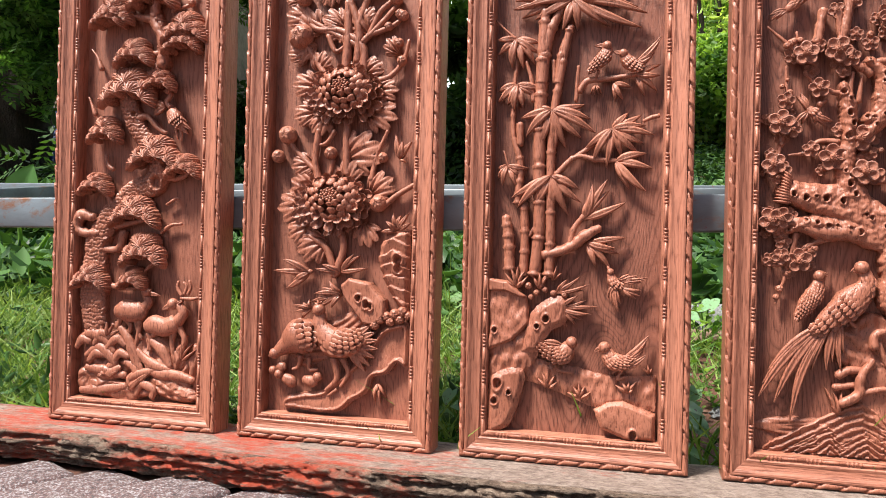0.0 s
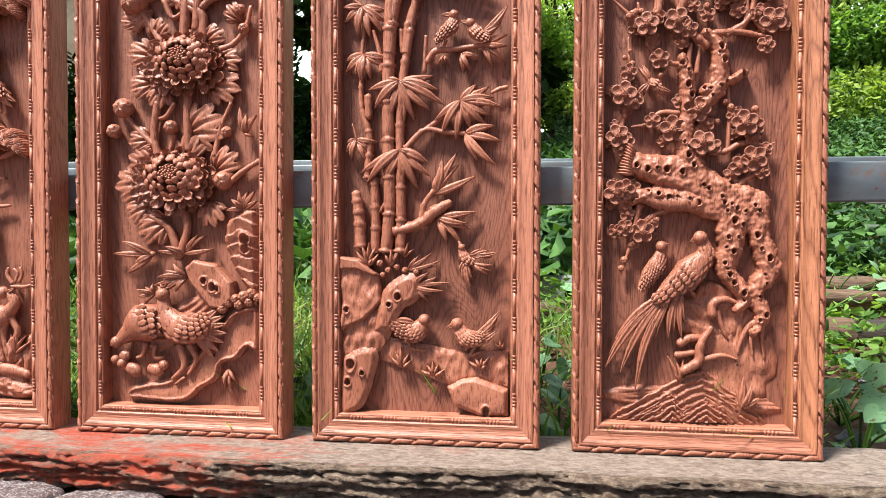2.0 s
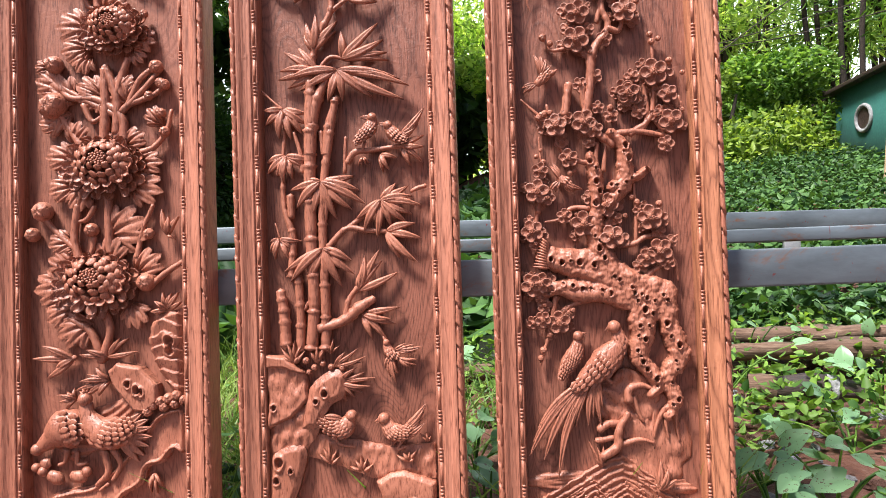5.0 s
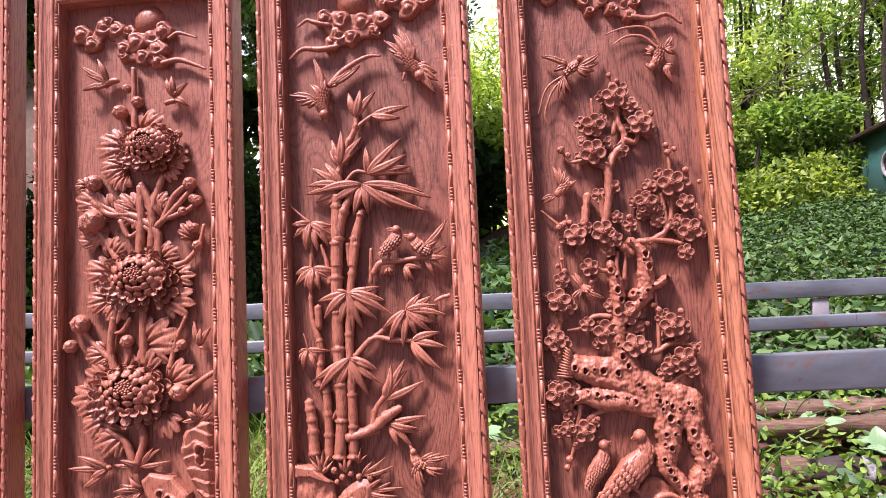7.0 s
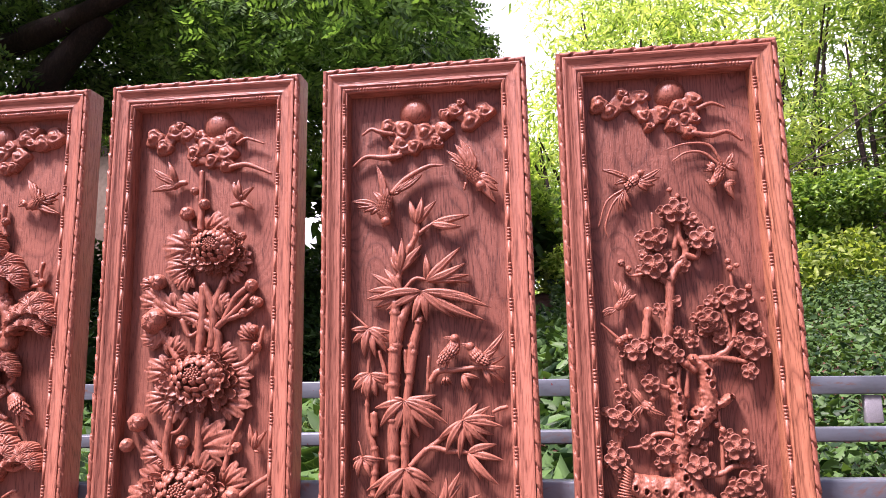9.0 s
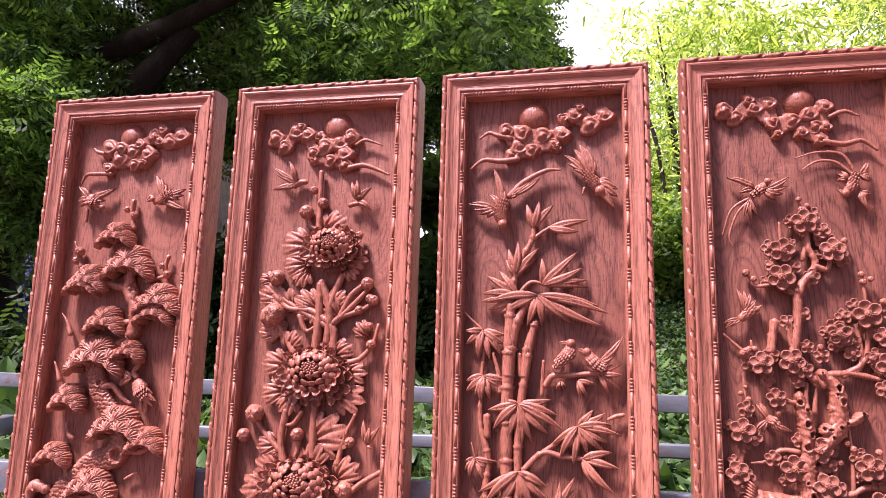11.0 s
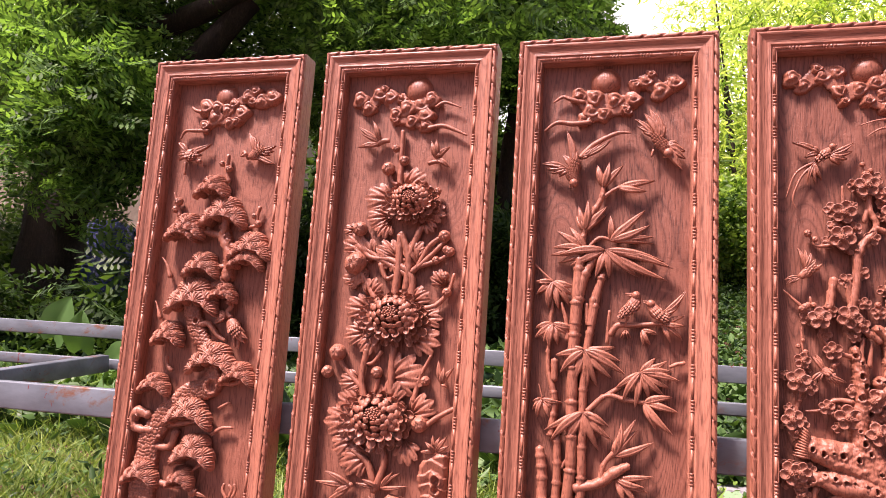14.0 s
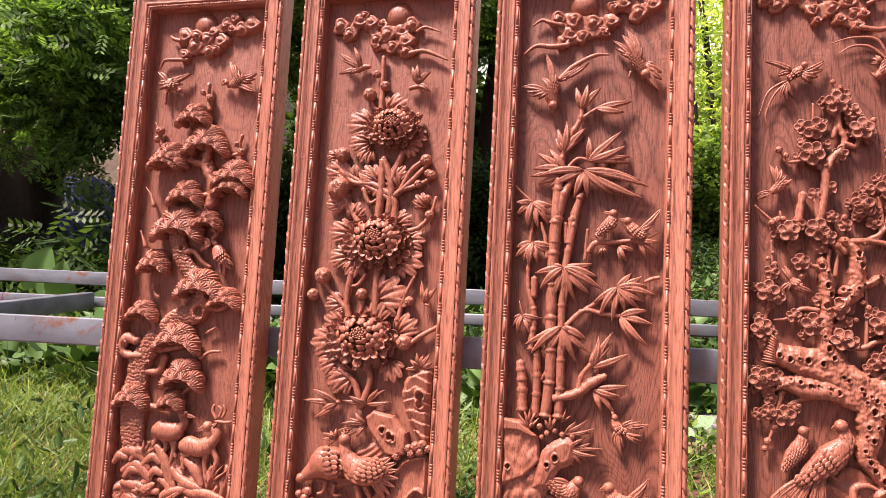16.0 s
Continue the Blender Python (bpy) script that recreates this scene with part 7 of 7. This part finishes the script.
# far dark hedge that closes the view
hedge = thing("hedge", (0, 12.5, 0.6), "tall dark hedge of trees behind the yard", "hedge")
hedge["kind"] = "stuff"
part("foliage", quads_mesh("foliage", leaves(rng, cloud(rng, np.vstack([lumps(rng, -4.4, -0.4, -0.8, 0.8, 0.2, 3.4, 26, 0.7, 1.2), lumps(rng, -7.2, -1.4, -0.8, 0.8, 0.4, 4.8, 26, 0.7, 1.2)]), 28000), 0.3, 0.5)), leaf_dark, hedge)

# bamboo and trees over the bank, their sunlit look put into the leaf colours
def bamboo_clump(x, y, hgt, n, leaf, lean):
    z = ground_height(x, y)
    culms, blobs = [], []
    for k in range(7):
        dx, dy = rng.uniform(-0.5, 0.5, 2)
        top = (x + dx * 2.2 + lean * 1.6, y + dy * 2, z + hgt * rng.uniform(0.75, 1.0))
        culms.append(([(x + dx, y + dy, z - 0.05), (x + dx * 1.4, y + dy * 1.2, z + hgt * 0.5), top], [0.05, 0.04, 0.015]))
        for f in (0.45, 0.6, 0.75, 0.9, 1.0):
            r = rng.uniform(0.35, 0.85)
            blobs.append((x + dx * (1 + 1.2 * f) + lean * 1.6 * f * f + rng.uniform(-0.9, 0.9), y + dy + rng.uniform(-0.6, 0.6), z + hgt * f + rng.uniform(-0.4, 0.4), r, r, r * 0.7))
    return tree("bamboo_clump", "tall feathery bamboo with the sun's backlight put into its yellow-green leaf colour", culms, leaves(rng, cloud(rng, blobs, n), 0.19, 0.22, 0.6), bark, leaf, "bamboo", "bamboo on the bank")


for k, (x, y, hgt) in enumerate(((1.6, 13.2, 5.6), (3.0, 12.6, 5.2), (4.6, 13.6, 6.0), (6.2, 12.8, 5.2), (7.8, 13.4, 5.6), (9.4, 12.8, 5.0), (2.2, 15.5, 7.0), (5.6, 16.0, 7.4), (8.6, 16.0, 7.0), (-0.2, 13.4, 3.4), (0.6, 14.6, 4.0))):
    bamboo_clump(x, y, hgt, 4300, leaf_painted_sun if k not in (3, 7) else leaf_mid, rng.uniform(-0.5, 0.5))
for bx, by, wid, hgt, n, lf in ((2.3, 10.6, 0.9, 1.0, 3000, leaf_mid), (3.6, 10.8, 0.8, 1.3, 3200, leaf_bush), (4.6, 11.6, 0.9, 1.5, 3000, leaf_mid), (1.4, 10.2, 0.8, 1.5, 3000, leaf_mid), (2.9, 9.6, 0.7, 0.5, 1800, leaf_bush), (6.8, 10.2, 1.0, 1.3, 3000, leaf_mid), (0.7, 11.0, 0.8, 1.7, 3000, leaf_painted_sun), (8.3, 10.6, 1.0, 1.7, 2800, leaf_bush)):
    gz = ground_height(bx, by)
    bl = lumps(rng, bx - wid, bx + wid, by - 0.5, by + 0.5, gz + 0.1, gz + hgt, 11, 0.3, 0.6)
    tree("bush", "creeper-covered bush on the bank with sunlight partly put into its leaf colour", [([(bx, by, gz - 0.05), (bx, by, gz + hgt * 0.4), (bx + 0.1, by, gz + hgt * 0.8)], [0.05, 0.04, 0.02])], leaves(rng, cloud(rng, bl, int(n * 2.2)), 0.095, 0.6), bark, lf, "bush", "bushes on the bank")


grove = thing("hedge", (5, 18, 1.5), "yellow-green grove behind the bamboo with sunlight put into its leaf colour", "hedge")
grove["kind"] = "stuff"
part("foliage", quads_mesh("foliage", leaves(rng, cloud(rng, lumps(rng, -6.5, 8.0, -0.8, 0.8, -0.4, 4.4, 72, 0.6, 1.1), 36000), 0.24, 0.4)), leaf_painted_sun, grove)


def sown(x0, x1, y0, y1, n, keep=0.0, scale=1.6):
    """Points on the ground, thinned into patches."""
    out = []
    while len(out) < n:
        x, y = rng.uniform(x0, x1), y0 + (y1 - y0) * rng.uniform() ** 1.3
        if noise.noise((x * scale, y * scale, 6)) > keep - rng.uniform(0, 0.3):
            out.append((x, y, ground_height(x, y)))
    return np.array(out)


def stuff(name, me, mat, label, category):
    ob = tagged(new(name, me), label, category, kind="stuff")
    me.materials.append(mat)
    return ob


p = sown(0.2, 10, 3.1, 11.5, 85000, -0.6)
p[:, 2] += rng.uniform(0, 0.16, len(p)) * (1 + p[:, 1] * 0.08)
stuff("ground_cover", quads_mesh("ground_cover", leaves(rng, p, 0.058, 0.7, -0.1, 0.4)), leaf_cover, "dense low green creepers covering the bank", "ground cover")
p = sown(-9, 0.4, 2.9, 8.5, 22000, -0.5)
p[:, 2] += rng.uniform(0, 0.2, len(p))
stuff("ground_cover", quads_mesh("ground_cover", leaves(rng, p, 0.12, 0.6, -0.1, 0.4)), leaf_cover, "low leafy weeds beyond the steel frame", "ground cover")
p = sown(-0.5, 3.4, 2.0, 3.4, 8500, -0.1)
p[:, 2] += rng.uniform(0.01, 0.14, len(p))
stuff("ground_cover", quads_mesh("ground_cover", leaves(rng, p, 0.030, 0.7, -0.1, 0.5)), leaf_mid, "bright creeping weeds on rubble", "ground cover")


def grass(x0, x1, y0, y1, n, hgt, keep=-0.6):
    q = sown(x0, x1, y0, y1, n, keep, 2.0)
    a = rng.normal(size=(n, 3)) * (0.8, 0.8, 0) + (0, 0, 1)
    a /= np.linalg.norm(a, axis=1)[:, None]
    L = (hgt * rng.uniform(0.4, 1.4, n))[:, None]
    b = np.cross(a, rng.normal(size=(n, 3)))
    b /= np.linalg.norm(b, axis=1)[:, None]
    bend = rng.normal(size=(n, 3)) * (0.35, 0.35, 0) * L
    low = np.stack([q - b * 0.0028, q + b * 0.0028, q + a * L * 0.55 + b * 0.0022, q + a * L * 0.55 - b * 0.0022], 1)
    m = q + a * L * 0.55
    tip = q + a * L * 0.9 + bend * 0.6
    up = np.stack([m - b * 0.0022, m + b * 0.0022, tip + b * 0.0004, tip - b * 0.0004], 1)
    return np.concatenate([low, up])


stuff("grass", quads_mesh("grass", np.concatenate([grass(-4.2, -0.3, 1.52, 3.0, 17000, 0.13), grass(-5, -0.4, 2.9, 5.0, 8000, 0.22)])), grass_leaf, "thick uncut green grass behind the slab", "grass")
stuff("grass", quads_mesh("grass", grass(-0.5, 0.6, 1.5, 2.6, 900, 0.2, 0.1)), grass_leaf, "long grass blades between the panels", "grass")


p = sown(-4, -0.2, 1.55, 3.0, 2200, 0.0)
p[:, 2] += rng.uniform(0.0, 0.10, len(p))
stuff("weeds", quads_mesh("weeds", leaves(rng, p, 0.045, 0.4, -0.3, 0.8)), leaf_cover, "leafy weeds growing through the grass", "weeds")


# vines with broad leaves close behind the slab
def heart_leaf(s, c, d, up, size, rnd):
    """A heart-shaped blade, cupped along its midrib."""
    d = Vector(d).normalized()
    side = d.cross(Vector(up)).normalized()
    nrm = side.cross(d)
    rows, n = [], 13
    wave = rnd.uniform(0, 6)
    for i in range(n):
        t = i / (n - 1)
        w = size * (0.43 * math.sin(math.pi * min(1.0, 0.05 + 0.95 * t) ** 0.72) ** 0.8 + 0.004)
        row = []
        for q in (-1, -0.75, -0.5, -0.2, 0, 0.2, 0.5, 0.75, 1):
            back = -0.16 * size * abs(q) if t < 0.12 else 0.0
            o = Vector(c) + d * (size * t + back) + side * w * q + nrm * (0.16 * w * abs(q) - 0.22 * size * t * t + 0.03 * size * math.sin(wave + 7 * t + 2 * q) * abs(q) - 0.012 * size * (q == 0))
            row.append(o[:])
        rows.append(row)
    return s.grid(np.array(rows))


def vine(x, y, n, spread, rnd, label, size=0.064, hgt=0.14):
    z = ground_height(x, y)
    v = thing("creeping_vine", (x, y, z), label, "vine", "vines behind the slab")
    st = Shape()
    for k in range(n):
        a = rnd.uniform(0, math.tau)
        r = spread * math.sqrt(rnd.random())
        ex, ey, ez = r * math.cos(a), r * math.sin(a) * 0.6, hgt * rnd.uniform(0.3, 1.2)
        limb(st, [(0, 0, 0), (ex * 0.5, ey * 0.5, ez * 0.7), (ex, ey, ez)], [0.003, 0.0025, 0.0018], k, 6, 0.03)
        s = heart_leaf(Shape(), (ex, ey, ez), (rnd.uniform(-1, 1), rnd.uniform(-0.9, 0.2), rnd.uniform(-0.5, 0.7)), (rnd.uniform(-0.5, 0.5), -0.7, 1.1), size * rnd.uniform(0.6, 1.15), rnd)
        part("leaf", s, broad_leaf, v)
    part("stem", st, leaf_mid, v)
    return v


vr = random.Random(5)
for x, y, n, sp in ((0.66, 1.60, 8, 0.12), (0.80, 1.66, 9, 0.13), (0.98, 1.60, 6, 0.15), (1.20, 1.66, 7, 0.16), (0.72, 1.85, 7, 0.16), (0.10, 1.62, 9, 0.12), (-0.36, 1.66, 6, 0.08), (0.06, 1.95, 8, 0.14), (1.4, 1.62, 9, 0.18), (1.0, 2.0, 6, 0.2)):
    vine(x, y, n, sp, vr, "creeping vine with broad green spotted leaves on soil")
for x, y in ((0.8, 2.4), (1.25, 2.35), (1.0, 2.75), (1.5, 2.8), (0.2, 2.6), (1.9, 2.5)):
    vine(x, y, 9, 0.25, vr, "small leafy vine trailing over rubble", 0.058, 0.16)


# taro leaves beyond the far rail
taro_leaf = leafy("taro_leaf", (0.06, 0.15, 0.045), (0.13, 0.27, 0.08), 0.3, 0.45)


def taro(x, y, hs):
    z = ground_height(x, y)
    t = thing("taro_plant", (x, y, z), "taro plant with large bright ribbed leaves", "plant", "taro plants")
    for k, (dx, dz, size) in enumerate(hs):
        part("stalk", limb(Shape(), [(0, 0, 0), (dx * 0.5, 0, dz * 0.6), (dx, -0.02, dz)], [0.02, 0.015, 0.01], k), leaf_mid, t)
        part("leaf", heart_leaf(Shape(), (dx, -0.02, dz + 0.10), (0.5 - 0.6 * (k % 2) + dx, -0.35, 1.0 if k == 0 else 0.6), (0.2, -1, 0.2), size, vr), taro_leaf, t)


taro(-3.60, 3.7, [(0.0, 0.36, 0.28), (0.22, 0.30, 0.24), (0.45, 0.24, 0.20)])
taro(-2.95, 3.8, [(0.0, 0.28, 0.22), (0.22, 0.24, 0.19)])

# rubble, timber and the burnt log
char = speckled("charred_wood", [(0.35, (0.008, 0.006, 0.006)), (0.55, (0.04, 0.022, 0.016)), (0.75, (0.16, 0.10, 0.07))], 18.0, 0.6, 0.7, 0.01, (0.2, 1, 1))
old_timber = speckled("brown_weathered_timber", [(0.3, (0.03, 0.016, 0.011)), (0.5, (0.12, 0.07, 0.045)), (0.72, (0.30, 0.21, 0.15))], 12.0, 0.9, 0.8, 0.01, (0.12, 1, 1))
grey_stone = speckled("grey_rubble_stone", [(0.3, (0.06, 0.06, 0.065)), (0.5, (0.22, 0.22, 0.23)), (0.72, (0.5, 0.5, 0.5))], 20.0, 0.9, 0.6, 0.01)
log = thing("burnt_log", (1.02, 2.30, 0.20), "short charred log with a pale band lying on rubble", "log")
part("log_body", limb(Shape(), [(-0.10, 0, 0.035), (0, 0, 0.04), (0.14, -0.02, 0.025)], [0.036, 0.04, 0.03], 2, 12, 0.02), char, log)
part("log_end", limb(Shape(), [(-0.17, 0.01, 0.045), (-0.13, 0, 0.04), (-0.10, 0, 0.036)], [0.036, 0.04, 0.037], 5, 12, 0.01), old_timber, log, "pale broken end")
part("pale_band", limb(Shape(), [(0.045, -0.004, 0.038), (0.075, -0.01, 0.034)], [0.0395, 0.037], 9, 12, 0.006), grey_stone, log, "pale ash-coloured band")
for x, y, ln, z0, th, tn in ((1.35, 2.66, 1.5, 0.36, 0.05, 3), (1.9, 2.45, 0.8, 0.26, 0.04, -6), (1.15, 2.82, 1.3, 0.40, 0.04, -2), (0.1, 2.7, 0.9, 0.3, 0.05, 5), (1.55, 2.15, 0.5, 0.2, 0.03, 12)):
    pl = thing("old_plank", pose(x, y, max(z0 - 0.08, ground_height(x, y) - 0.01), 0, 0, tn), "split brown weathered plank lying among weeds", "plank", "old planks")
    s = Shape()
    nn = 40
    g = np.zeros((nn, 8, 3))
    for i in range(nn):
        u = (i / (nn - 1) - 0.5) * ln
        for j, (a, b) in enumerate(((-1, 0), (-1, 0.6), (-0.9, 1), (0, 1.05), (0.9, 1), (1, 0.6), (1, 0), (0, -0.02))):
            g[i, j] = (u, a * 0.06 * (1 + 0.3 * noise.noise((u * 6, j, x))), b * th * (1 + 0.4 * noise.noise((u * 9, j * 0.7, y))))
    part("board", s.grid(g, close_v=True), old_timber, pl)
st_rnd = random.Random(11)
stone_meshes = []
for k in range(5):
    s = ball(Shape(), 0, 0, 1.0, GROUND, 0.7, 9, 0.8, k, 0.5)
    s.v = [v * np.array((1, 0.8, 0.7)) for v in s.v]
    me = s.mesh("stone", False)
    me.materials.append(grey_stone if k < 3 else soil)
    stone_meshes.append(me)
heap = thing("rubble", (1.1, 2.4, 0.15), "loose grey stones and broken rubble on soil", "rubble", kind="stuff")
for k in range(260):
    x, y = st_rnd.gauss(1.05, 0.5), st_rnd.uniform(1.55, 3.0)
    r = 0.008 + 0.03 * st_rnd.random() ** 3
    o = part("stone", stone_meshes[k % 5], grey_stone, heap)
    o.matrix_local = Matrix.Translation((x - 1.1, y - 2.4, ground_height(x, y) - 0.15 + r * 0.2)) @ Matrix.Rotation(st_rnd.uniform(0, 6.28), 4, "Z") @ Matrix.Diagonal((r, r, r, 1))
pipe = thing("concrete_block", (0.30, 2.95, ground_height(0.3, 2.95) - 0.02), "pale grey concrete block standing behind the weeds", "concrete block")
part("block", box(-0.4, 0.4, -0.06, 0.06, 0, 0.13, 0.008), grey_stone, pipe)
post = thing("steel_bracket", (1.28, 3.01, 0.62), "pale steel bracket welded under the far rail", "steel bracket")
part("plate", box(-0.03, 0.03, 0.0, 0.03, 0, 0.102, 0.003), speckled("pale_steel", [(0.3, (0.18, 0.185, 0.2)), (0.7, (0.30, 0.31, 0.33))], 20.0, 0.6, 0.1), post)

# green shed, boards and cables on the bank
teal = speckled("faded_green_paint", [(0.3, (0.015, 0.085, 0.075)), (0.55, (0.03, 0.14, 0.12)), (0.75, (0.06, 0.2, 0.17))], 4.0, 0.7, 0.2)
gz = ground_height(5.6, 8.6) - 0.2
shed = thing("garden_shed", (5.16, 7.5, gz), "faded green shed with a round vent and dark roof", "shed")
top = 2.92 - gz
part("wall", box(0, 2.0, 0, 3.5, 0, top), teal, shed, "faded green painted wall")
part("roof", box(-0.12, 2.1, -0.12, 3.62, top, top + 0.06, 0.01), char, shed, "thin dark roof sheet")
th = np.linspace(0, math.tau, 25)[:-1]
rg = np.array([[(-0.012 + 0.025 * math.sin(b), 2.7 + (0.20 + 0.03 * math.cos(b)) * math.cos(a), 2.42 - gz + (0.17 + 0.03 * math.cos(b)) * math.sin(a)) for b in np.linspace(0, math.tau, 9)[:-1]] for a in th])
vent = part("vent_ring", Shape().grid(rg, close_u=True, close_v=True), grey_stone, shed, "grey round vent ring")
part("vent_plate", Shape().add([(-0.006, 2.7 + 0.20 * math.cos(a), 2.42 - gz + 0.17 * math.sin(a)) for a in th], [list(range(24))]), char, vent, "dark vent opening")
brd = thing("wooden_board", pose(3.78, 7.0, ground_height(3.78, 7.0) - 0.02, 0, 6, 0), "pale upright wooden board on the bank", "board")
part("board_body", box(-0.09, 0.09, -0.02, 0.02, 0, 1.3, 0.005), speckled("pale_board", [(0.3, (0.35, 0.25, 0.14)), (0.7, (0.55, 0.42, 0.26))], 12.0, 0.8, 0.2, 0.01, (1, 1, 0.15)), brd)
brick_red = speckled("terracotta", [(0.3, (0.25, 0.07, 0.03)), (0.7, (0.42, 0.14, 0.07))], 14.0, 0.85, 0.3)
pot = thing("clay_block", (4.05, 7.1, ground_height(4.05, 7.1) - 0.02), "terracotta block lying beside the pale board", "clay block")
part("block_body", box(-0.16, 0.16, -0.1, 0.1, 0, 0.45, 0.01), brick_red, pot)
for pts in ([(1.8, 9.0, 2.95), (3.0, 9.0, 3.14), (4.1, 9.0, 3.30), (7.5, 9.0, 4.1)], [(2.2, 8.0, 2.5), (2.75, 8.0, 2.9), (3.4, 8.0, 3.35), (5.5, 8.0, 4.7)], [(1.6, 9.5, 3.0), (3.6, 9.5, 3.45), (8.0, 9.5, 4.6)]):
    cb = thing("cable", pts[0], "thin dark overhead cable", "cable", "overhead cables")
    part("wire", limb(Shape(), [tuple(np.array(q) - np.array(pts[0])) for q in pts], [0.006, 0.006], 1, 6, 0.3), char, cb)

# building behind the tree and the blue sheet
plaster = speckled("stained_plaster", [(0.3, (0.08, 0.065, 0.048)), (0.5, (0.16, 0.13, 0.095)), (0.72, (0.24, 0.20, 0.15))], 1.4, 0.9, 0.2, 0.02)
hs = thing("building", (-14.5, 12.2, 0.3), "stained beige plastered building behind the trees", "building")
part("wall", box(0, 7.0, 0, 4.0, 0, 5.6, 0.02), plaster, hs)
part("roof", box(-0.3, 7.3, -0.5, 4.2, 5.6, 5.75, 0.02), char, hs, "flat dark roof slab")
part("ledge", box(0, 7.0, -0.12, -0.003, 2.6, 2.78, 0.01), plaster, hs, "plaster ledge along the wall")
blue = speckled("blue_plastic_sheet", [(0.3, (0.006, 0.014, 0.075)), (0.55, (0.014, 0.035, 0.17)), (0.75, (0.035, 0.07, 0.25))], 2.5, 0.4, 0.6, 0.08)
tp = thing("tarpaulin", (-8.6, 9.0, ground_height(-8.6, 9)), "crumpled blue plastic tarpaulin draped over a pile", "tarpaulin")
nn = 26
g = np.array([[(1.5 * (i / (nn - 1)) - 0.1, -0.5 + 1.0 * j / (nn - 1), max(0.0, 1.95 * (1 - abs(2 * j / (nn - 1) - 1) ** 4) * (1 - abs(2 * i / (nn - 1) - 1) ** 6) + 0.12 * noise.noise((i * 0.4, j * 0.5, 1)))) for j in range(nn)] for i in range(nn)])
part("sheet", Shape().grid(g), blue, tp)

# paving in front of the slab
chips = speckled("stone_chip_paving", [(0.38, (0.012, 0.010, 0.012)), (0.45, (0.09, 0.075, 0.08)), (0.50, (0.13, 0.05, 0.04)), (0.54, (0.24, 0.23, 0.24)), (0.64, (0.55, 0.55, 0.58))], 70.0, 0.85, 1.0, 0.006, (1, 1, 1), 3.0)
pave = tagged(new("pavement"), "rough paving slabs of grey and red stone chips", "pavement", kind="structure")
slab_me = None
for i in range(-14, 9):
    for j in range(4):
        if slab_me is None:
            s = box(-0.078, 0.078, -0.14, 0.14, -0.05, 0, 0.012)
            slab_me = s.mesh("paving_slab", True)
            slab_me.materials.append(chips)
        o = part("paving_slab", slab_me, chips, pave)
        o.matrix_local = pose(i * 0.168 + 0.06 * j + st_rnd.uniform(-0.006, 0.006), 1.16 - j * 0.30, 0.088 + st_rnd.uniform(-0.006, 0.004), st_rnd.uniform(-1.5, 1.5), st_rnd.uniform(-1.5, 1.5), -26 + st_rnd.uniform(-3, 3))

# bright hazy sky behind the trees
m, nt, b = nodes_of("hazy_sky")
em = nd(nt, "ShaderNodeEmission", Strength=1.5)
em.inputs[0].default_value = (0.95, 1.0, 0.98, 1)
nt.links.new(em.outputs[0], nt.nodes["Material Output"].inputs[0])
bd = tagged(new("backdrop", Shape().add([(-160, 120, -20), (160, 120, -20), (160, 120, 130), (-160, 120, 130)], [(0, 1, 2, 3)]).mesh("backdrop", False)), "plain bright hazy sky far behind the trees", "sky", kind="structure")
bd.data.materials.append(m)
